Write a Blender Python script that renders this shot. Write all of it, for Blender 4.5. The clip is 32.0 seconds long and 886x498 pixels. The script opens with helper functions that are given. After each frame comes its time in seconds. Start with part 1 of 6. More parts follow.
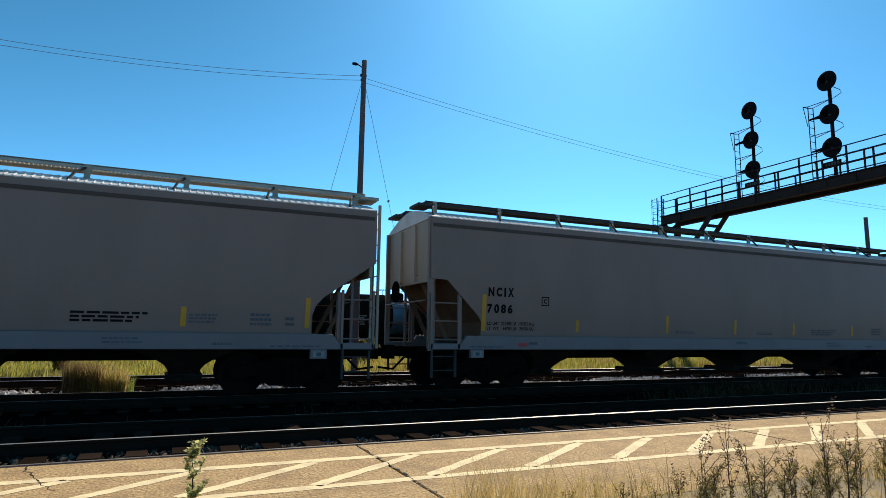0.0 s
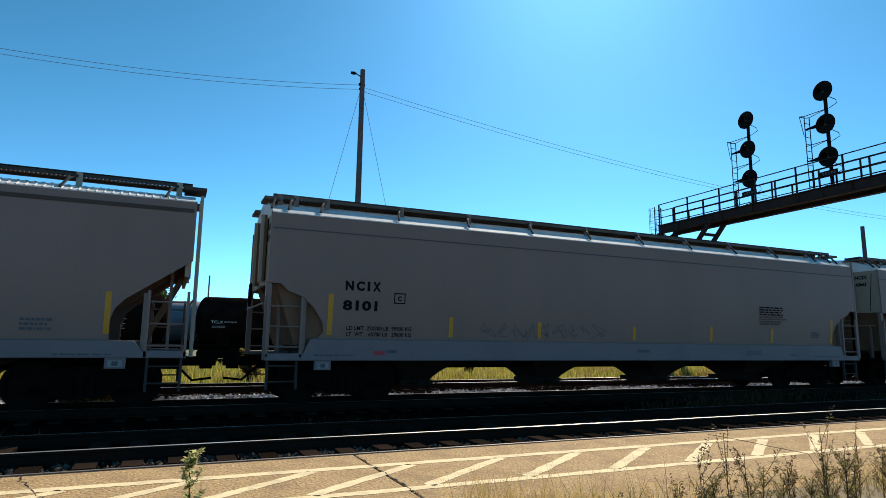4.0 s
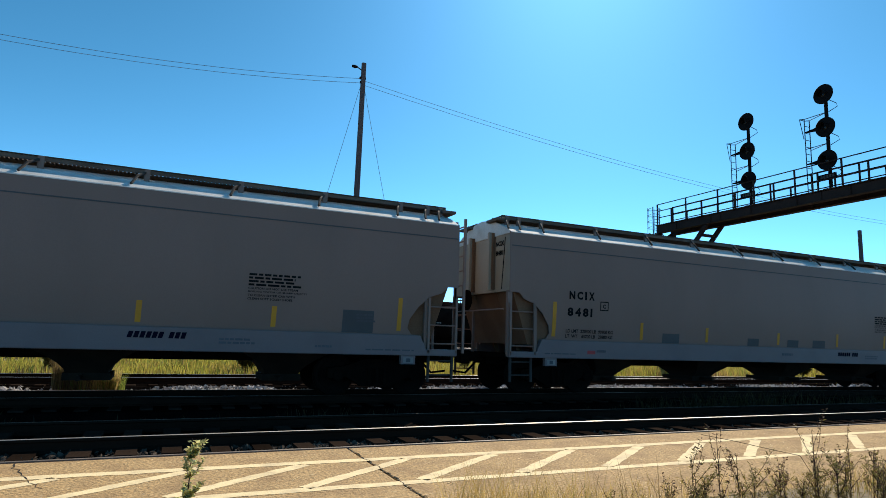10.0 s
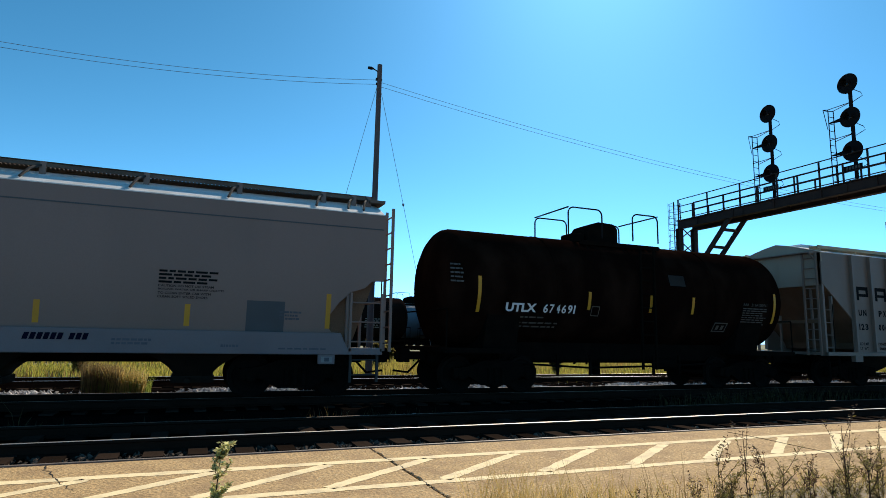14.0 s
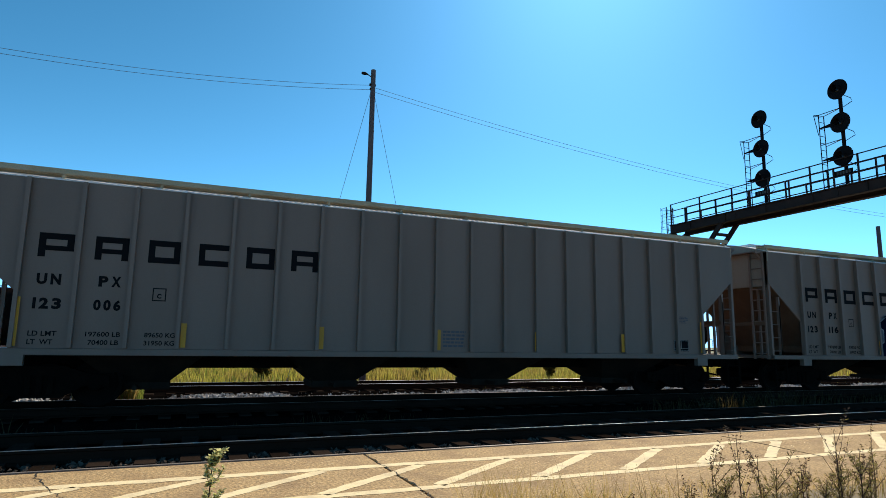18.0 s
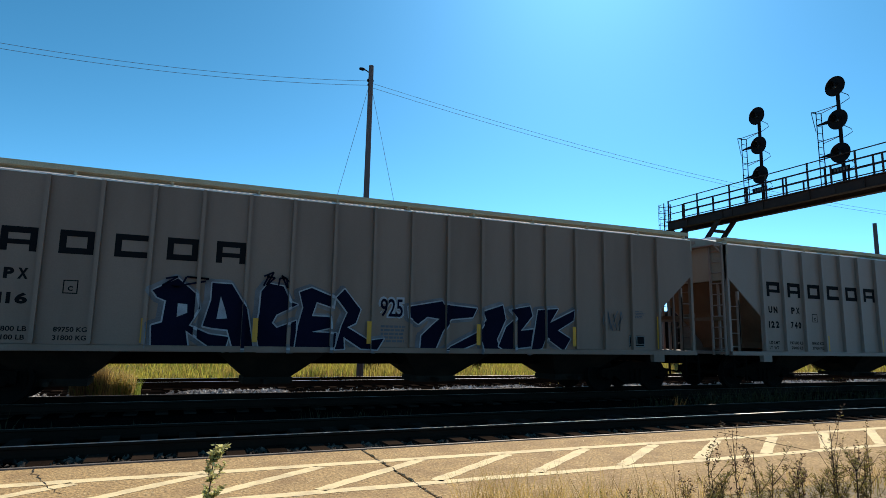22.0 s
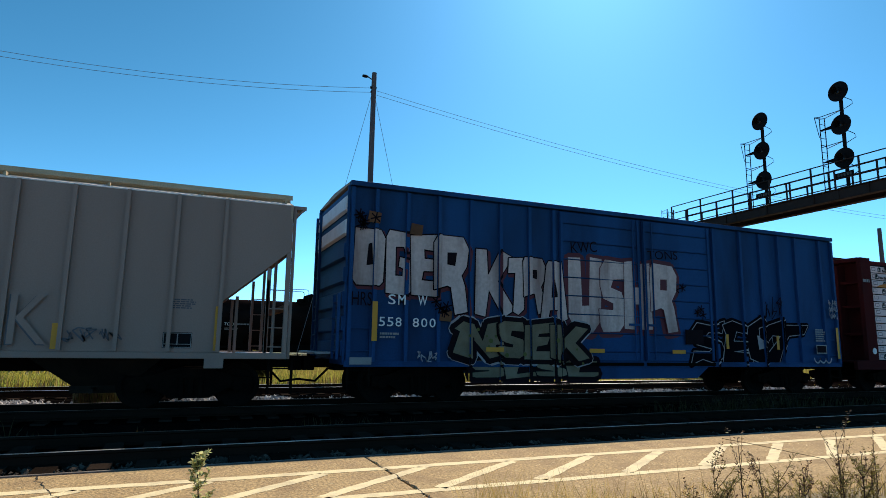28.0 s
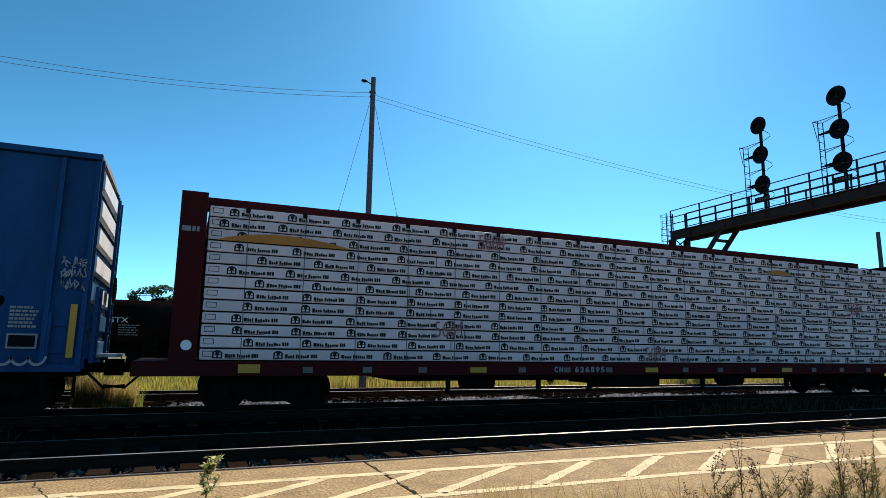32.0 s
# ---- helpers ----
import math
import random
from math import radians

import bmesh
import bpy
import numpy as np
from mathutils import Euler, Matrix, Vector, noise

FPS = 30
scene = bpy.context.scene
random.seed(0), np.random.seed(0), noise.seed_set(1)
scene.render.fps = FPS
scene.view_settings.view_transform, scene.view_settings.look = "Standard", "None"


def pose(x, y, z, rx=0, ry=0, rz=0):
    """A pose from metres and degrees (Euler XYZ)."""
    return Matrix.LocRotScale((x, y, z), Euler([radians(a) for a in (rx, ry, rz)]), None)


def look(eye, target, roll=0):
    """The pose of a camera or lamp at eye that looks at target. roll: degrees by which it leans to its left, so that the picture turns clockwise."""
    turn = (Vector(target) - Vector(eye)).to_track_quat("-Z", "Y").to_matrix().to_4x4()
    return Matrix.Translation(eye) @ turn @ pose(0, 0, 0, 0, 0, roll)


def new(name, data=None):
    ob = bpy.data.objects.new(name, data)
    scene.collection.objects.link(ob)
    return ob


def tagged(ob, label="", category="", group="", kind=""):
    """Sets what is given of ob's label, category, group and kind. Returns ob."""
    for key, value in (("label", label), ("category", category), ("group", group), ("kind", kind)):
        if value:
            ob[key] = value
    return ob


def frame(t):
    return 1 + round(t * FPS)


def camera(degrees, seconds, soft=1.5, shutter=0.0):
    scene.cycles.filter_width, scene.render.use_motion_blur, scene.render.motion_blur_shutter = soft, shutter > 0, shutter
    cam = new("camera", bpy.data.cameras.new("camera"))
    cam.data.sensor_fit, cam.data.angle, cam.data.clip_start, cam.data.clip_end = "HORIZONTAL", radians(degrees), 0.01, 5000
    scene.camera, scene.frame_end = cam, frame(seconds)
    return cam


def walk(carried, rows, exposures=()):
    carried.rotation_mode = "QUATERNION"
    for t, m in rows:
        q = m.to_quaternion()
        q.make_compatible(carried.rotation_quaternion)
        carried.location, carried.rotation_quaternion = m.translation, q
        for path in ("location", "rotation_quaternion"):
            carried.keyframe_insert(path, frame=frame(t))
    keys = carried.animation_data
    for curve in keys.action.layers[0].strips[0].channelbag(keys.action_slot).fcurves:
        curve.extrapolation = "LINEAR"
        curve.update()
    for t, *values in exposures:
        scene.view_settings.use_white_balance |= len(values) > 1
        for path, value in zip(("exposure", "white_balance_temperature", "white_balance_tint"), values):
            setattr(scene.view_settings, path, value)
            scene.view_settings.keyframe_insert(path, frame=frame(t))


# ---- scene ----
EYE = 1.43
FOV = 72.37
cam = camera(FOV, 32.0, soft=0.7)
# seconds, yaw, pitch, roll of a hand-held camera that stays in one place
walk(cam, [(t, pose(0, 0, EYE, 90 + pitch, roll, yaw)) for t, yaw, pitch, roll in [
    (0.0, -23.91, 8.04, -0.67), (0.5, -24.32, 8.22, -0.83), (1.0, -24.16, 8.25, -0.67), (1.5, -24.10, 8.40, -0.57),
    (2.0, -24.16, 8.48, -0.76), (2.5, -24.30, 8.63, -0.90), (4.5, -24.00, 9.00, -0.58), (5.0, -23.88, 9.16, -0.56),
    (5.5, -24.00, 9.08, -0.62), (6.0, -24.06, 9.04, -0.71), (6.5, -24.07, 9.07, -1.21), (7.0, -24.00, 8.91, -1.27),
    (7.5, -23.76, 8.84, -1.35), (8.0, -23.76, 8.55, -1.24), (8.5, -23.89, 8.57, -1.28), (9.0, -23.87, 8.34, -1.33),
    (9.5, -24.12, 8.50, -1.55), (10.0, -24.49, 8.45, -1.79), (10.5, -24.64, 8.43, -1.80), (11.0, -24.87, 8.37, -1.75),
    (11.5, -25.00, 8.69, -2.08), (12.0, -24.60, 8.24, -1.90), (12.5, -24.34, 8.15, -1.78), (13.0, -23.65, 8.53, -1.74),
    (13.5, -22.69, 9.05, -1.56), (14.0, -22.58, 8.36, -1.07), (14.5, -22.67, 8.84, -1.25), (16.5, -23.18, 8.83, -0.82),
    (17.0, -23.23, 8.83, -0.90), (17.5, -23.07, 8.83, -0.93), (18.0, -23.14, 8.84, -0.88), (18.5, -23.22, 8.80, -0.86),
    (19.0, -23.24, 8.73, -1.07), (19.5, -23.45, 8.97, -1.20), (20.0, -23.36, 8.89, -1.49), (20.5, -23.40, 8.47, -1.38),
    (21.0, -23.63, 8.54, -1.02), (21.5, -23.51, 8.39, -0.97), (22.0, -23.37, 8.48, -0.94), (22.5, -23.43, 8.66, -0.93),
    (23.0, -23.39, 8.62, -0.89), (23.5, -23.20, 8.82, -0.91), (24.0, -23.10, 9.01, -0.86), (24.5, -23.27, 8.97, -0.68),
    (25.0, -23.45, 9.06, -1.02), (25.5, -23.77, 9.57, -1.30), (27.5, -22.89, 8.94, -0.65), (28.0, -23.05, 9.07, -0.84),
    (28.5, -23.22, 8.99, -0.59), (29.0, -23.08, 8.86, -0.88), (29.5, -23.09, 9.12, -0.88), (30.0, -23.05, 9.16, -0.80),
    (30.5, -23.03, 9.23, -0.59), (31.0, -23.22, 9.34, -0.60), (31.5, -23.14, 9.62, -0.48), (32.0, -23.11, 9.48, -0.76),
]], exposures=[(0.0, 0.3, 6900, 13), (32.0, 0.3, 6900, 13)])

# ---- world, sun ----
SUN_AZ, SUN_EL = 38.0, 39.0
world = bpy.data.worlds.new("world")
scene.world = world
world.use_nodes = True
wn = world.node_tree.nodes
sky = wn.new("ShaderNodeTexSky")
sky.sky_type = "NISHITA"
sky.sun_disc = False
sky.sun_elevation, sky.sun_rotation = radians(SUN_EL), radians(SUN_AZ)
sky.altitude, sky.air_density, sky.dust_density, sky.ozone_density = 100, 1.0, 0.28, 1.6
wn["Background"].inputs[1].default_value = 0.115
# a deep clear azure that keeps the sky's own brightness
vivid = wn.new("ShaderNodeHueSaturation")
vivid.inputs["Saturation"].default_value = 1.55
tone = wn.new("ShaderNodeSeparateColor")
azure = wn.new("ShaderNodeMix")
azure.data_type, azure.blend_type = "RGBA", "MULTIPLY"
azure.inputs[0].default_value = 1.0
azure.inputs[7].default_value = (0.235, 1.09, 2.15, 1)
blend = wn.new("ShaderNodeMix")
blend.data_type = "RGBA"
blend.inputs[0].default_value = 0.8
wl = world.node_tree.links
wl.new(sky.outputs[0], vivid.inputs["Color"])
wl.new(vivid.outputs[0], tone.inputs[0])
wl.new(tone.outputs[1], azure.inputs[6])
wl.new(vivid.outputs[0], blend.inputs[6])
wl.new(azure.outputs[2], blend.inputs[7])
wl.new(blend.outputs[2], wn["Background"].inputs[0])
sun_data = bpy.data.lights.new("sun", "SUN")
sun_data.energy, sun_data.angle, sun_data.color = 4.3, radians(0.53), (1.0, 0.90, 0.74)
sun = new("sun", sun_data)
sun_dir = Vector((math.sin(radians(SUN_AZ)) * math.cos(radians(SUN_EL)), math.cos(radians(SUN_AZ)) * math.cos(radians(SUN_EL)), math.sin(radians(SUN_EL))))
sun.matrix_world = look(sun_dir * 80, (0, 0, 0))


# ---- materials ----
def material(name, col, rough=0.7, metal=0.0, var=0.25, scale=1.5, fine=40.0, bump=0.15, dirt=None, amount=0.35, streak=1.0, spec=0.4, island=0.0, objrand=0.0):
    """A painted or weathered surface: broad stains, fine grain, a little relief; dirt is a second colour laid in patches, drawn out downwards by streak."""
    m = bpy.data.materials.new(name)
    m.use_nodes = True
    nt = m.node_tree
    N, L = nt.nodes, nt.links
    b = N["Principled BSDF"]
    b.inputs["Roughness"].default_value, b.inputs["Metallic"].default_value, b.inputs["Specular IOR Level"].default_value = rough, metal, spec
    tc, mp = N.new("ShaderNodeTexCoord"), N.new("ShaderNodeMapping")
    L.new(tc.outputs["Object"], mp.inputs[0])
    mp.inputs["Scale"].default_value = (1, 1, 1 / streak)
    n1, n2 = N.new("ShaderNodeTexNoise"), N.new("ShaderNodeTexNoise")
    n1.inputs["Scale"].default_value, n1.inputs["Detail"].default_value = scale, 6
    n2.inputs["Scale"].default_value, n2.inputs["Detail"].default_value = fine, 3
    L.new(mp.outputs[0], n1.inputs["Vector"])
    L.new(tc.outputs["Object"], n2.inputs["Vector"])

    def mix(a, bcol, fac, kind="MIX"):
        x = N.new("ShaderNodeMix")
        x.data_type, x.blend_type = "RGBA", kind
        for sock, val in ((x.inputs[6], a), (x.inputs[7], bcol), (x.inputs[0], fac)):
            if isinstance(val, (tuple, float, int)):
                sock.default_value = val
            else:
                L.new(val, sock)
        return x.outputs[2]

    def ramp(src, lo, hi):
        r = N.new("ShaderNodeMapRange")
        r.inputs[1].default_value, r.inputs[2].default_value = lo, hi
        L.new(src, r.inputs[0])
        return r.outputs[0]

    base = (*col, 1)
    dark = (*[c * (1 - var) for c in col], 1)
    light = (*[min(1, c * (1 + var * 0.6)) for c in col], 1)
    c = mix(dark, light, ramp(n2.outputs[0], 0.3, 0.7))
    c = mix(c, base, 0.5)
    if dirt:
        f = ramp(n1.outputs[0], 0.45, 0.72)
        sc = N.new("ShaderNodeMath")
        sc.operation = "MULTIPLY"
        L.new(f, sc.inputs[0])
        sc.inputs[1].default_value = amount
        c = mix(c, (*dirt, 1), sc.outputs[0])
    else:
        c = mix(c, mix(dark, light, ramp(n1.outputs[0], 0.35, 0.65)), 0.5)
    if island or objrand:
        if island:
            g = N.new("ShaderNodeNewGeometry").outputs["Random Per Island"]
        else:
            g = N.new("ShaderNodeObjectInfo").outputs["Random"]
        k = island or objrand
        h = N.new("ShaderNodeHueSaturation")
        r = N.new("ShaderNodeMapRange")
        r.inputs[3].default_value, r.inputs[4].default_value = 1 - k, 1 + k
        L.new(g, r.inputs[0])
        L.new(r.outputs[0], h.inputs["Value"])
        L.new(c, h.inputs["Color"])
        c = h.outputs[0]
    L.new(c, b.inputs["Base Color"])
    if bump:
        bp = N.new("ShaderNodeBump")
        bp.inputs["Strength"].default_value, bp.inputs["Distance"].default_value = bump, 0.02
        L.new(n2.outputs[0], bp.inputs["Height"])
        L.new(bp.outputs[0], b.inputs["Normal"])
    return m


def leaf_material(name, col, k=0.35, dirt=None, scale=8):
    m = material(name, col, rough=0.6, var=0.3, scale=scale, fine=60, bump=0.0, island=k, dirt=dirt, amount=0.9)
    nt = m.node_tree
    tr = nt.nodes.new("ShaderNodeBsdfTranslucent")
    ad = nt.nodes.new("ShaderNodeMixShader")
    b = nt.nodes["Principled BSDF"]
    nt.links.new(b.inputs["Base Color"].links[0].from_socket, tr.inputs[0])
    nt.links.new(b.outputs[0], ad.inputs[1])
    nt.links.new(tr.outputs[0], ad.inputs[2])
    ad.inputs[0].default_value = 0.6
    nt.links.new(ad.outputs[0], nt.nodes["Material Output"].inputs[0])
    return m


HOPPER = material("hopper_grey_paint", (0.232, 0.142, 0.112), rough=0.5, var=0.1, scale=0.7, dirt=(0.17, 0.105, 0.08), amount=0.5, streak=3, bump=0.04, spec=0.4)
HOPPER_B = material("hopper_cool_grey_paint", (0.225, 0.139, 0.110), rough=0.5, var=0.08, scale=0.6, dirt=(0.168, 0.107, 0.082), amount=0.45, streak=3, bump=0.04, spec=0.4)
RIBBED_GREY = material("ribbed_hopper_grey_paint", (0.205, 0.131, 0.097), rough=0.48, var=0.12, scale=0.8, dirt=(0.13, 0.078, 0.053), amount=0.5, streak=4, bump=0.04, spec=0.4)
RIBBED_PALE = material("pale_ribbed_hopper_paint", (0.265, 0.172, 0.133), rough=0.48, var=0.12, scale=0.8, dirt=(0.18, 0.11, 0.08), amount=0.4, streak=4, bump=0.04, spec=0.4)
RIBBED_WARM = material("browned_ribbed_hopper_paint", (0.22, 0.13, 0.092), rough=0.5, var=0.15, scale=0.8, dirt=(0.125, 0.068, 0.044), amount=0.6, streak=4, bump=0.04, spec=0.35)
SILL = material("side_sill_paint", (0.172, 0.132, 0.130), rough=0.5, var=0.1, scale=1.2, dirt=(0.13, 0.10, 0.10), amount=0.5, bump=0.05)
ROOF = material("white_roof_paint", (0.70, 0.69, 0.66), rough=0.75, var=0.25, scale=2, dirt=(0.42, 0.40, 0.36), amount=0.6, spec=0.1)
GRATING = material("galvanised_grating", (0.32, 0.33, 0.33), rough=0.5, metal=0.5, var=0.3, fine=120)
BEIGE = material("beige_running_board", (0.44, 0.36, 0.24), rough=0.8, var=0.3, scale=2, dirt=(0.28, 0.18, 0.09), amount=0.5)
RUSTY = material("rusty_slope_sheet", (0.17, 0.09, 0.053), rough=0.85, var=0.3, scale=1.5, dirt=(0.23, 0.145, 0.09), amount=0.6, streak=3, spec=0.1)
ENDRUST = material("rust_stained_end_sheet", (0.36, 0.27, 0.20), rough=0.8, var=0.25, scale=1.2, dirt=(0.13, 0.07, 0.042), amount=0.75, streak=4, spec=0.15)
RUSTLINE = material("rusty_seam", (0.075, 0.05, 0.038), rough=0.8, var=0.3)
# near-black, so the shade under the cars sits in the steel's colour
UNDER = material("shade_dark_underframe", (0.007, 0.0055, 0.0045), rough=0.9, var=0.4, scale=3, dirt=(0.014, 0.010, 0.007), amount=0.5, spec=0.0)
# dark as a silhouette against the sky, put into the steel's colour
BOARD = material("silhouette_dark_grating", (0.055, 0.05, 0.046), rough=0.8, var=0.3, fine=80, spec=0.1)
# paler than the sides: bounced sunlight on the ends put into the paint
ENDPAINT = material("bounce_lit_end_paint", (0.40, 0.33, 0.25), rough=0.55, var=0.12, scale=0.9, dirt=(0.25, 0.18, 0.115), amount=0.6, streak=4, bump=0.05, spec=0.3)
# outlets and wheels also carry underside shade in colour; brown patches are dust
CHUTE = material("shaded_dusty_outlet_steel", (0.022, 0.017, 0.013), rough=0.9, var=0.35, scale=2, dirt=(0.05, 0.035, 0.023), amount=0.5, streak=3, spec=0.05)
WHEEL = material("shaded_wheel_steel", (0.010, 0.0075, 0.006), rough=0.75, var=0.3, spec=0.02)
YELLOW = material("yellow_reflector", (0.58, 0.25, 0.012), rough=0.5, var=0.2, fine=25)
BLACK = material("black_lettering", (0.007, 0.007, 0.008), rough=0.8, var=0.3, spec=0.08)
FADED = material("faded_dark_lettering", (0.09, 0.09, 0.10), rough=0.7, var=0.4)
WHITE = material("white_lettering", (0.72, 0.72, 0.70), rough=0.6, var=0.12)
FADEDWHITE = material("faded_white_lettering", (0.24, 0.24, 0.23), rough=0.7, var=0.3)
DIMWHITE = material("grimy_white_lettering", (0.085, 0.075, 0.065), rough=0.7, var=0.4)
GRAFF_MAROON = material("maroon_spray_paint", (0.09, 0.012, 0.02), rough=0.7, var=0.3)
GALV = material("rusty_roof_sheet", (0.26, 0.21, 0.16), rough=0.8, metal=0.0, var=0.25, scale=2)
EDGESTEEL = material("worn_edge_steel", (0.16, 0.13, 0.11), rough=0.6, var=0.4, scale=3)
# weed colour darkened to stand for the train's shade over it
SHADEWEED = leaf_material("shade_dark_ballast_weed", (0.06, 0.044, 0.015), 0.5)
# lighter copy of the ballast stone for the sunlit strip by the platform
NEARSTONE = material("lit_brown_ballast_stone", (0.075, 0.06, 0.048), rough=1.0, var=0.3, fine=25, island=0.8, spec=0.0)
# the board's shaded underside set as its overall brown
MESHBOARD = material("underside_dark_expanded_metal", (0.13, 0.10, 0.08), rough=0.8, var=0.5, fine=60, bump=0.4, spec=0.1)
YELLOWDISC = material("yellow_disc_paint", (0.80, 0.42, 0.03), rough=0.6, var=0.1)
GREYPATCH = material("grey_touch_up_paint", (0.065, 0.068, 0.07), rough=0.6, var=0.15)
RED = material("red_marking", (0.45, 0.05, 0.05), rough=0.6, var=0.3)
BLUE = material("blue_car_paint", (0.0095, 0.062, 0.165), rough=0.6, var=0.35, scale=0.8, dirt=(0.008, 0.022, 0.05), amount=0.85, streak=4, bump=0.08, spec=0.06)
BLUEWHITE = material("weathered_and_sunlit_white", (0.70, 0.71, 0.72), rough=0.7, var=0.2, scale=2, dirt=(0.4, 0.36, 0.32), amount=0.4)
TANK = material("brown_black_tank_paint", (0.0085, 0.0040, 0.0029), rough=0.75, var=0.35, scale=1.3, dirt=(0.034, 0.017, 0.011), amount=0.5, streak=2, spec=0.0)
PARKED = material("sooty_tank_paint", (0.010, 0.006, 0.005), rough=0.8, var=0.3, scale=1, dirt=(0.03, 0.02, 0.016), amount=0.5, spec=0.0)
REDBROWN = material("oxide_red_paint", (0.062, 0.008, 0.008), rough=0.8, var=0.3, scale=1.5, dirt=(0.034, 0.009, 0.008), amount=0.6, streak=3, spec=0.06)
WRAP = material("white_lumber_wrap", (0.72, 0.525, 0.50), rough=0.55, var=0.1, scale=2.5, dirt=(0.48, 0.36, 0.37), amount=0.4, objrand=0.1, bump=0.3)
SILLPAPER = material("grimy_paper_label", (0.17, 0.13, 0.11), rough=0.8, var=0.4)
TORN = material("torn_wrap_timber", (0.52, 0.175, 0.03), rough=0.8, var=0.25, fine=20)
PRINT = material("dark_green_print", (0.018, 0.022, 0.02), rough=0.8, var=0.2, spec=0.05)
GRAFF_WHITE = material("white_spray_paint", (0.53, 0.41, 0.37), rough=0.7, var=0.3, scale=2.2, dirt=(0.19, 0.105, 0.085), amount=0.9, fine=12, streak=6)
GRAFF_DARK = material("dark_spray_paint", (0.009, 0.005, 0.007), rough=0.8, var=0.3, spec=0.08)
GRAFF_NAVY = material("navy_spray_paint", (0.005, 0.006, 0.017), rough=0.8, var=0.3, fine=12, spec=0.02)
GRAFF_SLATE = material("slate_blue_spray_paint", (0.125, 0.115, 0.12), rough=0.7, var=0.35, scale=2, dirt=(0.27, 0.25, 0.25), amount=0.7, spec=0.1)
GRAFF_GREY = material("silver_spray_paint", (0.165, 0.132, 0.082), rough=0.6, var=0.3, scale=2, dirt=(0.26, 0.22, 0.15), amount=0.7, spec=0.1)
GRAFF_PALE = material("pale_blue_spray_paint", (0.33, 0.32, 0.33), rough=0.6, var=0.3, scale=3, dirt=(0.16, 0.16, 0.18), amount=0.8)
CONCRETE = material("weathered_platform_concrete", (0.50, 0.335, 0.155), rough=0.9, var=1.0, scale=2.2, fine=30, bump=1.0, dirt=(0.30, 0.19, 0.09), amount=0.9)
CREAM = material("worn_cream_road_paint", (0.90, 0.74, 0.43), rough=0.85, var=0.12, scale=4, fine=50, dirt=(0.52, 0.41, 0.26), amount=0.7, bump=0.25)
JOINT = material("dark_joint_filler", (0.014, 0.011, 0.009), rough=0.9, var=0.4)
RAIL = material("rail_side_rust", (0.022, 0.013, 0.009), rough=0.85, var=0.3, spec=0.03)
# dull dark head keeps the rails in the train's shade dark
DULLTOP = material("dull_rail_head", (0.10, 0.07, 0.05), rough=0.6, metal=0.3, var=0.2, bump=0.03)
RAILTOP = material("polished_rail_head", (0.62, 0.60, 0.57), rough=0.42, metal=1.0, var=0.1, bump=0.03)
# weathered wood, darkened further for the train's shade lying across the ties
TIE = material("shade_dark_weathered_tie", (0.030, 0.021, 0.016), rough=0.95, var=0.5, fine=25, bump=0.5, objrand=0.45, spec=0.0)
# bed and DARKSTONE near-black: the train's shade is put into their colour
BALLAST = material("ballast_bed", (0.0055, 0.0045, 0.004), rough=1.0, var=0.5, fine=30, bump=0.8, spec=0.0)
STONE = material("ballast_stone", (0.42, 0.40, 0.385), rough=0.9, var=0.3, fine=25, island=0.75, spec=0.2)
DARKSTONE = material("shaded_ballast_stone", (0.0085, 0.0065, 0.0055), rough=1.0, var=0.3, fine=25, island=0.6, spec=0.0)
FIELD = material("dry_grass_field", (0.19, 0.17, 0.07), rough=0.95, var=0.4, scale=0.35, fine=6, bump=0.5, dirt=(0.10, 0.14, 0.04), amount=0.8)
VERGE = material("dry_verge_soil", (0.30, 0.24, 0.15), rough=0.95, var=0.4, scale=1.5, fine=20, bump=0.6)
GRASS = leaf_material("yellow_green_grass", (0.38, 0.35, 0.065), 0.45, (0.36, 0.22, 0.10), 0.45)
GREENGRASS = leaf_material("green_grass", (0.22, 0.26, 0.05), 0.4)
DRYGRASS = leaf_material("dry_straw_grass", (0.50, 0.36, 0.13))
LEAF = leaf_material("weed_leaf", (0.24, 0.19, 0.055), 0.45)
PALELEAF = leaf_material("pale_weed_leaf", (0.56, 0.54, 0.25), 0.4)
OLIVELEAF = leaf_material("olive_weed_leaf", (0.22, 0.19, 0.05), 0.45)
REED = leaf_material("brown_reed_blade", (0.20, 0.14, 0.06), 0.5)
SEED = leaf_material("brown_seed_head", (0.10, 0.055, 0.03), 0.4)
STEM = material("weed_stem", (0.055, 0.026, 0.016), rough=0.8, var=0.3)
DRYSTEM = material("dry_stem", (0.16, 0.10, 0.05), rough=0.9, var=0.3)
TREELEAF = leaf_material("tree_leaf", (0.05, 0.085, 0.025), 0.4)
BARK = material("bark", (0.08, 0.06, 0.045), rough=0.95, var=0.4)
POLEWOOD = material("weathered_pole_wood", (0.11, 0.08, 0.078), rough=0.9, var=0.35, scale=3, streak=8, fine=30, bump=0.4)
IRON = material("dark_steel", (0.012, 0.010, 0.010), rough=0.8, spec=0.05, var=0.3)
GANTRY = material("weathered_gantry_steel", (0.035, 0.020, 0.016), rough=0.75, var=0.35, scale=2, dirt=(0.06, 0.033, 0.024), amount=0.5, spec=0.15)
WIRE = material("wire", (0.22, 0.24, 0.26), rough=1.0, spec=0.0, var=0.1, bump=0)
LENS = material("dark_signal_lens", (0.01, 0.01, 0.012), rough=0.15, var=0.1, bump=0)
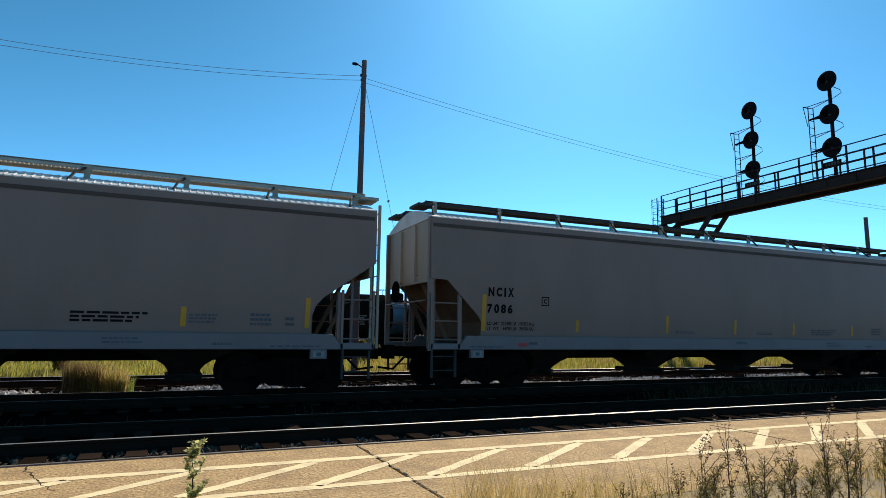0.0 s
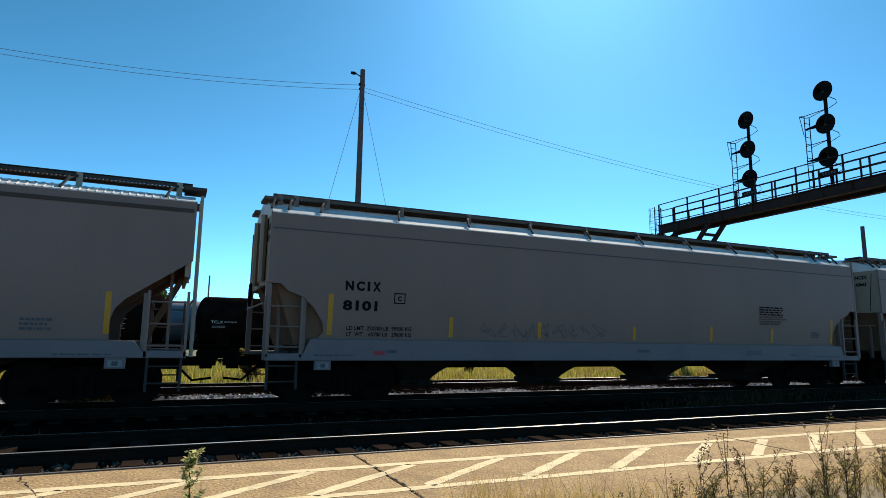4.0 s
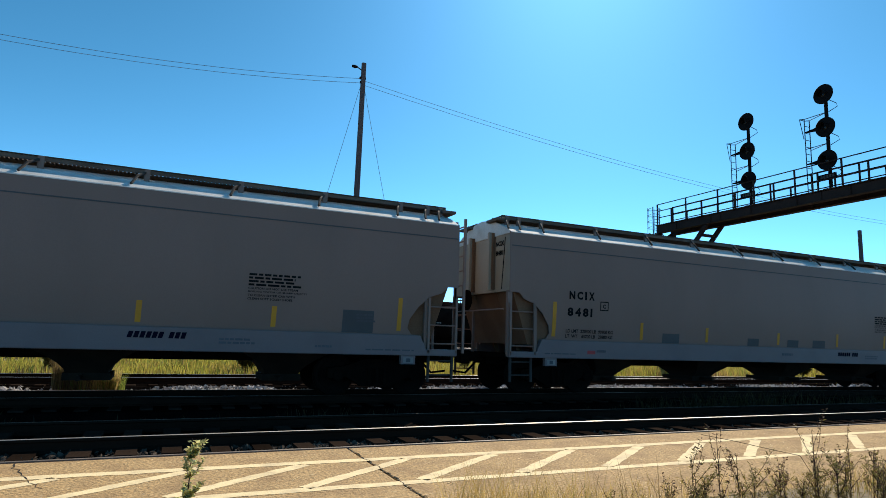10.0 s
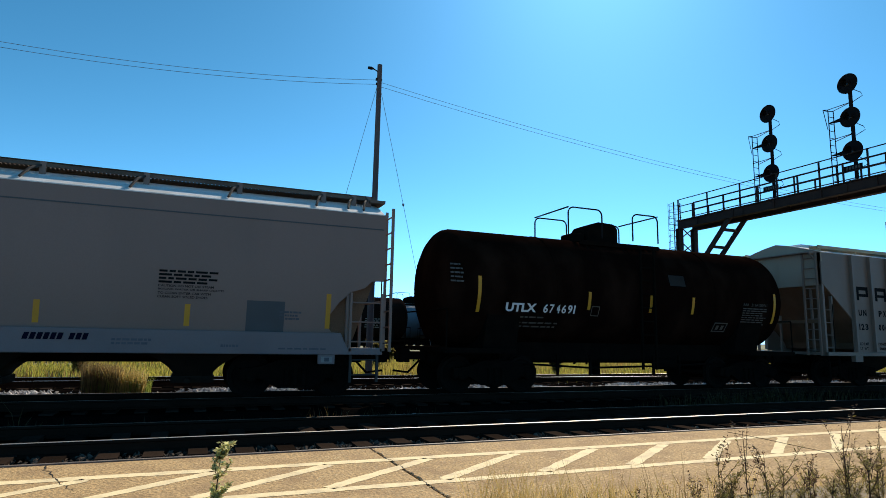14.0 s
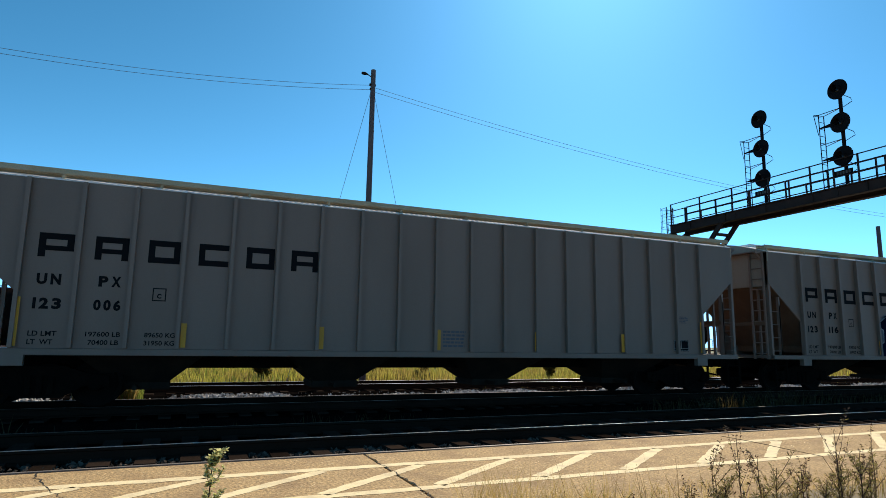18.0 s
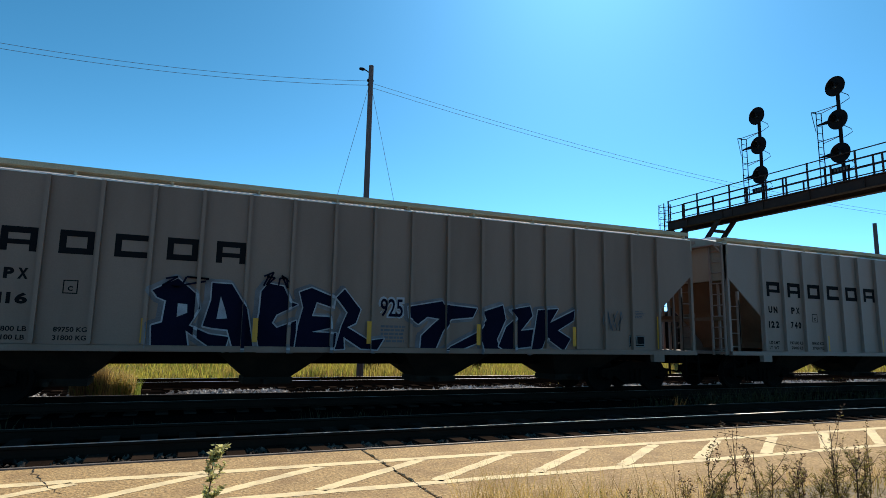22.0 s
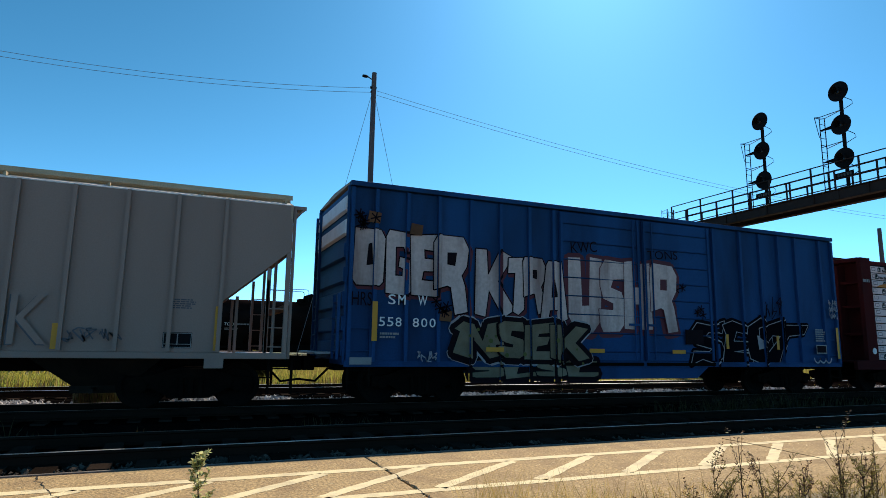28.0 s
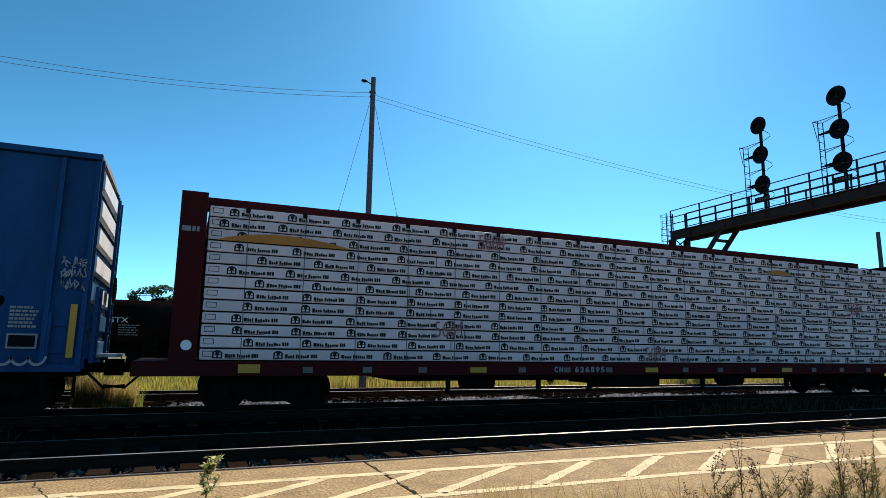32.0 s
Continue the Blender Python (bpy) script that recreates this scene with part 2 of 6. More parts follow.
PALECAR = material("pale_grey_far_car_paint", (0.20, 0.21, 0.23), rough=0.6, var=0.15, dirt=(0.25, 0.25, 0.26), amount=0.5)


# ---- mesh helpers ----
class Geo:
    """Collects solids for one mesh."""

    def __init__(self):
        self.v, self.f = [], []

    def add(self, vs, fs):
        o = len(self.v)
        self.v += [tuple(p) for p in vs]
        self.f += [tuple(i + o for i in q) for q in fs]
        return self

    def box(self, x0, x1, y0, y1, z0, z1):
        return self.add([(x, y, z) for x in (x0, x1) for y in (y0, y1) for z in (z0, z1)],
                        [(0, 1, 3, 2), (4, 6, 7, 5), (0, 4, 5, 1), (2, 3, 7, 6), (0, 2, 6, 4), (1, 5, 7, 3)])

    def prism_y(self, poly, y0, y1):
        n = len(poly)
        vs = [(x, y0, z) for x, z in poly] + [(x, y1, z) for x, z in poly]
        return self.add(vs, [tuple(range(n)), tuple(range(2 * n - 1, n - 1, -1))] + [(i, n + i, n + (i + 1) % n, (i + 1) % n) for i in range(n)])

    def prism_x(self, poly, x0, x1):
        n = len(poly)
        vs = [(x0, y, z) for y, z in poly] + [(x1, y, z) for y, z in poly]
        return self.add(vs, [tuple(range(n)), tuple(range(2 * n - 1, n - 1, -1))] + [(i, n + i, n + (i + 1) % n, (i + 1) % n) for i in range(n)])

    def tube(self, pts, r, n=6, r1=None):
        pts = [Vector(p) for p in pts]
        r1 = r if r1 is None else r1
        vs, fs = [], []
        for i, p in enumerate(pts):
            d = (pts[min(i + 1, len(pts) - 1)] - pts[max(i - 1, 0)]).normalized()
            u = d.cross(Vector((0, 0, 1)) if abs(d.z) < 0.9 else Vector((1, 0, 0))).normalized()
            w = d.cross(u)
            rr = r + (r1 - r) * i / max(1, len(pts) - 1)
            vs += [p + (u * math.cos(2 * math.pi * k / n) + w * math.sin(2 * math.pi * k / n)) * rr for k in range(n)]
        for i in range(len(pts) - 1):
            fs += [(i * n + k, i * n + (k + 1) % n, (i + 1) * n + (k + 1) % n, (i + 1) * n + k) for k in range(n)]
        fs += [tuple(range(n - 1, -1, -1)), tuple(range((len(pts) - 1) * n, len(pts) * n))]
        return self.add(vs, fs)

    def rod(self, a, b, r, n=6):
        return self.tube([a, b], r, n)

    def quad_xz(self, x0, x1, z0, z1, y):
        return self.add([(x0, y, z0), (x1, y, z0), (x1, y, z1), (x0, y, z1)], [(0, 1, 2, 3)])

    def lathe_x(self, prof, y0=0.0, z0=0.0, n=32):
        """Turns (x, radius) about the line y0, z0."""
        vs, fs = [], []
        for x, r in prof:
            vs += [(x, y0 + r * math.cos(2 * math.pi * k / n), z0 + r * math.sin(2 * math.pi * k / n)) for k in range(n)]
        for i in range(len(prof) - 1):
            fs += [(i * n + k, i * n + (k + 1) % n, (i + 1) * n + (k + 1) % n, (i + 1) * n + k) for k in range(n)]
        fs += [tuple(range(n - 1, -1, -1)), tuple(range((len(prof) - 1) * n, len(prof) * n))]
        return self.add(vs, fs)

    def lathe_y(self, prof, x0=0.0, z0=0.0, n=24):
        vs, fs = [], []
        for y, r in prof:
            vs += [(x0 + r * math.cos(2 * math.pi * k / n), y, z0 + r * math.sin(2 * math.pi * k / n)) for k in range(n)]
        for i in range(len(prof) - 1):
            fs += [(i * n + k, i * n + (k + 1) % n, (i + 1) * n + (k + 1) % n, (i + 1) * n + k) for k in range(n)]
        fs += [tuple(range(n - 1, -1, -1)), tuple(range((len(prof) - 1) * n, len(prof) * n))]
        return self.add(vs, fs)

    def mesh(self, name, mat, smooth=False, tidy=True):
        me = bpy.data.meshes.new(name)
        me.from_pydata(self.v, [], self.f)
        me.materials.append(mat)
        if tidy and len(self.f) < 4000:
            bm = bmesh.new()
            bm.from_mesh(me)
            bmesh.ops.recalc_face_normals(bm, faces=bm.faces)
            bm.to_mesh(me)
            bm.free()
        if smooth:
            me.polygons.foreach_set("use_smooth", [True] * len(me.polygons))
            me.set_sharp_from_angle(angle=radians(35))
        return me


def part(name, geo, mat, parent, label="", smooth=False, bevel=0.0, at=None):
    """Links a Geo or mesh as one object under a thing or part."""
    me = geo.mesh(name, mat, smooth) if isinstance(geo, Geo) else geo
    ob = new(name, me)
    ob.parent = parent
    if at is not None:
        ob.matrix_basis = at
    if label:
        tagged(ob, label)
    if bevel:
        mod = ob.modifiers.new("bevel", "BEVEL")
        mod.width, mod.segments, mod.limit_method = bevel, 2, "ANGLE"
    return ob


def thing(name, label, category, m=None, group="", kind=""):
    ob = new(name)
    ob.empty_display_size = 0.3
    if m is not None:
        ob.matrix_basis = m
    return tagged(ob, label, category, group, kind)


def solid(name, geo, mat, label, category="", group="", kind="", smooth=False, m=None):
    ob = new(name, geo.mesh(name, mat, smooth) if isinstance(geo, Geo) else geo)
    if m is not None:
        ob.matrix_basis = m
    return tagged(ob, label, category, group, kind)


GLYPHS = {}


def glyph(text, fat=0.0):
    """Flat outline of a text as vertices and faces, scaled to a unit box."""
    key = (text, fat)
    if key not in GLYPHS:
        cu = bpy.data.curves.new("lettering", "FONT")
        cu.body, cu.offset, cu.resolution_u = text, fat, 3
        ob = bpy.data.objects.new("lettering", cu)
        scene.collection.objects.link(ob)
        dg = bpy.context.evaluated_depsgraph_get()
        me = bpy.data.meshes.new_from_object(ob.evaluated_get(dg))
        co = np.array([v.co[:2] for v in me.vertices]) if len(me.vertices) else np.zeros((1, 2))
        fs = [tuple(p.vertices) for p in me.polygons]
        lo, hi = co.min(0), co.max(0)
        GLYPHS[key] = ((co - lo) / np.maximum(hi - lo, 1e-6), fs, (hi - lo))
        bpy.data.objects.remove(ob)
        bpy.data.meshes.remove(me)
        bpy.data.curves.remove(cu)
    return GLYPHS[key]


def letters(geo, text, x0, x1, z0, z1, y, fat=0.045, tilt=0.0):
    """Letters filling the box on the plane y, seen from the near side."""
    co, fs, _ = glyph(text, fat)
    c, s = math.cos(tilt), math.sin(tilt)
    cx, cz, w, h = (x0 + x1) / 2, (z0 + z1) / 2, x1 - x0, z1 - z0
    vs = []
    for a, b in co:
        px, pz = (a - 0.5) * w, (b - 0.5) * h
        vs.append((cx + px * c - pz * s, y, cz + px * s + pz * c))
    geo.add(vs, fs)


def spaced(geo, text, x0, x1, z0, z1, y, fat=0.05):
    """Stencil letters set one by one at an even pitch."""
    wide = [0.34 if ch in "I1" else 1.0 for ch in text]
    gap = 0.34
    unit = (x1 - x0) / (sum(wide) + gap * (len(text) - 1))
    x = x0
    for ch, w in zip(text, wide):
        letters(geo, ch, x, x + w * unit, z0, z1, y, fat)
        x += (w + gap) * unit


def bars(geo, x0, x1, z0, z1, lines, y, rng, words=6, fill=0.6):
    """Unreadable small print as broken bars."""
    step = (z1 - z0) / lines
    for i in range(lines):
        zz = z1 - step * (i + 0.5)
        x, end = x0, x1 - rng.random() * (x1 - x0) * 0.2
        w = (x1 - x0) / words
        while x < end - 0.02:
            d = w * (0.4 + 0.9 * rng.random())
            geo.quad_xz(x, min(end, x + d), zz - step * fill / 2, zz + step * fill / 2, y)
            x += d + w * 0.18
    return geo


# ---- the train's way: metres gone to -x after t seconds ----
WAY = [0.0, 5.958, 11.911, 17.853, 23.78, 29.685, 35.564, 41.413, 47.228, 53.004, 58.738, 64.427, 70.076, 75.691, 81.279, 86.844, 92.392,
       97.917, 103.412, 108.872, 114.288, 119.656, 124.978, 130.26, 135.505, 140.717, 145.902, 151.066, 156.214, 161.352, 166.484, 171.613, 176.739]


def gone(t):
    return float(np.interp(t, range(33), WAY))


RAILZ = 0.11
TRACKS = {"near": 9.46, "train": 14.40, "third": 19.85, "far": 42.0}

# ---- ground, platform, tracks ----
ground = Geo()
ground.box(-2500, 2500, -900, 4000, -1.0, -0.22)
solid("ground", ground, FIELD, "flat field of dry yellow-green grass beside the railway", kind="structure")
verge = Geo()
nx, ny = 60, 14
for i in range(nx + 1):
    for j in range(ny + 1):
        x, y = -20 + 60 * i / nx, -6 + 10.495 * j / ny
        verge.v.append((x, y, 0.01 * noise.noise((x * 0.9, y * 0.9, 0)) - 0.006))
verge.f += [(i * (ny + 1) + j, (i + 1) * (ny + 1) + j, (i + 1) * (ny + 1) + j + 1, i * (ny + 1) + j + 1) for i in range(nx) for j in range(ny)]
solid("ground", verge, VERGE, "dry soil verge behind the station platform", kind="structure", smooth=True)

platform = thing("pavement", "low weathered concrete station platform with a hatched edge", "platform", kind="structure")
# slabs with real joints between them
slab_edges = [-60, -14.2, -7.6, 2.28, 16.2, 23.4, 30.6, 60, 120]
for a, b in zip(slab_edges, slab_edges[1:]):
    part("slab", Geo().box(a + 0.012, b - 0.012, 4.5, 7.86, -0.5, 0.0), CONCRETE, platform, bevel=0.012)
part("joint", Geo().box(-60, 120, 4.51, 7.855, -0.52, -0.025), JOINT, platform)
part("edge_gap", Geo().box(-60, 120, 7.865, 7.965, -0.5, -0.12), JOINT, platform)
part("edge_angle", Geo().box(-60, 120, 7.97, 8.02, -0.5, -0.004), EDGESTEEL, platform, "thin worn steel edge", bevel=0.006)
# jagged cracks beside the joints
rng = random.Random(4)
for x0, yl, lean in ((2.28, 4.5, 0.0), (-1.36, 6.6, 0.37)):
    g = Geo()
    y, x = 7.85, x0 + 0.06
    while y > yl:
        y2 = y - 0.09
        x2 = x0 + lean * (7.85 - y2) + rng.uniform(-0.025, 0.035)
        w = rng.uniform(0.003, 0.009)
        g.add([(x - w, y, 0.004), (x + w, y, 0.004), (x2 + w, y2, 0.004), (x2 - w, y2, 0.004)], [(0, 1, 2, 3)])
        y, x = y2, x2
    part("crack", g, JOINT, platform)


def worn_strip(p, q, w, name="stripe"):
    """A painted line from p to q with frayed sides, laid 3 mm above the concrete."""
    p, q = Vector((*p, 0.003)), Vector((*q, 0.003))
    d = q - p
    n = max(2, int(d.length / 0.09))
    s = Vector((-d.y, d.x, 0)).normalized() * w / 2
    g = Geo()
    rows = []
    for i in range(n + 1):
        c = p + d * (i / n)
        rows += [c - s * rng.uniform(0.82, 1.1), c + s * rng.uniform(0.82, 1.1)]
    g.add(rows, [(2 * i, 2 * i + 1, 2 * i + 3, 2 * i + 2) for i in range(n)])
    part(name, g, CREAM, platform)


for x in range(-22, 64, 4):
    worn_strip((x, 7.08), (x + 4, 7.08), 0.17)
    worn_strip((x, 5.88), (x + 4, 5.88), 0.15)
for k in range(-14, 44):
    x = 2.52 + 1.19 * k
    worn_strip((x, 5.96), (x + 1.42, 6.99), 0.15)

# fine scratches worn into the concrete
scr = Geo()
for k in range(1500):
    x, y, a, l, w = rng.uniform(-3, 22), rng.uniform(4.6, 7.85), rng.gauss(0.3, 0.3), rng.uniform(0.03, 0.16), rng.uniform(0.002, 0.004)
    dx, dy = math.cos(a) * l, math.sin(a) * l
    if y + dy > 7.84:
        continue
    scr.add([(x, y, 0.0045), (x + dx, y + dy, 0.0045), (x + dx * 0.98 - w, y + dy + w, 0.0045), (x - w, y + w, 0.0045)], [(0, 1, 2, 3)])
tagged(part("scratch", scr, CREAM, platform), kind="stuff")

RAILPOLY = [(-0.075, -0.17), (0.075, -0.17), (0.075, -0.155), (0.012, -0.13), (0.012, -0.045), (0.036, -0.03), (0.036, -0.008), (0.028, 0.0), (-0.028, 0.0), (-0.036, -0.008), (-0.036, -0.03), (-0.012, -0.045), (-0.012, -0.13), (-0.075, -0.155)]


def track(yc, x0, x1, label, tie_range, heads=(None, None), lift=0.0):
    t = thing("railway_track", label, "railway track", pose(0, yc, RAILZ), kind="structure")
    for s in (-1, 1):
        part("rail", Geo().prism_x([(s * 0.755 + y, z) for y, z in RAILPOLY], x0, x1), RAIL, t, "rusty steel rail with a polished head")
        part("rail_head", Geo().box(x0, x1, s * 0.755 - 0.027, s * 0.755 + 0.027, -0.002, 0.002), heads[(s + 1) // 2] or DULLTOP, t)
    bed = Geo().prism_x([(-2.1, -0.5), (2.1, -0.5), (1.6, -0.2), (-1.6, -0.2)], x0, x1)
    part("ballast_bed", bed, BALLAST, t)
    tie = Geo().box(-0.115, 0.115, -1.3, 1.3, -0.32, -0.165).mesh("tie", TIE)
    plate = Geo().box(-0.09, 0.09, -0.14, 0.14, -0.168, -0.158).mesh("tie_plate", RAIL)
    x, i = tie_range[0], 0
    while x < tie_range[1]:
        ob = part("tie", tie, TIE, t, at=pose(x + rng.uniform(-0.03, 0.03), rng.uniform(-0.04, 0.04), lift + rng.uniform(-0.012, 0.006), 0, 0, rng.uniform(-1.2, 1.2)))
        x += 0.52
    return t


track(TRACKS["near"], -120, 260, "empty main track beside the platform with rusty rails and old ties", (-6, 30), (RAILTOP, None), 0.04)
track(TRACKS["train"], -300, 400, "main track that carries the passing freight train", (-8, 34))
track(TRACKS["third"], -120, 260, "empty siding track with rusty rails behind the train", (-8, 50), (RAILTOP, RAILTOP))
track(47.5, -160, 260, "furthest yard track beyond the parked tank cars", (-20, 30))
track(TRACKS["far"], -160, 260, "far yard track under the parked tank cars", (-30, 30))
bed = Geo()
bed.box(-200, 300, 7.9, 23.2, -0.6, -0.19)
solid("ground", bed, BALLAST, "ballast bed under the tracks, coloured near-black for the train's shade", kind="structure")


def scatter_stones(name, mat, label, x0, x1, y0, y1, z, count, size, seed, hump=0.0):
    """Loose angular stones, one mesh."""
    r = np.random.default_rng(seed)
    base = np.array([(1, 0, 0), (-1, 0, 0), (0, 1, 0), (0, -1, 0), (0, 0, 1), (0, 0, -1)], float)
    tri = np.array([(0, 2, 4), (2, 1, 4), (1, 3, 4), (3, 0, 4), (2, 0, 5), (1, 2, 5), (3, 1, 5), (0, 3, 5)])
    cx, cy = r.uniform(x0, x1, count), r.uniform(y0, y1, count)
    sz = r.uniform(size * 0.5, size * 1.2, (count, 1, 3)) * np.array([1, 1, 0.75])
    v = base[None] * sz + r.normal(0, size * 0.22, (count, 6, 3))
    a = r.uniform(0, 6.28, count)
    c, s = np.cos(a)[:, None], np.sin(a)[:, None]
    vx, vy = v[:, :, 0] * c - v[:, :, 1] * s, v[:, :, 0] * s + v[:, :, 1] * c
    tilt = 0.5 * (vx + vy)
    bump = hump * np.sin(cx * 0.9 + np.sin(cx * 2.3)) * np.sin((cy - y0) / (y1 - y0) * 3.14)
    v = np.stack([vx + cx[:, None], vy + cy[:, None], v[:, :, 2] + 0.4 * tilt + z + (bump + r.uniform(0, size * 0.5, count))[:, None]], -1).reshape(-1, 3)
    f = (tri[None] + 6 * np.arange(count)[:, None, None]).reshape(-1, 3)
    me = bpy.data.meshes.new(name)
    me.from_pydata(v.tolist(), [], f.tolist())
    me.materials.append(mat)
    return solid(name, me, mat, label, "gravel", kind="stuff")


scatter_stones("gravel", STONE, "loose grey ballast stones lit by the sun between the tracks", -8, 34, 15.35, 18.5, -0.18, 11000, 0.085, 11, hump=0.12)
scatter_stones("gravel", STONE, "loose grey ballast stones beyond the passing train", 34, 90, 15.35, 18.5, -0.16, 9000, 0.07, 12, hump=0.04)
scatter_stones("gravel", NEARSTONE, "brown ballast stones along the foot of the platform", -4, 26, 8.05, 8.68, -0.075, 5000, 0.04, 15)
# stones in the shaded colour where the train's shadow falls
scatter_stones("gravel", DARKSTONE, "ballast stones between the ties of the near track, near-black as in shade", -4, 26, 8.05, 10.9, -0.2, 16000, 0.035, 13)
scatter_stones("gravel", DARKSTONE, "ballast stones between the two main tracks, near-black as in shade", -5, 30, 10.9, 15.3, -0.2, 16000, 0.04, 14)


# ---- plants ----
def grass(name, mat, label, x0, x1, y0, y1, z, count, h0, h1, w, seed, patch=0.0, lean=0.35):
    r = np.random.default_rng(seed)
    cx, cy = r.uniform(x0, x1, count), r.uniform(y0, y1, count)
    if patch:
        keep = (np.sin(cx * 0.7 + 1.3 * np.sin(cy * 0.5)) + np.sin(cy * 0.9 + cx * 0.23) + r.normal(0, 0.6, count)) > patch
        cx, cy = cx[keep], cy[keep]
    n = len(cx)
    a, h = r.uniform(0, 6.28, n), r.uniform(h0, h1, n)
    h = h * (0.75 + 0.35 * np.sin(cx * 0.37 + cy * 0.21))
    dx, dy = np.cos(a) * w / 2, np.sin(a) * w / 2
    b = r.uniform(0, 6.28, n)
    lx, ly = np.cos(b) * h * lean * r.uniform(0.2, 1, n), np.sin(b) * h * lean * r.uniform(0.2, 1, n)
    zz = np.full(n, z)
    v = np.stack([np.stack([cx - dx, cy - dy, zz], -1), np.stack([cx + dx, cy + dy, zz], -1),
                  np.stack([cx + dx * 0.8 + lx * 0.35, cy + dy * 0.8 + ly * 0.35, zz + h * 0.6], -1), np.stack([cx - dx * 0.8 + lx * 0.35, cy - dy * 0.8 + ly * 0.35, zz + h * 0.6], -1),
                  np.stack([cx + lx, cy + ly, zz + h], -1)], 1).reshape(-1, 3)
    k = 5 * np.arange(n)[:, None]
    quads = (np.array([[0, 1, 2, 3]]) + k).tolist()
    tris = (np.array([[3, 2, 4]]) + k).tolist()
    me = bpy.data.meshes.new(name)
    me.from_pydata(v.tolist(), [], quads + tris)
    me.materials.append(mat)
    return solid(name, me, mat, label, "grass", kind="stuff")


grass("grass", GRASS, "tall yellow-green grass in the field behind the siding", -12, 30, 22.6, 30, -0.22, 22000, 0.35, 0.85, 0.03, 21)
grass("grass", GREENGRASS, "green weeds mixed into the field grass", -12, 30, 22.4, 32, -0.22, 8000, 0.3, 0.8, 0.05, 22, patch=0.2)
grass("grass", GRASS, "tall grass further along the siding", 30, 90, 22.6, 34, -0.22, 12000, 0.4, 0.9, 0.07, 23)
grass("grass", GRASS, "field grass before the parked tank cars", -25, 60, 30, 39.5, -0.22, 14000, 0.25, 0.6, 0.06, 24)
grass("grass", REED, "brown weeds standing in the field grass", -12, 40, 22.2, 27, -0.22, 9000, 0.2, 0.7, 0.035, 31, patch=0.3)
grass("grass", LEAF, "low olive scrub along the siding", -12, 40, 21.6, 24, -0.22, 9000, 0.1, 0.4, 0.04, 32, patch=-0.2)
grass("grass", DRYGRASS, "low dry grass along the siding", -12, 60, 21.4, 23, -0.2, 5000, 0.1, 0.35, 0.03, 25)
grass("grass", GRASS, "sparse grass between the siding rails", -8, 40, 18.6, 21, -0.2, 900, 0.06, 0.2, 0.03, 26)
grass("grass", DRYGRASS, "short dry grass on the verge before the platform", -3, 12, 3.0, 5.1, -0.03, 9000, 0.04, 0.14, 0.006, 27, lean=0.7)
grass("grass", DRYGRASS, "tufts of dry grass on the edge of the platform", 2.0, 9, 3.1, 4.4, -0.03, 26000, 0.22, 0.56, 0.005, 28, patch=-0.3, lean=0.5)
grass("grass", REED, "brown dead grass among the verge weeds", 2.9, 9, 3.1, 4.3, -0.03, 9000, 0.2, 0.58, 0.006, 30, patch=-0.3, lean=0.6)
grass("grass", OLIVELEAF, "olive undergrowth among the verge weeds", 3.3, 9, 3.1, 4.2, -0.03, 8000, 0.2, 0.5, 0.009, 35, patch=0.1, lean=0.8)
grass("grass", GREENGRASS, "green grass among the verge weeds", 3.0, 9, 3.0, 4.2, -0.03, 6000, 0.2, 0.5, 0.007, 29, patch=-0.2, lean=0.6)


def weed(x, y, z, h, seed, label, leafy=1.0, branches=6, leaf=0.05, seeds=0.0, spread=0.35, lw=0.3, leafmat=None, reach=0.38):
    """A weed: upright stem, side branches, small leaves and seed heads."""
    r = random.Random(seed)
    t = thing("weed", label, "weed", pose(x, y, z))
    st, lf, sd = Geo(), Geo(), Geo()

    def leafat(p, size, g):
        a, b = r.uniform(0, 6.28), r.uniform(-0.2, 0.9)
        d = Vector((math.cos(a) * math.cos(b), math.sin(a) * math.cos(b), math.sin(b))) * size
        u = d.cross(Vector((r.uniform(-1, 1), r.uniform(-1, 1), 1))).normalized() * size * lw
        p = Vector(p)
        g.add([p, p + d * 0.5 + u, p + d, p + d * 0.5 - u], [(0, 1, 2, 3)])

    def stalk(p, d, length, rad, depth):
        pts, q = [Vector(p)], Vector(p)
        d = Vector(d).normalized()
        n = 6
        for i in range(n):
            k = 0.05 if depth == 0 else 0.12
            d = (d + Vector((r.uniform(-k, k), r.uniform(-k, k), 0.06))).normalized()
            q = q + d * length / n
            pts.append(q.copy())
            for _ in range(int(leafy * (5 if depth == 0 else 4) * r.uniform(0.5, 1.5))):
                leafat(q - d * r.random() * length / n, leaf * r.uniform(0.5, 1.2), lf)
        st.tube(pts, rad, 4, rad * 0.35)
        for _ in range(int(seeds * 10)):
            k = r.choice(pts[3:])
            leafat(k + Vector((r.uniform(-1, 1), r.uniform(-1, 1), r.uniform(-1, 1))) * 0.012, 0.026 * r.uniform(0.6, 1.4), sd)
        return pts

    main = stalk((0, 0, 0), (r.uniform(-0.05, 0.05), r.uniform(-0.05, 0.05), 1), h, 0.0068, 0)
    for i in range(branches):
        k = main[1 + int(r.random() * 4.6)]
        a = r.uniform(0, 6.28)
        stalk(k, (math.cos(a) * spread, math.sin(a) * spread, 0.8), h * reach * r.uniform(0.65, 1.35), 0.0028, 1)
    tagged(part("stem", st, STEM, t), kind="stuff")
    if lf.f:
        tagged(part("foliage", lf, leafmat or LEAF, t), kind="stuff")
    if sd.f:
        tagged(part("seed_head", sd, SEED, t), kind="stuff")
    return t


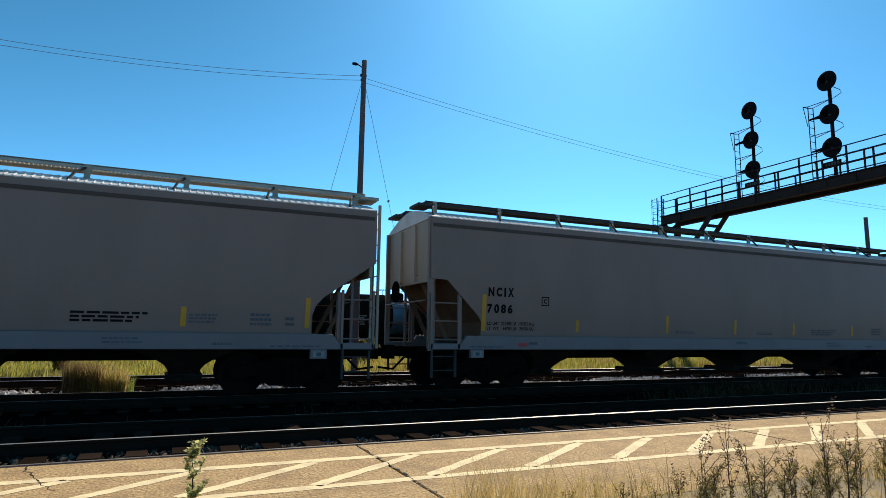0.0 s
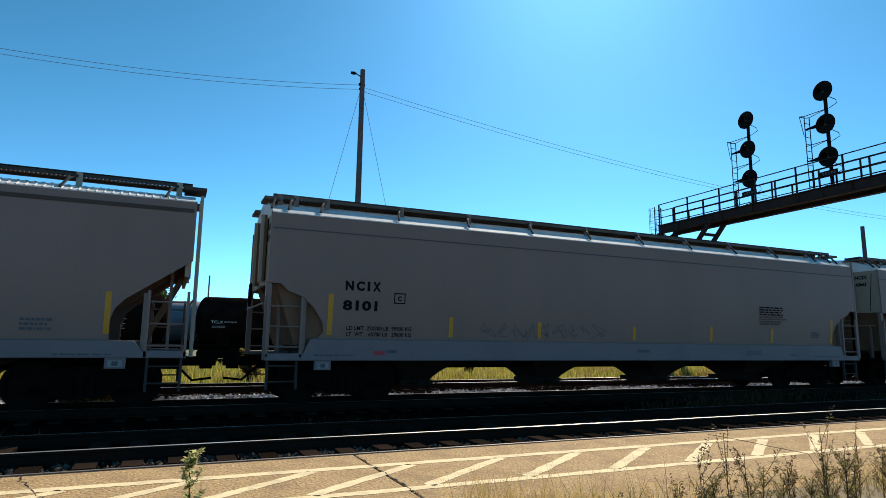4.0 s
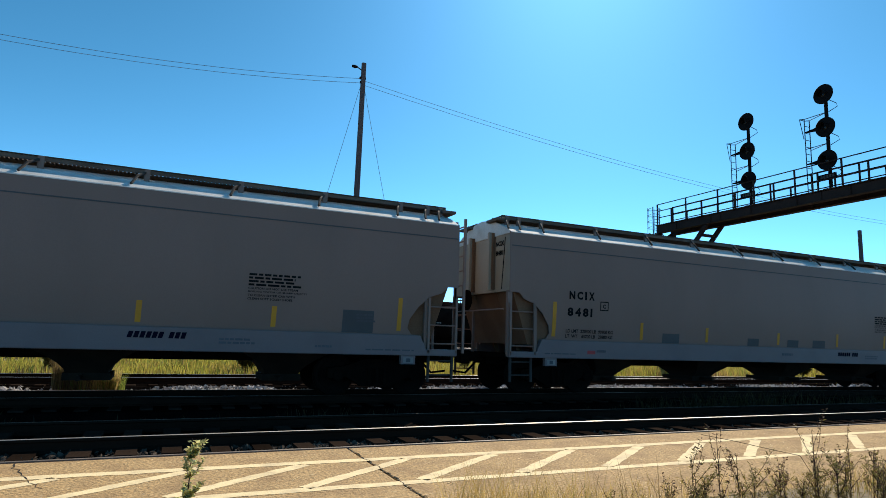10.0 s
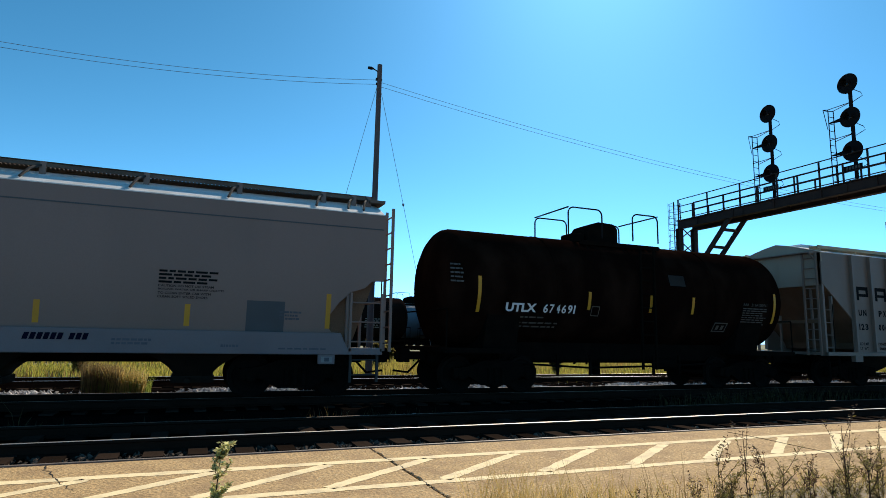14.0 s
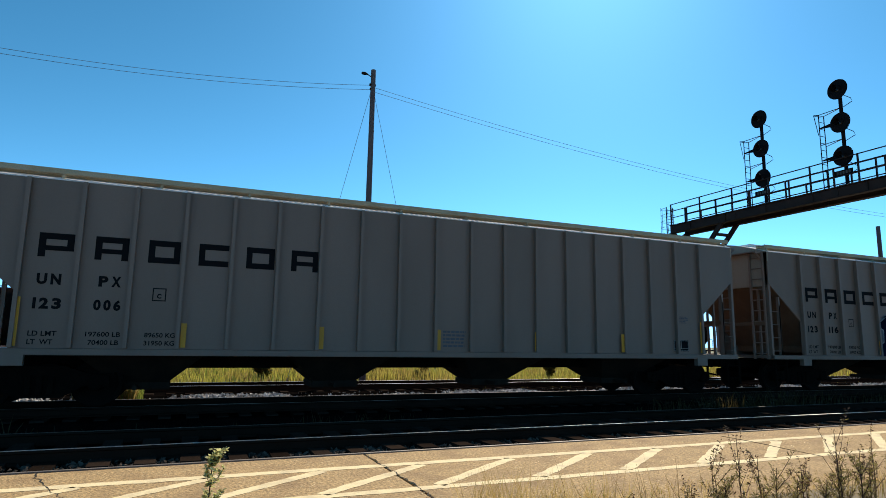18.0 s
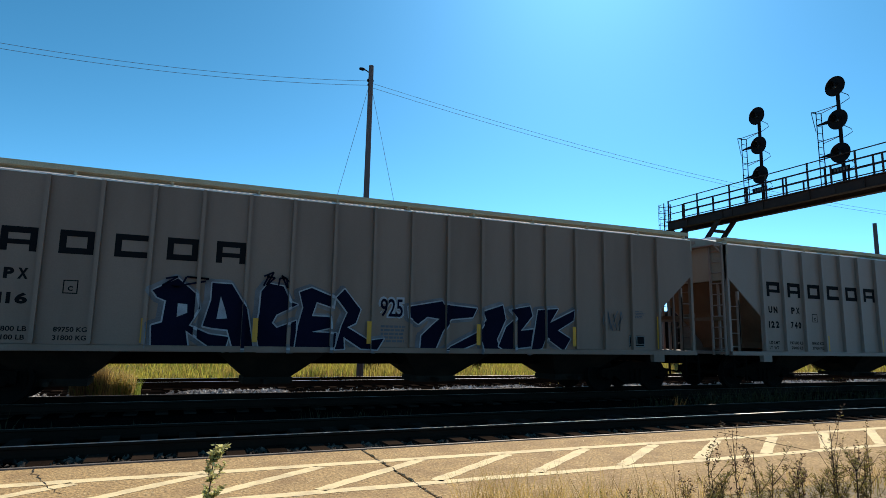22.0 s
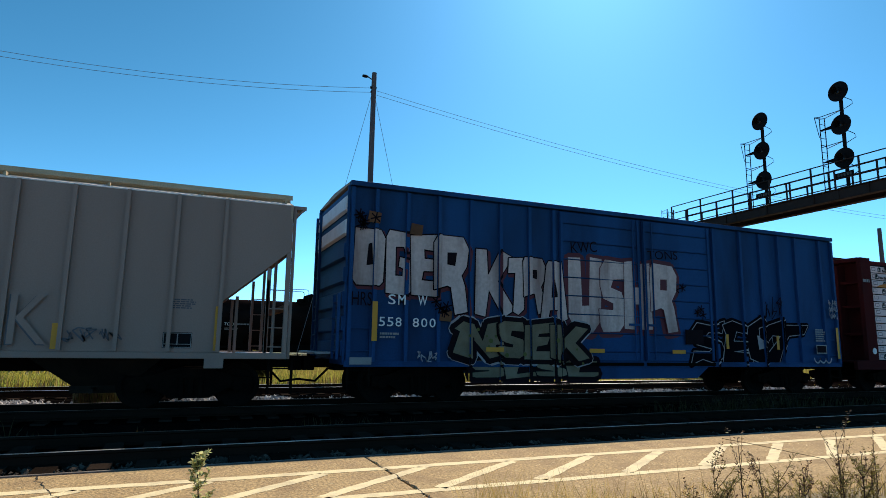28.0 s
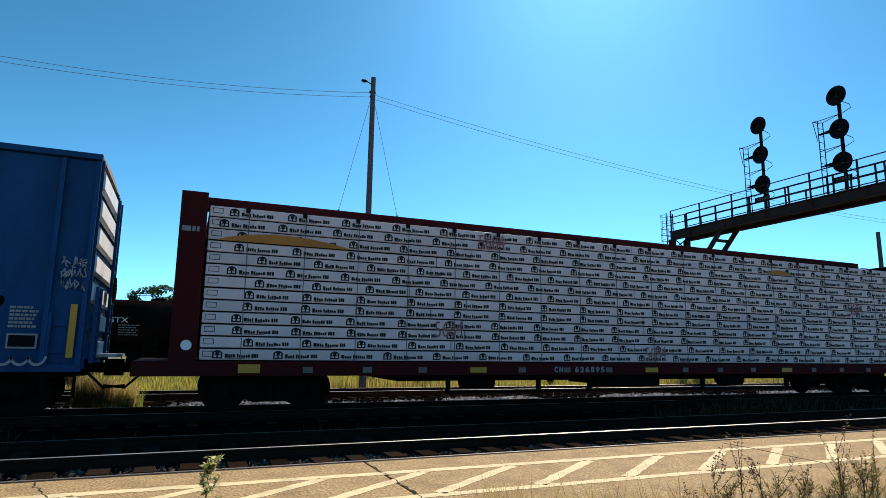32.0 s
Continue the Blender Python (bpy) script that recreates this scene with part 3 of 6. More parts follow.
SWAYING = weed(0.20, 4.4, -0.03, 0.76, 5, "single leafy green weed standing before the platform", leafy=1.9, branches=24, leaf=0.038, spread=0.6, lw=0.3, leafmat=PALELEAF, reach=0.16)
for i, (x, y, h) in enumerate([(4.08, 3.6, 0.78), (4.3, 3.6, 0.74), (3.98, 3.8, 0.73), (5.2, 3.6, 0.78), (5.95, 3.8, 0.75), (5.48, 3.6, 0.72), (5.98, 3.6, 0.67), (4.62, 3.5, 0.6), (5.75, 3.4, 0.62), (4.95, 3.7, 0.55), (3.6, 3.7, 0.5), (3.2, 3.8, 0.42), (2.75, 3.9, 0.36)]):
    weed(x, y, -0.03, h * (1.0 if i in (0, 3) else 0.82), 40 + i, "thin dark weed stalk with brown buds before the platform", leafy=0.5, branches=9, leaf=0.03, seeds=1.6, spread=0.42, lw=0.2, reach=0.36)
for i, (x, y, h) in enumerate([(3.85, 3.6, 0.5), (4.0, 3.7, 0.42), (4.4, 3.6, 0.52), (4.65, 3.6, 0.42), (5.1, 3.5, 0.56), (5.3, 3.5, 0.5), (5.6, 3.6, 0.46), (5.85, 3.5, 0.5), (3.4, 3.7, 0.3), (4.2, 3.5, 0.4), (4.9, 3.55, 0.38), (5.45, 3.75, 0.42), (6.2, 3.6, 0.5), (3.7, 3.55, 0.34)]):
    weed(x, y, -0.03, h, 60 + i, "feathery green-brown weed on the dry verge", leafy=1.2, branches=16, leaf=0.055, seeds=0.8, spread=0.65, lw=0.075, leafmat=(LEAF, OLIVELEAF)[i % 2])
# these weeds wear the shade-darkened colour
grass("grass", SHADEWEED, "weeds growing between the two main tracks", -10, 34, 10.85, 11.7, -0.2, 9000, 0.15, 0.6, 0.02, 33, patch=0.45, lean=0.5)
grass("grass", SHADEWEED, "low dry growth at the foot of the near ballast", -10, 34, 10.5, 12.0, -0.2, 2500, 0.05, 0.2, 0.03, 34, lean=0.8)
bent = thing("dead_stem", "long bent dry stem leaning across the weeds", "dry stem", pose(4.0, 3.9, 0))
part("stem", Geo().tube([(0.2, 0, 0.70), (0.6, 0.02, 0.63), (1.0, 0, 0.55), (1.4, -0.02, 0.474), (1.6, -0.05, 0.2), (1.62, -0.06, -0.03)], 0.0025, 5), DRYSTEM, bent)
# growth between the tracks
# left half brown, right half straw: the backlit look put into blade colours
grass("grass", REED, "half of the reed clump between the tracks, browned as if backlit", -2.35, -1.55, 17.5, 18.1, -0.2, 1500, 0.7, 1.2, 0.014, 80, lean=0.3)
grass("grass", DRYGRASS, "clump of tall straw-coloured reeds between the tracks", -1.75, -0.95, 17.5, 18.1, -0.2, 1100, 0.5, 1.15, 0.014, 81, lean=0.45)
grass("grass", GREENGRASS, "green blades in the clump of reeds", -2.2, -0.8, 17.5, 18.1, -0.2, 700, 0.3, 0.95, 0.016, 82, lean=0.5)
for i, (x, y, h) in enumerate([(2.9, 24.5, 1.1), (7.4, 25.2, 1.3), (7.9, 25.6, 1.2), (9.5, 24.3, 0.9), (16.5, 25.5, 1.2), (13, 26, 1.0), (-3.5, 25, 1.0), (34, 24, 1.4), (42, 24, 1.5)]):
    weed(x, y, -0.22, h, 110 + i, "dark green bushy weed in the field grass", leafy=12, branches=16, leaf=0.16, spread=1.0, lw=0.35)


def tree(x, y, h, wdt, seed, label):
    r = random.Random(seed)
    t = thing("tree", label, "tree", pose(x, y, -0.22))
    st, lf = Geo(), Geo()
    st.tube([(0, 0, 0), (0.1, 0, h * 0.3), (0, 0.1, h * 0.6), (0.05, 0, h * 0.85)], h * 0.03, 8, h * 0.008)
    tips = []
    for i in range(14):
        z0 = h * r.uniform(0.3, 0.75)
        a = r.uniform(0, 6.28)
        e = Vector((math.cos(a) * wdt * r.uniform(0.25, 0.5), math.sin(a) * wdt * r.uniform(0.25, 0.5), z0 + h * r.uniform(0.1, 0.25)))
        st.tube([(0, 0, z0), e * 0.5 + Vector((0, 0, z0 * 0.5)), e], h * 0.01, 5, h * 0.003)
        tips.append(e)
    for e in tips + [Vector((0, 0, h * 0.9))]:
        for c in range(7):
            p = e + Vector((r.gauss(0, 1), r.gauss(0, 1), r.gauss(0, 0.8))) * wdt * 0.09
            for k in range(45):
                q = p + Vector((r.gauss(0, 1), r.gauss(0, 1), r.gauss(0, 0.8))) * wdt * 0.045
                if q.z > h:
                    continue
                d = Vector((r.uniform(-1, 1), r.uniform(-1, 1), r.uniform(-1, 1))) * 0.3
                u = Vector((r.uniform(-1, 1), r.uniform(-1, 1), r.uniform(-1, 1))) * 0.2
                lf.add([q - d, q + u, q + d, q - u], [(0, 1, 2, 3)])
    part("trunk", st, BARK, t)
    part("crown", Geo().add(lf.v, lf.f).mesh("crown", TREELEAF, tidy=False), TREELEAF, t)
    return t


tree(-5.2, 130, 13.2, 9.0, 1, "leafy green tree far behind the parked tank cars")
tree(-21.5, 135, 12.0, 8.5, 2, "leafy green tree at the far side of the yard")
tree(-30, 150, 11.5, 9.5, 3, "leafy green tree at the far side of the yard")

# ---- rolling stock ----
YC = TRACKS["train"]
NEAR = -1.6
CARS = []
WHEELSETS = []
wheelset_mesh = Geo()
for s in (-1, 1):
    wheelset_mesh.lathe_y([(s * 0.68, 0.10), (s * 0.68, 0.40), (s * 0.69, 0.47), (s * 0.715, 0.47), (s * 0.725, 0.445), (s * 0.80, 0.44), (s * 0.81, 0.37), (s * 0.78, 0.33), (s * 0.78, 0.15), (s * 0.84, 0.13)], n=28)
wheelset_mesh.lathe_y([(-0.98, 0.06), (-0.84, 0.075), (0.84, 0.075), (0.98, 0.06)], n=12)
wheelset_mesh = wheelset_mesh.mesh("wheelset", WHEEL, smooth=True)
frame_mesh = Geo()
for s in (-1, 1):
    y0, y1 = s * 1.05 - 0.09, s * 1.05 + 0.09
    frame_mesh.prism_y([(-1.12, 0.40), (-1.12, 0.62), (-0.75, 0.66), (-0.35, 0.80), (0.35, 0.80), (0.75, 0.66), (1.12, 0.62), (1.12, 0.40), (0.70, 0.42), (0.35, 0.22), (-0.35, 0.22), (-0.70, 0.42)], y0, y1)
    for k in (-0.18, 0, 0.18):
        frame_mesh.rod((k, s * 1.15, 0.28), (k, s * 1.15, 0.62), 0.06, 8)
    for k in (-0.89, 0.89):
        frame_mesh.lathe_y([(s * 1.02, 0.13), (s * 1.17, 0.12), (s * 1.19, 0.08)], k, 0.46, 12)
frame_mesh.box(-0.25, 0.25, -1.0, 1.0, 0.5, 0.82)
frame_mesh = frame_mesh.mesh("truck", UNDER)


def truck(parent, x):
    t = part("truck", frame_mesh, UNDER, parent, "dark cast-steel two-axle truck", at=pose(x, 0, 0))
    for k in (-0.89, 0.89):
        w = part("wheelset", wheelset_mesh, WHEEL, t, at=pose(k, 0, 0.46))
        WHEELSETS.append((w, k))


def coupler(parent, x, d):
    g = Geo().box(min(x, x + d * 0.75), max(x, x + d * 0.75), -0.08, 0.08, 0.78, 0.98).box(x + d * 0.55 - 0.12, x + d * 0.55 + 0.12, -0.17, 0.17, 0.72, 1.05)
    g.tube([(x, 0.3, 0.75), (x + d * 0.3, 0.32, 0.45), (x + d * 0.7, 0.3, 0.5)], 0.03, 6)
    part("coupler", g, UNDER, parent)


def ladder(parent, x0, x1, y, z0, z1, n, mat, r=0.018, step=True):
    g = Geo()
    g.box(x0 - 0.025, x0 + 0.025, y - 0.03, y + 0.03, z0, z1).box(x1 - 0.025, x1 + 0.025, y - 0.03, y + 0.03, z0, z1)
    for i in range(n):
        z = z0 + (z1 - z0) * (i + 0.5) / n
        g.rod((x0, y, z), (x1, y, z), r)
    part("ladder", g, mat, parent)


def ladder_y(parent, x, y0, y1, z0, z1, n, mat, r=0.018):
    g = Geo()
    for y in (y0, y1):
        g.box(x - 0.03, x + 0.03, y - 0.025, y + 0.025, z0, z1)
    for i in range(n):
        z = z0 + (z1 - z0) * (i + 0.5) / n
        g.rod((x, y0, z), (x, y1, z), r)
    part("ladder", g, mat, parent)


def chutes(parent, centres, top, low, zt, zb, mat, flare=1.0, deep=0.75):
    """Outlet hoppers that narrow downwards; flare over 1 bends their walls."""
    n = 6
    for c in centres:
        g = Geo()
        for i in range(n + 1):
            k = i / n
            h, y, z = low + (top - low) * k ** flare, deep + (1.4 - deep) * k, zb + (zt - zb) * k
            g.v += [(c - h, -y, z), (c + h, -y, z), (c + h, y, z), (c - h, y, z)]
        g.f += [(4 * i + j, 4 * i + (j + 1) % 4, 4 * i + 4 + (j + 1) % 4, 4 * i + 4 + j) for i in range(n) for j in range(4)]
        g.f += [(3, 2, 1, 0), (4 * n, 4 * n + 1, 4 * n + 2, 4 * n + 3)]
        g.box(c - low - 0.06, c + low + 0.06, -deep - 0.05, deep + 0.05, zb - 0.12, zb + 0.02)
        g.rod((c - 0.1, -1.0, zb - 0.05), (c - 0.1, 1.0, zb - 0.05), 0.05, 8)
        part("outlet_chute", g, mat, parent)


def bulge(z):
    """Half-width of the curved side of a smooth hopper at a height."""
    return 1.62 - (0.045 if z < 3 else 0.03) * (z - 3) ** 2


def on_side(geo, lift=0.006):
    """Lays flat marks on the curved side."""
    geo.v = [(x, -bulge(z) - lift, z) for x, _, z in geo.v]
    return geo


def flat_side(geo):
    return geo


def reflector(parent, x, z0, z1, y, w=0.1, lay=flat_side):
    g = Geo()
    for i in range(4):
        g.quad_xz(x - w / 2, x + w / 2, z0 + (z1 - z0) * i / 4, z0 + (z1 - z0) * (i + 1) / 4, y)
    part("reflector", lay(g), YELLOW, parent, "yellow reflector strip")


def prints(parent, items, y, mat=None, seed=1, name="lettering", lay=flat_side, fat=0.05):
    """items: ('text', x0, x1, z0, z1) or (rows, x0, x1, z0, z1) for unreadable small print."""
    r = random.Random(seed)
    for it in items:
        g = Geo()
        if isinstance(it[0], str):
            if " " in it[0]:
                letters(g, *it, y, 0.02)
            else:
                spaced(g, *it, y, fat)
            tagged(part(name, lay(g), mat or BLACK, parent), kind="stuff" if " " in it[0] else "")
        else:
            bars(g, it[1], it[2], it[3], it[4], it[0], y, r)
            tagged(part("small_print", lay(g), mat or BLACK, parent), kind="stuff")


def frame_box(g, x0, x1, z0, z1, y, w=0.025):
    g.quad_xz(x0, x1, z0, z0 + w, y).quad_xz(x0, x1, z1 - w, z1, y).quad_xz(x0, x0 + w, z0 + w, z1 - w, y).quad_xz(x1 - w, x1, z0 + w, z1 - w, y)


def freight_car(name, label, left, length, trucks=(1.75,)):
    c = thing(name, label, "freight car", pose(left, YC, RAILZ), group="cars of the freight train")
    inset = trucks[0]
    truck(c, inset)
    truck(c, length - inset)
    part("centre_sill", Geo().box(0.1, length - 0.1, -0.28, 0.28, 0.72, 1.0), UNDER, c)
    coupler(c, 0.1, -1)
    coupler(c, length - 0.1, 1)
    CARS.append((c, left))
    return c


def body_section(half, sill, eave, crown, power=2.5):
    """Half-round roofed cross-section (y, z)."""
    pts = [(-half, sill), (-half, eave)]
    for k in range(1, 12):
        a = -math.cos(math.pi * k / 12)
        pts.append((half * a, eave + crown * (1 - abs(a) ** power)))
    return pts + [(half, eave), (half, sill)]


def running_board(parent, L, z, y0, y1, mat, brackets, over=(0.45, 0.45), rail=0.03, bmat=None):
    for s in (-1, 1):
        ya, yb = sorted((s * y0, s * y1))
        g = Geo()
        g.box(0.1, L - 0.1, ya, ya + 0.035, z - rail, z + 0.02).box(0.1, L - 0.1, yb - 0.035, yb, z - rail, z + 0.02)
        n = int((L - 0.2) / 0.075)
        for i in range(n):
            x = 0.12 + (L - 0.24) * i / n
            g.box(x, x + 0.05, ya, yb, z - 0.012, z + 0.015)
        part("running_board", g, mat, parent)
        b = Geo().box(-0.055, 0.055, -0.02, 0.03, -0.30, 0.01).mesh("bracket", bmat or mat)
        # dark rod modelled in place of the bracket's cast shadow on the roof
        arm = Geo().tube([(-0.03, 0.0, -0.06), (-0.16, -0.25, -0.20), (-0.24, -0.5, -0.42)], 0.028, 5).mesh("bracket_arm", BOARD)
        for x in brackets:
            part("bracket", b, bmat or mat, parent, at=pose(x, s * y1, z, 0, 0, 0 if s < 0 else 180))
            part("bracket_arm", arm, BOARD, parent, at=pose(x, s * y1, z, 0, 0, 0 if s < 0 else 180))
    for x0, x1 in ((-over[0], 0.25), (L - 0.25, L + over[1])):
        for s in (-1, 1):
            ya, yb = sorted((s * 0.5, s * 1.12))
            part("end_platform", Geo().box(x0, x1, ya, yb, z - 0.15, z - 0.08), mat, parent, bevel=0.008)



def smooth_hopper(label, left, L, kind, marks):
    """Smooth-sided covered hopper. kind A: angular end openings, seam under the eave; B: round openings and a bulging side."""
    c = freight_car("hopper_car", label, left, L)
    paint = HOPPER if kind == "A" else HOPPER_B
    eave, sill = (4.06, 1.30) if kind == "A" else (4.02, 1.38)
    # side sheet outline with the end openings
    if kind == "A":
        low = [(0.0, 2.60), (0.42, 2.58), (1.26, 1.76), (1.36, 1.60), (1.35, sill + 0.02), (1.3, sill)]
        far = [(0.0, 2.86), (1.12, 2.08), (1.28, 1.90), (1.36, 1.66), (1.35, sill + 0.02), (1.3, sill)]
    else:
        low = [(0.0, 2.52), (0.26, 2.52), (0.42, 2.36), (0.72, 2.26), (0.98, 2.02), (1.17, 1.74), (1.21, 1.54), (1.10, 1.40), (0.94, sill)]
        far = low

    def ends(z):
        return [0.0 if z > o[0][1] else float(np.interp(z, [q[1] for q in reversed(o)], [q[0] for q in reversed(o)])) for o in (low, far)]

    levels = sorted(set([q[1] for q in low + far] + [low[0][1] + 0.001, far[0][1] + 0.001] + [sill + (eave - sill) * i / 14 for i in range(15)]))
    for s in (-1, 1):
        g = Geo()
        for lift in (0.0, 0.03):
            for z in levels:
                x, x2 = ends(z)
                g.v += [(x, s * (bulge(z) - lift), z), (L - x2, s * (bulge(z) - lift), z)]
        n = len(levels)
        for i in range(n - 1):
            a, b = 2 * i, 2 * (i + n)
            g.f += [(a, a + 1, a + 3, a + 2), (b, b + 2, b + 3, b + 1), (a, a + 2, b + 2, b), (a + 1, b + 1, b + 3, a + 3)]
        g.f += [(0, 2 * n, 2 * n + 1, 1), (2 * n - 2, 2 * n - 1, 4 * n - 1, 4 * n - 2)]
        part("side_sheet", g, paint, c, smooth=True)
    depth = 0.06
    if kind == "A":
        inner = [(0.16, eave), (0.16, 2.66), (0.46, 2.62), (1.28, 1.80), (1.40, 1.62), (1.42, 1.25), (L - 2.4, 1.25), (L - 1.35, 2.05), (L - 0.16, 2.92), (L - 0.16, eave)]
    else:
        inner = [(0.16, eave), (0.16, 2.62), (0.62, 1.25), (L - 0.62, 1.25), (L - 0.16, 2.62), (L - 0.16, eave)]
    part("slope_sheet", Geo().prism_y(inner, -1.44, 1.44), RUSTY, c, "rust-stained slope sheet")
    crown = 0.37 if kind == "A" else 0.50
    for x0, x1 in ((depth, depth + 0.07), (L - depth - 0.07, L - depth)):
        part("end_sheet", Geo().prism_x(body_section(1.55, 2.55, eave - 0.04, crown, 1.7), x0, x1), ENDPAINT, c, "arched end sheet, coloured pale as if lit by bounce")
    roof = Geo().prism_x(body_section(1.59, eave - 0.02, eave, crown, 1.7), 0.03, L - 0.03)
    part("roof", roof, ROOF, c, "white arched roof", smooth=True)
    if kind == "A":
        for s in (-1, 1):
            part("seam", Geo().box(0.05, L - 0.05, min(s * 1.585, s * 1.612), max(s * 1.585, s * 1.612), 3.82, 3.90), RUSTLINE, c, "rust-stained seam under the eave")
        corr = Geo()
        x = 0.3
        while x < L - 0.3:
            corr.tube([(x, -1.59, eave + 0.005), (x, -1.35, eave + 0.09), (x, -1.1, eave + 0.172), (x, -0.7, eave + 0.277)], 0.018, 4)
            x += 0.14
        part("roof_corrugation", corr, ROOF, c)
        nb = [0.35 + (L - 0.7) * i / 10 for i in range(11)]
        running_board(c, L, 4.545, 0.45, 0.95, BOARD if marks.get("dark_board") else BEIGE_GREY, nb, bmat=ENDPAINT, over=(0.15, 0.18), rail=0.07)
    else:
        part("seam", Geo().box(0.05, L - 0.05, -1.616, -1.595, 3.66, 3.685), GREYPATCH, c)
        nb = [0.25, 0.6] + [1.3 + (L - 2.6) * i / 9 for i in range(10)] + [L - 0.6, L - 0.25]
        running_board(c, L, 4.53, 0.45, 0.98, MESHBOARD, nb, bmat=paint, over=(0.1, 0.12), rail=0.08)
    hatch = Geo()
    for i in range(10):
        x = 1.2 + (L - 2.4) * i / 9
        hatch.lathe_y([(-0.3, 0.02), (-0.3, 0.25), (0.3, 0.25), (0.3, 0.02)], x, eave + 0.1, 12)
    tagged(part("roof_hatch", hatch, ROOF, c), kind="stuff")
    for s in (-1, 1):
        y = s * 1.6
        y0, y1 = sorted((y - s * 0.1, y + s * 0.03))
        zl, zm = (0.98, 1.12) if kind == "A" else (0.93, 1.08)
        part("side_sill", Geo().prism_y([(0.0, zl), (L, zl), (L, zm), (L - 0.78, zm), (L - 0.92, sill), (0.92, sill), (0.78, zm), (0.0, zm)], y0, y1), SILL, c, "pale side sill", bevel=0.015)
        for x in (1.2, L - 1.2):
            pad = part("jacking_pad", Geo().box(x - 0.17, x + 0.17, y0 + 0.01, y1 - 0.01, zl - 0.19, zl), SILL, c)
            part("placard", Geo().quad_xz(x - 0.12, x + 0.12, zl - 0.16, zl - 0.04, y0 - 0.0 if s < 0 else y1), FADEDWHITE, pad)
            part("placard_mark", Geo().quad_xz(x - 0.05, x + 0.05, zl - 0.14, zl - 0.06, (y0 - 0.004) if s < 0 else (y1 + 0.004)), FADED, pad)
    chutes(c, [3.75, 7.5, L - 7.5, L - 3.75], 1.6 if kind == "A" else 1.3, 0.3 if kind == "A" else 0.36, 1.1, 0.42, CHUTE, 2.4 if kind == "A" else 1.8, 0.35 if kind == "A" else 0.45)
    for e, d in ((0.0, 1), (L, -1)):
        # corner posts, ladders and steps at each end
        for s in (-1, 1):
            y = s * 1.525
            g = Geo()
            g.box(e - 0.03, e + 0.06 * d + 0.03, y - 0.05, y + 0.05, 0.95, 4.05 if kind == "A" else 2.55)
            g.box(e + d * 0.78 - 0.035, e + d * 0.78 + 0.035, y - 0.04, y + 0.04, 1.0, 2.2)
            g.box(e + d * 0.35 - 0.03, e + d * 0.35 + 0.03, y - s * 0.55 - 0.03, y - s * 0.55 + 0.03, 1.0, 3.0)
            part("end_post", g, paint, c)
            xa, xb = sorted((e + d * 0.03, e + d * 0.72))
            ladder(c, xa, xb, s * 1.6, 1.0, 2.25, 3, paint)
            ladder(c, xa + 0.05, xb - 0.05, s * 1.52, 0.35, 0.98, 2, BOARD)
        if d < 0:
            ladder_y(c, e - d * (0.09 if kind == "A" else 0.2), -1.5, -1.02, 1.0, 4.2, 9, paint if kind == "B" else ENDPAINT)
        xs = sorted((e - d * 0.05, e + d * 0.9))
        part("end_deck", Geo().box(xs[0], xs[1], -1.5, 1.5, 0.92, 1.0), UNDER, c)
        g = Geo()
        if kind == "A":
            for k in (-0.5, 0.5):
                part("end_stiffener", Geo().box(min(e, e + d * 0.08), max(e, e + d * 0.08), k - 0.04, k + 0.04, 2.6, 4.0), ENDPAINT, c)
        else:
            for k in (-0.62, 0.5):
                part("end_stiffener", Geo().box(min(e - d * 0.09, e + d * 0.06), max(e - d * 0.09, e + d * 0.06), k - 0.045, k + 0.045, 2.6, 4.12), ENDPAINT, c, bevel=0.012)
                part("end_channel", Geo().box(min(e - d * 0.02, e + d * 0.06), max(e - d * 0.02, e + d * 0.06), k - 0.13, k - 0.06, 2.62, 4.1), RUSTY, c)
            g.rod((e - d * 0.03, -1.40, 3.9), (e - d * 0.03, -1.25, 2.6), 0.011, 6)
            part("end_rod", g, UNDER, c)
            if d > 0:
                g = Geo()
                letters(g, "NCIX", 0.0, 0.42, 3.72, 3.85, 0.0)
                g.v = [(0.052, -0.78 - u, z) for u, _, z in g.v]
                part("end_lettering", g, BLACK, c)
                g = Geo()
                letters(g, marks["print"][1][0], 0.0, 0.38, 3.48, 3.61, 0.0)
                g.v = [(0.052, -0.78 - u, z) for u, _, z in g.v]
                part("end_lettering", g, BLACK, c)
        part("end_rail", Geo().rod((e - d * 0.05, -1.4, 2.1), (e - d * 0.05, 1.4, 2.1), 0.02), paint, c)
        for s in (-0.6, 0.6):
            g = Geo()
            g.add([(e + d * 0.05, s - 0.04, 2.75), (e + d * 0.05, s + 0.04, 2.75), (e + d * 0.9, s + 0.04, 1.0), (e + d * 0.9, s - 0.04, 1.0), (e + d * 0.15, s - 0.04, 2.75), (e + d * 0.15, s + 0.04, 2.75), (e + d * 1.0, s + 0.04, 1.0), (e + d * 1.0, s - 0.04, 1.0)],
                  [(0, 1, 2, 3), (4, 5, 6, 7), (0, 4, 7, 3), (1, 5, 6, 2), (0, 1, 5, 4), (3, 2, 6, 7)])
            part("end_brace", g, RUSTY, c)
    brake = Geo().lathe_x([(-0.12, 0.05), (-0.12, 0.28), (-0.09, 0.28), (-0.09, 0.05)], 0.5, 2.4, 20)
    part("brake_wheel", brake, UNDER, c)
    y = NEAR - 0.006
    for x, z0, z1, w in marks["stripes"]:
        reflector(c, x, z0, z1, y, w, on_side)
    prints(c, marks["print"], y, BLACK, seed=int(left), lay=on_side)
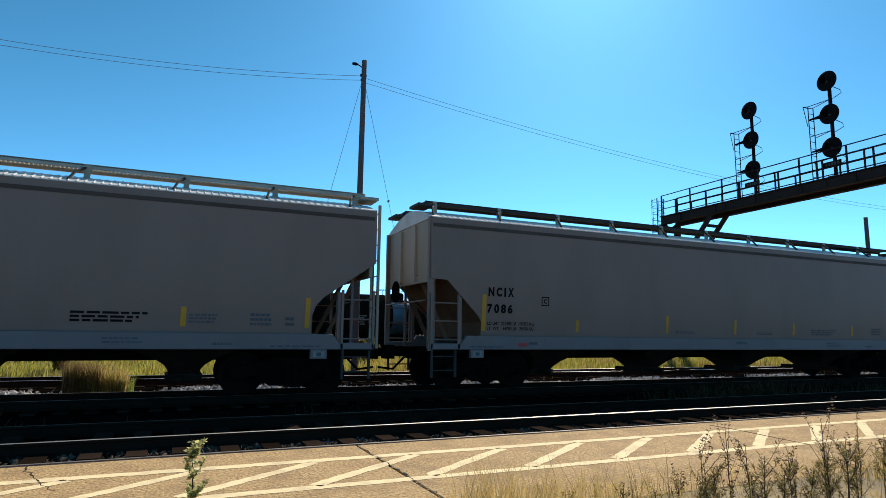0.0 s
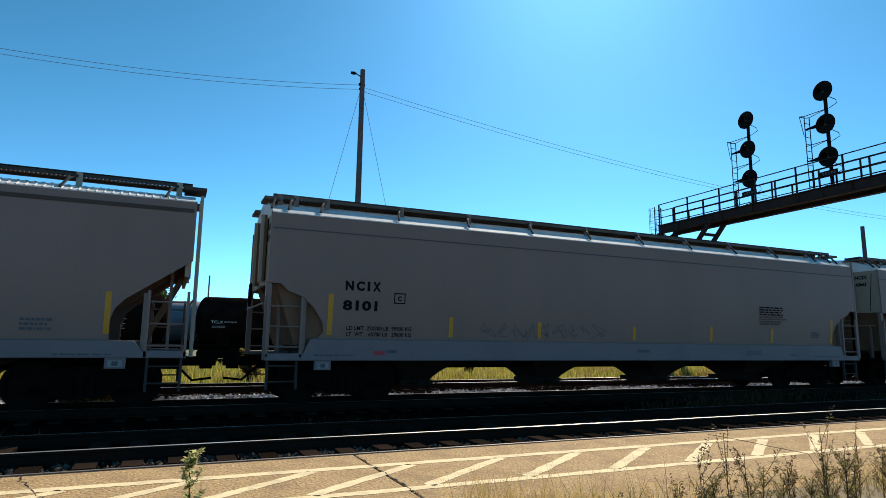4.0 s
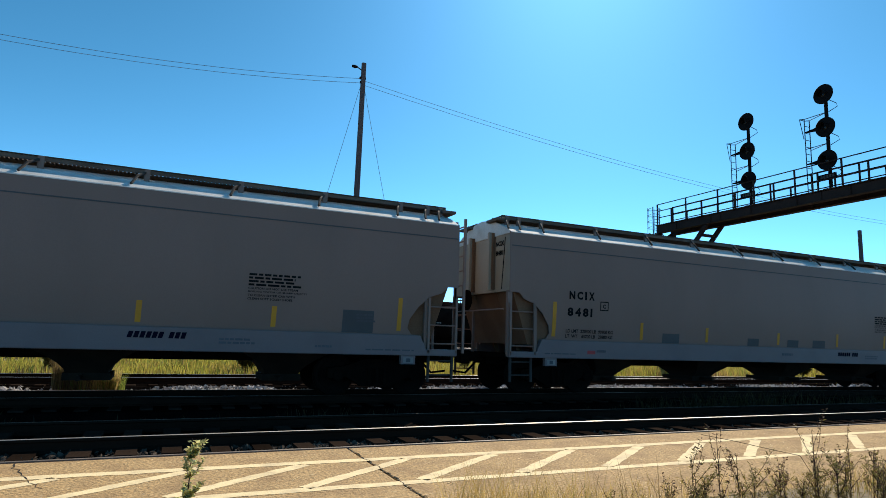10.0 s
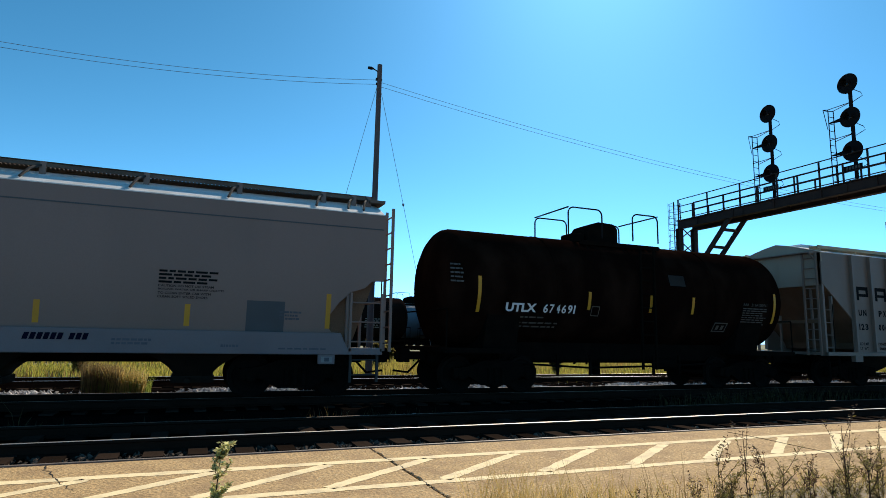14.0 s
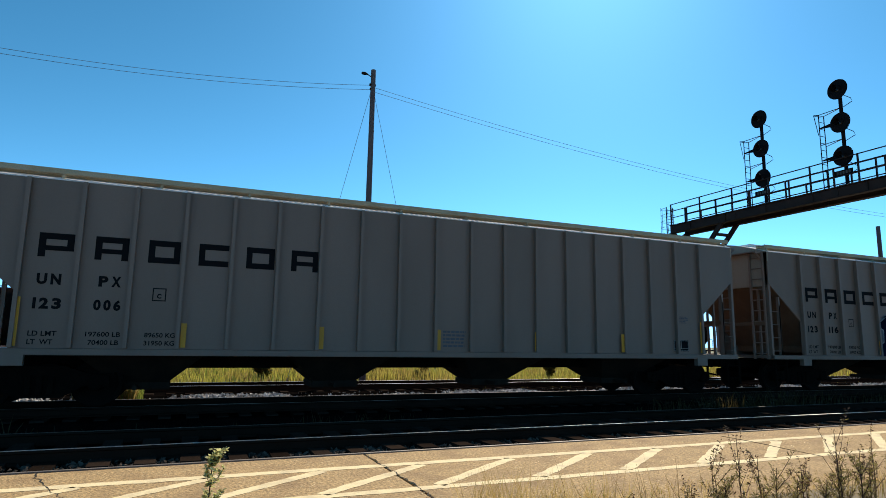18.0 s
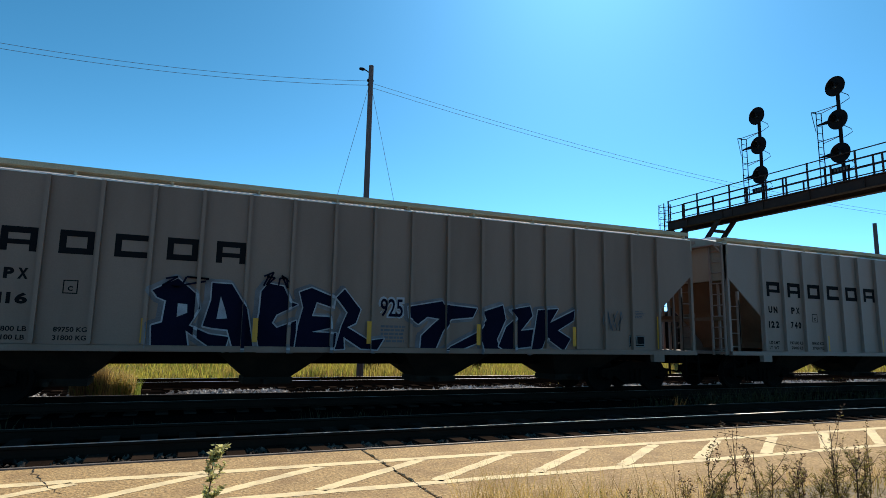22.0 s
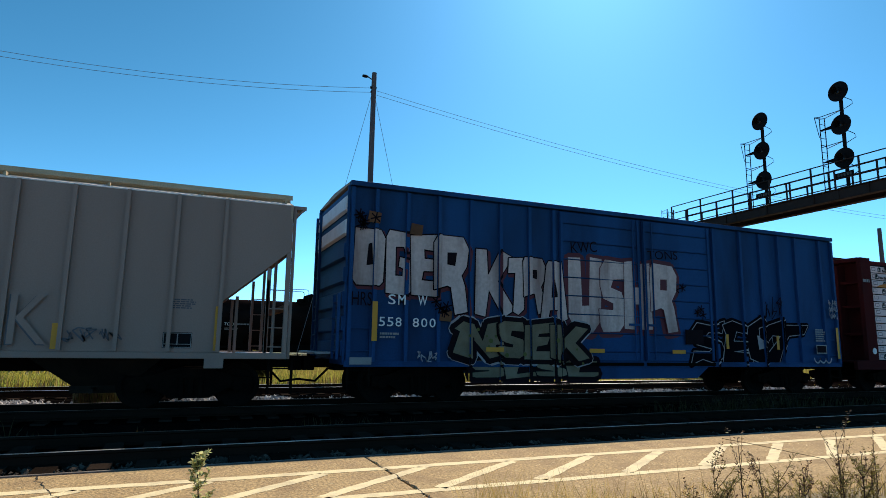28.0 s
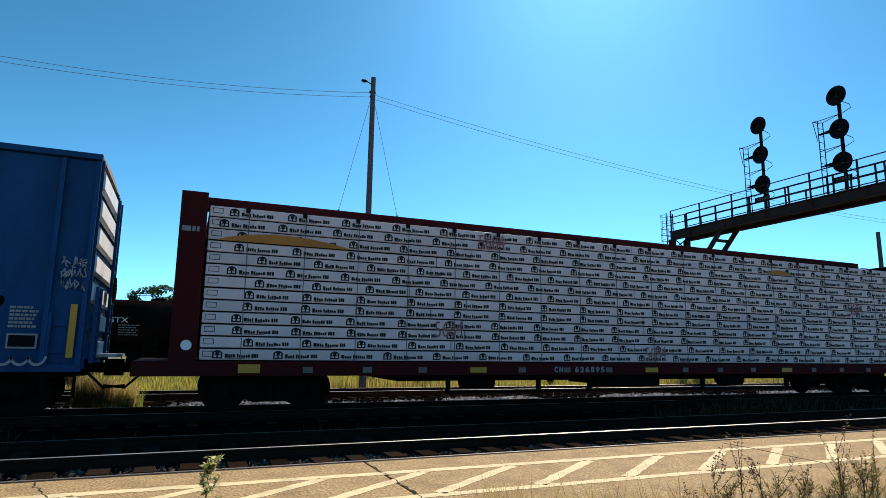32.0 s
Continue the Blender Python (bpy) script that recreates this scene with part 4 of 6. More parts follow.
    if marks.get("faded"):
        prints(c, marks["faded"], y, FADED, seed=int(left) + 1, name="small_print", lay=on_side)
    if marks.get("patch"):
        for p in marks["patch"]:
            part("paint_patch", on_side(Geo().quad_xz(p[0], p[1], p[2], (p[2] + p[3]) / 2, y).quad_xz(p[0], p[1], (p[2] + p[3]) / 2, p[3], y), 0.004), GREYPATCH, c, "grey patch of touch-up paint")
    g = Geo()
    if marks.get("plate"):
        x0, x1, z0, z1 = marks["plate"]
        frame_box(g, x0, x1, z0, z1, y)
        letters(g, "C", (x0 + x1) / 2 - 0.05, (x0 + x1) / 2 + 0.05, z0 + 0.06, z0 + 0.17, y)
        part("plate_mark", on_side(g), BLACK, c)
    sill_print = [(1, 1.0, 2.0, 1.02, 1.07), (1, 2.6, 2.9, 1.08, 1.18), (1, L - 2.2, L - 1.0, 1.02, 1.07), (1, 9.6, 10.1, 1.12, 1.24), (2, L - 5.2, L - 4.5, 1.08, 1.22), (1, L - 3.3, L - 2.9, 1.05, 1.13)]
    prints(c, sill_print, NEAR - 0.036, FADED, seed=int(left) + 5, name="sill_print")
    part("sill_label", Geo().quad_xz(2.3, 2.55, 1.05, 1.14, NEAR - 0.037), RED, c)
    return c


BEIGE_GREY = material("dusty_running_board", (0.40, 0.37, 0.32), rough=0.7, var=0.3, scale=2)


def ribbed_hopper(label, left, L, marks):
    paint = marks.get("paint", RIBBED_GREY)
    c = freight_car("hopper_car", label, left, L)
    eave, sill = 4.22, 1.12
    low = [(0.0, 3.24), (1.28, 2.14), (1.28, sill)]
    outline = [(0, eave)] + low + [(L - x, z) for x, z in reversed(low)] + [(L, eave)]
    for s in (-1, 1):
        y = s * 1.57
        part("side_sheet", Geo().prism_y(outline, min(y, y - s * 0.03), max(y, y - s * 0.03)), paint, c, bevel=0.008)
    inner = [(0.12, eave), (0.12, 3.16), (2.1, 1.4), (2.2, 1.2), (L - 2.2, 1.2), (L - 2.1, 1.4), (L - 0.12, 3.16), (L - 0.12, eave)]
    part("slope_sheet", Geo().prism_y(inner, -1.53, 1.53), RUSTY, c, "rust-stained slope sheet")
    for x0, x1 in ((0.0, 0.11), (L - 0.11, L)):
        part("end_sheet", Geo().box(x0, x1, -1.53, 1.53, 3.18, eave - 0.3), ENDRUST, c)
    rib = Geo().prism_x([(-0.1, sill + 0.02), (0.0, sill + 0.02), (0.0, eave - 0.03), (-0.1, eave - 0.03)], -0.035, 0.035).mesh("rib", paint)
    n = 19
    for i in range(n):
        x = 1.33 + (L - 2.66) * i / (n - 1)
        part("rib", rib, paint, c, at=pose(x, -1.575, 0))
        part("rib", rib, paint, c, at=pose(x, 1.575, 0, 0, 0, 180))
    part("roof", Geo().prism_x(body_section(1.58, eave - 0.02, eave, 0.42, 1.25), 0.05, L - 0.05), ROOF, c, "white roof", smooth=True)
    for x0, x1 in ((0.0, 0.05), (L - 0.05, L)):
        part("end_gable", Geo().prism_x(body_section(1.575, eave - 0.3, eave - 0.005, 0.41, 1.25), x0, x1), ENDRUST, c)
    for s in (-1, 1):
        g = Geo()
        y0, y1 = sorted((s * 1.2, s * 1.5))
        g.box(0.02, L - 0.02, y0, y0 + 0.02, 4.34, 4.44).box(0.02, L - 0.02, y1 - 0.02, y1, 4.34, 4.44)
        k = 0.1
        while k < L - 0.1:
            g.box(k, k + 0.045, y0 + 0.02, y1 - 0.02, 4.41, 4.43)
            k += 0.12
        for i in range(12):
            x = 0.15 + (L - 0.3) * i / 11
            g.box(x - 0.02, x + 0.02, y0 + 0.02, y1 - 0.025, 4.20, 4.345)
        part("running_board", g, BEIGE, c, "rusty beige running board")
    g = Geo()
    for i in range(12):
        g.box(0.8 + i * 1.45, 2.0 + i * 1.45, -0.35, 0.35, 4.5, 4.68)
    part("roof_hatch", g, ROOF, c)
    for s in (-1, 1):
        y0, y1 = sorted((s * 1.5, s * 1.62))
        part("side_sill", Geo().box(0.0, L, y0, y1, 1.0, sill), paint, c, bevel=0.01)
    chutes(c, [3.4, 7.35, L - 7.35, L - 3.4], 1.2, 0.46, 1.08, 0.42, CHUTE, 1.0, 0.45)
    for x in (1.2, L - 1.55):
        part("jacking_pad", Geo().box(x, x + 0.35, -1.64, -1.5, 0.82, 1.02), paint, c)
    for e, d in ((0.0, 1), (L, -1)):
        for s in (-1, 1):
            y = s * 1.51
            g = Geo()
            g.box(min(e, e + d * 0.08), max(e, e + d * 0.08), y - 0.05, y + 0.05, 1.0, 4.2)
            g.box(e + d * 0.42 - 0.03, e + d * 0.42 + 0.03, y - 0.04, y + 0.04, 1.0, 2.85)
            g.box(e + d * 0.22 - 0.03, e + d * 0.22 + 0.03, y - s * 0.5 - 0.03, y - s * 0.5 + 0.03, 1.0, 3.1)
            g.box(e + d * 0.95 - 0.03, e + d * 0.95 + 0.03, y - s * 0.8 - 0.03, y - s * 0.8 + 0.03, 1.0, 2.3)
            part("end_post", g, paint, c)
            xa, xb = sorted((e + d * 0.06, e + d * 0.42))
            ladder(c, xa, xb, s * 1.52, 1.05, 2.6, 4, paint, 0.013)
            ladder(c, xa + 0.1, xb + 0.2, s * 1.5, 0.3, 0.98, 2, UNDER)
        ladder_y(c, e - d * 0.06, -1.45, -1.0, 1.0, 4.2, 10, paint)
        xs = sorted((e - d * 0.02, e + d * 1.25))
        part("end_deck", Geo().box(xs[0], xs[1], -1.48, 1.48, 1.02, 1.1), paint, c)
        g = Geo()
        for i in range(5):
            x = e - d * (0.05 + 0.055 * i)
            g.box(x - 0.02, x + 0.02, -1.4, 1.4, 4.20, 4.23)
        g.box(min(e, e - d * 0.30), max(e, e - d * 0.30), -1.43, -1.38, 4.16, 4.24).box(min(e, e - d * 0.30), max(e, e - d * 0.30), 1.38, 1.43, 4.16, 4.24)
        g.tube([(e - d * 0.27, -1.4, 4.18), (e - d * 0.02, -1.4, 3.96)], 0.025, 5).tube([(e - d * 0.27, 1.4, 4.18), (e - d * 0.02, 1.4, 3.96)], 0.025, 5)
        part("end_platform", g, paint, c)
        part("end_beam", Geo().box(min(e - d * 0.05, e + d * 0.1), max(e - d * 0.05, e + d * 0.1), -1.45, 1.45, 2.0, 2.1), RUSTY, c)
    y = NEAR - 0.034
    for x in marks["stripes"]:
        reflector(c, x, 1.16, 1.62, y, 0.1)
    reflector(c, 1.36, 1.16, 2.02, y, 0.1)
    reflector(c, L - 1.36, 1.16, 2.02, y, 0.1)
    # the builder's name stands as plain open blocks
    yp = -1.574
    for i in range(6):
        g = Geo()
        x0 = 1.57 + i * 0.9
        w, z0, z1, tk = 0.56, 2.76, 3.20, 0.115
        g.quad_xz(x0, x0 + w, z1 - tk, z1, yp).quad_xz(x0, x0 + tk, z0, z1 - tk, yp)
        if i in (2, 3, 4):
            g.quad_xz(x0 + tk, x0 + w, z0, z0 + tk, yp)
            if i != 3:
                g.quad_xz(x0 + w - tk, x0 + w, z0 + tk, z1 - tk, yp)
        else:
            g.quad_xz(x0 + tk, x0 + w, z0 + 0.12, z0 + 0.21, yp).quad_xz(x0 + w - tk, x0 + w, z0 + 0.21, z1 - tk, yp)
            if i in (1, 5):
                g.quad_xz(x0 + w - tk, x0 + w, z0, z0 + 0.12, yp)
        part("block_mark", g, BLACK, c, "large black block mark")
    a, b = marks["number"]
    prints(c, [("UN", 1.6, 1.98, 2.26, 2.46), ("PX", 2.58, 2.95, 2.26, 2.46), (a, 1.58, 2.02, 1.82, 2.02), (b, 2.53, 2.98, 1.82, 2.02)], yp, BLACK, seed=2)
    p, q, u, v = marks["load"]
    prints(c, [("LD LMT", 1.56, 2.0, 1.34, 1.43), ("LT  WT", 1.56, 1.95, 1.19, 1.28), (p, 2.45, 3.02, 1.34, 1.43), (q, 2.5, 3.0, 1.19, 1.28), (u, 3.42, 3.95, 1.34, 1.43), (v, 3.42, 3.95, 1.19, 1.28)], yp, BLACK, seed=2, name="load_limit")
    prints(c, [(5, 9.55, 10.15, 1.22, 1.62), (5, L - 2.25, L - 1.75, 1.95, 2.15)], yp, FADED, seed=3, name="small_print")
    g = Geo()
    frame_box(g, 3.5, 3.74, 2.03, 2.28, yp, 0.02)
    letters(g, "C", 3.58, 3.66, 2.08, 2.17, yp)
    part("plate_mark", g, BLACK, c)
    g = Geo()
    part("lube_stencil", g.quad_xz(L - 2.32, L - 1.8, 1.2, 1.5, yp), BLACK, c)
    g = Geo()
    frame_box(g, L - 2.31, L - 1.81, 1.21, 1.49, yp - 0.003, 0.012)
    g.quad_xz(L - 2.07, L - 2.05, 1.26, 1.47, yp - 0.003).quad_xz(L - 2.3, L - 1.82, 1.27, 1.28, yp - 0.003)
    part("stencil_line", g, FADEDWHITE, c)
    return c


# sprayed letters drawn as outlines in a box of 100 by 100, with an inner counter after the bar
BLOCK = {
    "O": "0,10 6,98 90,100 100,85 97,6 85,0 12,0|44,34 46,72 58,74 66,36", "G": "8,4 2,90 14,100 98,96 94,66 74,64 66,77 40,76 36,30 64,30 66,42 52,44 54,58 98,54 96,8 84,0",
    "E": "8,2 0,96 92,100 96,74 46,75 44,62 80,60 78,42 43,40 42,26 96,24 92,0", "R": "4,30 0,90 10,100 82,98 97,84 95,60 80,48 88,36 100,4 64,0 50,34 38,36|38,62 38,78 62,78 60,62",
    "K": "0,4 6,100 32,98 32,60 68,100 100,92 60,54 100,12 70,0 36,40 24,0", "I": "6,72 8,96 98,100 96,74 70,72 74,10 50,0 30,4 36,72",
    "A": "0,2 22,92 34,100 72,98 100,6 70,0 64,22 38,22 30,0|44,42 50,72 60,42", "U": "0,98 4,22 22,2 72,0 96,16 100,98 66,100 62,36 42,34 38,98",
    "S": "2,8 0,30 50,30 54,40 14,46 2,62 6,88 24,100 92,98 98,74 52,72 46,62 84,56 100,38 94,12 76,0 14,0", "H": "0,2 2,98 34,100 36,62 64,62 66,98 98,100 100,2 64,0 64,36 36,36 34,0",
    "N": "0,14 16,70 4,80 22,100 44,92 62,48 70,96 98,100 100,14 74,0 38,56 36,4", "C": "8,2 0,88 14,100 96,96 94,70 42,72 38,28 96,30 98,6 84,0"}
WILD = {
    "R": "4,81 32,100 56,79 62,56 50,31 76,20 100,16 96,0 76,3 46,24 52,0 10,0 8,33 18,37 22,66 10,73|34,64 46,64 46,50 34,43", "A": "15,100 52,100 82,60 97,0 58,0 45,28 18,30 0,34 12,74|30,78 42,58 45,45 27,45",
    "C": "4,55 8,85 23,100 65,96 81,74 100,68 46,53 35,40 50,31 96,44 96,0 8,0 0,29", "E": "7,89 39,100 96,84 93,69 50,75 39,53 86,51 89,35 36,28 100,25 96,0 0,0 7,35 18,66",
    "Q": "0,84 16,100 49,66 43,44 27,37 68,13 100,17 89,0 57,0 19,21 22,0 5,0 14,39 24,62", "T": "0,85 48,100 52,90 100,87 93,69 61,64 48,38 39,3 18,3 18,28 34,49 43,64 27,66 14,51 2,62",
    "V": "62,83 97,100 100,67 87,22 92,0 62,0 59,17 26,0 0,0 21,14 54,39 69,67", "L": "29,92 88,100 96,80 63,46 100,49 92,10 13,0 0,10 21,51 46,73",
    "K": "15,97 58,100 42,66 97,97 94,73 58,49 88,30 73,0 33,30 24,6 0,0 9,43", "S": "0,70 20,95 60,88 100,100 92,72 48,74 40,64 88,52 100,24 70,0 30,10 0,0 6,28 50,26 56,36 14,46",
    "O": "10,80 60,100 92,70 100,20 60,0 12,12 0,50|40,62 60,60 62,34 42,32"}


def drape(g, zones, sheet):
    """Lays flat marks on a stepped side: cut at each zone's ends, each piece moved to the zone's own depth."""
    bm = bmesh.new()
    vs = [bm.verts.new(p) for p in g.v]
    for f in g.f:
        bm.faces.new([vs[i] for i in f])
    lo, hi = min(p[0] for p in g.v), max(p[0] for p in g.v)
    near = [z for z in zones if z[1] > lo and z[0] < hi]
    for e in [q for z in near for q in z[:2] if lo < q < hi]:
        bmesh.ops.bisect_plane(bm, geom=bm.verts[:] + bm.edges[:] + bm.faces[:], plane_co=(e, 0, 0), plane_no=(1, 0, 0))
    out = Geo()
    for f in bm.faces:
        x = f.calc_center_median().x
        depth = sheet
        for z in near:
            if z[0] < x < z[1]:
                depth = z[2]
        out.add([(v.co.x, v.co.y + depth, v.co.z) for v in f.verts], [tuple(range(len(f.verts)))])
    bm.free()
    return out


def graffiti(parent, word, style, spots, zones, sheet, layers, seed=1, slant=0.06, wobble=0.02, start=0.0):
    """Sprayed letters, each overlapping the one before. layers: (paint, metres wider, name, shift); those named halo lie behind the whole word."""
    r = random.Random(seed)
    jobs = []
    for ch, (a, b, c, d) in zip(word, spots):
        t = r.uniform(-slant, slant)
        runs = []
        for run in style[ch].split("|"):
            pts = []
            for k in run.split():
                u, v = (float(q) / 100 for q in k.split(","))
                px, pz = (u - 0.5) * (b - a) + r.uniform(-wobble, wobble), (v - 0.5) * (d - c) + r.uniform(-wobble, wobble)
                pts.append(Vector(((a + b) / 2 + px + pz * t, (c + d) / 2 + pz + px * t * 0.6)))
            runs.append(pts)
        jobs.append(runs)
    n = len(layers)
    for q, (mat, grow, nm, shift) in enumerate(layers):
        for i, runs in enumerate(jobs):
            y = -start - 0.0035 * q - (0.0005 * i if nm == "halo" else 0.003 * n * i)
            g = Geo()
            k = 0
            o = Vector(shift)
            if nm == "counter":
                for pts in runs[1:]:
                    g.add([(p.x, y, p.y) for p in pts], [tuple(range(len(pts)))])
            else:
                pts = [p + o for p in runs[0]]
                g.add([(p.x, y, p.y) for p in pts], [tuple(range(len(pts)))])
                for p, p2 in zip(pts, pts[1:] + pts[:1]) if grow else ():
                    d = (p2 - p).normalized()
                    w = Vector((-d.y, d.x)) * grow * r.uniform(0.8, 1.15)
                    k += 1
                    yk = y - 0.00008 * k
                    g.add([(v.x, yk, v.y) for v in (p - w, p2 - w, p2 + w, p + w)], [(0, 1, 2, 3)])
                    g.add([(p.x + grow * math.cos(m * 0.7854), yk - 0.00004, p.y + grow * math.sin(m * 0.7854)) for m in range(8)], [tuple(range(8))])
            if g.f:
                tagged(part("graffiti_" + nm, drape(g, zones, sheet), mat, parent, "sprayed graffiti letter"), kind="stuff")


def scribble(parent, x0, x1, z0, z1, y, mat, seed, n=5, r0=0.012, lay=flat_side):
    """A thin sprayed tag: connected loops."""
    r = random.Random(seed)
    g = Geo()
    for k in range(n):
        cx = x0 + (x1 - x0) * (k + 0.5) / n
        pts = []
        for i in range(7):
            pts.append((cx + r.uniform(-0.6, 0.6) * (x1 - x0) / n, y, z0 + (z1 - z0) * r.random()))
        for a, b in zip(pts, pts[1:]):
            d = Vector((b[0] - a[0], 0, b[2] - a[2]))
            s = Vector((-d.z, 0, d.x)).normalized() * r0
            g.add([Vector(a) - s, Vector(a) + s, Vector(b) + s, Vector(b) - s], [(0, 1, 2, 3)])
    tagged(part("sprayed_tag", lay(g), mat, parent), kind="stuff")


def tank_car(name, label, left, L, paint, lead=True, y=None, group="cars of the freight train", marked=True):
    """Tank car with rounded heads, top platform and rails."""
    if lead:
        c = freight_car(name, label, left, L, (1.55,))
    else:
        c = thing(name, label, "freight car", pose(left, y, RAILZ), group=group)
        for x in (1.55, L - 1.55):
            part("truck", frame_mesh, UNDER, c, at=pose(x, 0, 0))
            for k in (-0.89, 0.89):
                part("wheelset", wheelset_mesh, WHEEL, c, at=pose(x + k, 0, 0.46))
        part("centre_sill", Geo().box(0.1, L - 0.1, -0.28, 0.28, 0.72, 1.0), UNDER, c)
        coupler(c, 0.1, -1)
        coupler(c, L - 0.1, 1)
    R, zc = 1.5, 2.62
    prof = []
    head = 0.62
    for k in range(0, 9):
        a = math.pi / 2 * k / 8
        prof.append((head - head * math.cos(a), max(0.03, R * math.sin(a))))
    shell = prof + [(L - x, r) for x, r in reversed(prof)]
    part("tank", Geo().lathe_x(shell, 0, zc, 48), paint, c, smooth=True)
    for x in (L * 0.27, L * 0.5, L * 0.73):
        part("weld_band", Geo().lathe_x([(x - 0.02, R), (x - 0.02, R + 0.012), (x + 0.02, R + 0.012), (x + 0.02, R)], 0, zc, 48), paint, c)
    for e, d in ((0.0, 1), (L, -1)):
        xs = sorted((e + d * 0.05, e + d * 1.9))
        part("end_deck", Geo().box(xs[0], xs[1], -1.25, 1.25, 1.0, 1.1), UNDER, c)
        g = Geo()
        for s in (-1, 1):
            g.box(xs[0], xs[1], s * 1.45 - 0.05, s * 1.45 + 0.05, 0.98, 1.1)
            g.rod((e + d * 0.1, s * 1.45, 1.1), (e + d * 0.1, s * 1.45, 2.0), 0.02)
        g.rod((e + d * 0.1, -1.45, 2.0), (e + d * 0.1, 1.45, 2.0), 0.02)
        part("end_railing", g, UNDER, c)
        xs = sorted((e + d * 1.2, e + d * 2.1))
        part("bolster", Geo().prism_x([(-1.1, 1.0), (1.1, 1.0), (1.35, 1.9), (-1.35, 1.9)], xs[0], xs[1]), UNDER, c)
    m = L / 2 - (0.42 if lead else 0.0)
    for s in (-1, 1):
        g = Geo()
        g.box(m - 1.1, m + 1.6, s * 0.86 - 0.02, s * 0.86 + 0.02, zc + R - 0.22, zc + R - 0.1)
        for k in range(14):
            x = m - 1.1 + 2.7 * k / 13
            g.box(x - 0.05, x + 0.05, s * 0.62 - 0.24, s * 0.62 + 0.24, zc + R - 0.14, zc + R - 0.11)
        for x in (m - 0.9, m + 0.3, m + 1.4):
            g.rod((x, s * 0.86, zc + R - 0.2), (x, s * 1.05, zc + R - 0.5), 0.02, 5)
        part("top_platform", g, UNDER, c)
    g = Geo().prism_y([(m - 0.5, zc + R - 0.1), (m + 0.55, zc + R - 0.1), (m + 0.55, zc + R + 0.4), (m + 0.42, zc + R + 0.54), (m - 0.1, zc + R + 0.56), (m - 0.42, zc + R + 0.45), (m - 0.5, zc + R + 0.36)], -0.42, 0.42)
    part("dome_housing", g, UNDER, c, bevel=0.06)
    part("manway_lid", Geo().box(m - 0.95, m - 0.52, -0.3, 0.3, zc + R - 0.05, zc + R + 0.2), UNDER, c, bevel=0.05)
    g = Geo()
    for s in (-1, 1):
        yy = s * 0.86
        for x0, x1 in ((m - 1.45, m - 0.35), (m + 0.7, m + 1.6)):
            pts = [(x0, yy, zc + R), (x0, yy, zc + R + 0.78), (x1, yy, zc + R + 0.78), (x1, yy, zc + R)]
            round_in, round_out = [], []
            for k in range(6):
                a = math.pi / 2 * k / 5
                round_in.append((x0 + 0.16 * (1 - math.cos(a)), yy, zc + R + 0.62 + 0.16 * math.sin(a)))
                round_out.append((x1 - 0.16 * (1 - math.sin(a)), yy, zc + R + 0.62 + 0.16 * math.cos(a)))
            g.tube([pts[0]] + round_in + round_out + [pts[3]], 0.022, 5)
    for x in (m - 1.45, m + 1.6):
        g.rod((x, -0.86, zc + R + 0.78), (x, 0.86, zc + R + 0.78), 0.022, 5)
    tagged(part("safety_rail", g, IRON, c), kind="stuff")
    for s in (-1, 1):
        ladder(c, m + 0.35, m + 0.8, s * 1.55, 0.6, zc + R - 0.3, 9, UNDER)
    part("belly_frame", Geo().box(1.9, L - 1.9, -0.62, 0.62, 0.8, 1.3), UNDER, c)
    for x in (m - 1.9, m - 0.9, m + 1.2, m + 2.1):
        part("brake_hanger", Geo().box(x - 0.03, x + 0.03, -1.0, -0.94, 0.42, 0.95), UNDER, c)
    part("brake_pipe", Geo().tube([(2.4, -0.97, 0.72), (m - 0.9, -0.97, 0.62), (m + 1.2, -0.97, 0.66), (L - 2.4, -0.97, 0.74)], 0.03, 6), UNDER, c)
    part("brake_cylinder", Geo().lathe_x([(m + 1.3, 0.03), (m + 1.32, 0.15), (m + 1.95, 0.15), (m + 1.97, 0.03)], -0.9, 0.72, 12), UNDER, c)
    part("bottom_outlet", Geo().box(m - 0.4, m + 0.4, -0.3, 0.3, 0.75, 1.15).rod((m, 0, 0.4), (m, 0, 0.8), 0.12, 10), UNDER, c)
    return c


def on_tank(zc, R, x, z, lift=0.006):
    return (x, -math.sqrt(max(0.0, R * R - (z - zc) ** 2)) - lift, z)


def wrap_on_tank(geo, zc=2.62, R=1.5, lift=0.006):
    """Lays flat marks on the round shell."""
    geo.v = [on_tank(zc, R, x, z, lift) for x, _, z in geo.v]
    return geo

# ---- the train, from its head to its tail ----
LA = 18.75
std = [(4.0, 1.40, 1.85, 0.09), (6.9, 1.40, 1.85, 0.09), (9.4, 1.42, 1.85, 0.09), (12.1, 1.42, 1.85, 0.09), (14.9, 1.42, 1.8, 0.09)]
smooth_hopper("grey smooth-sided covered hopper with a ribbed white roof", 4.03 - LA, LA, "A", {
    "stripes": std[:3] + [(LA - 1.45, 1.42, 2.05, 0.1), (14.9, 1.42, 1.8, 0.1), (10.9, 1.42, 1.8, 0.1)],
    "print": [(3, LA - 5.75, LA - 4.45, 1.47, 1.69)], "faded": [(3, LA - 3.75, LA - 3.2, 1.48, 1.68), (3, LA - 2.6, LA - 2.15, 1.44, 1.72), (2, LA - 1.9, LA - 1.7, 1.44, 1.66)]})
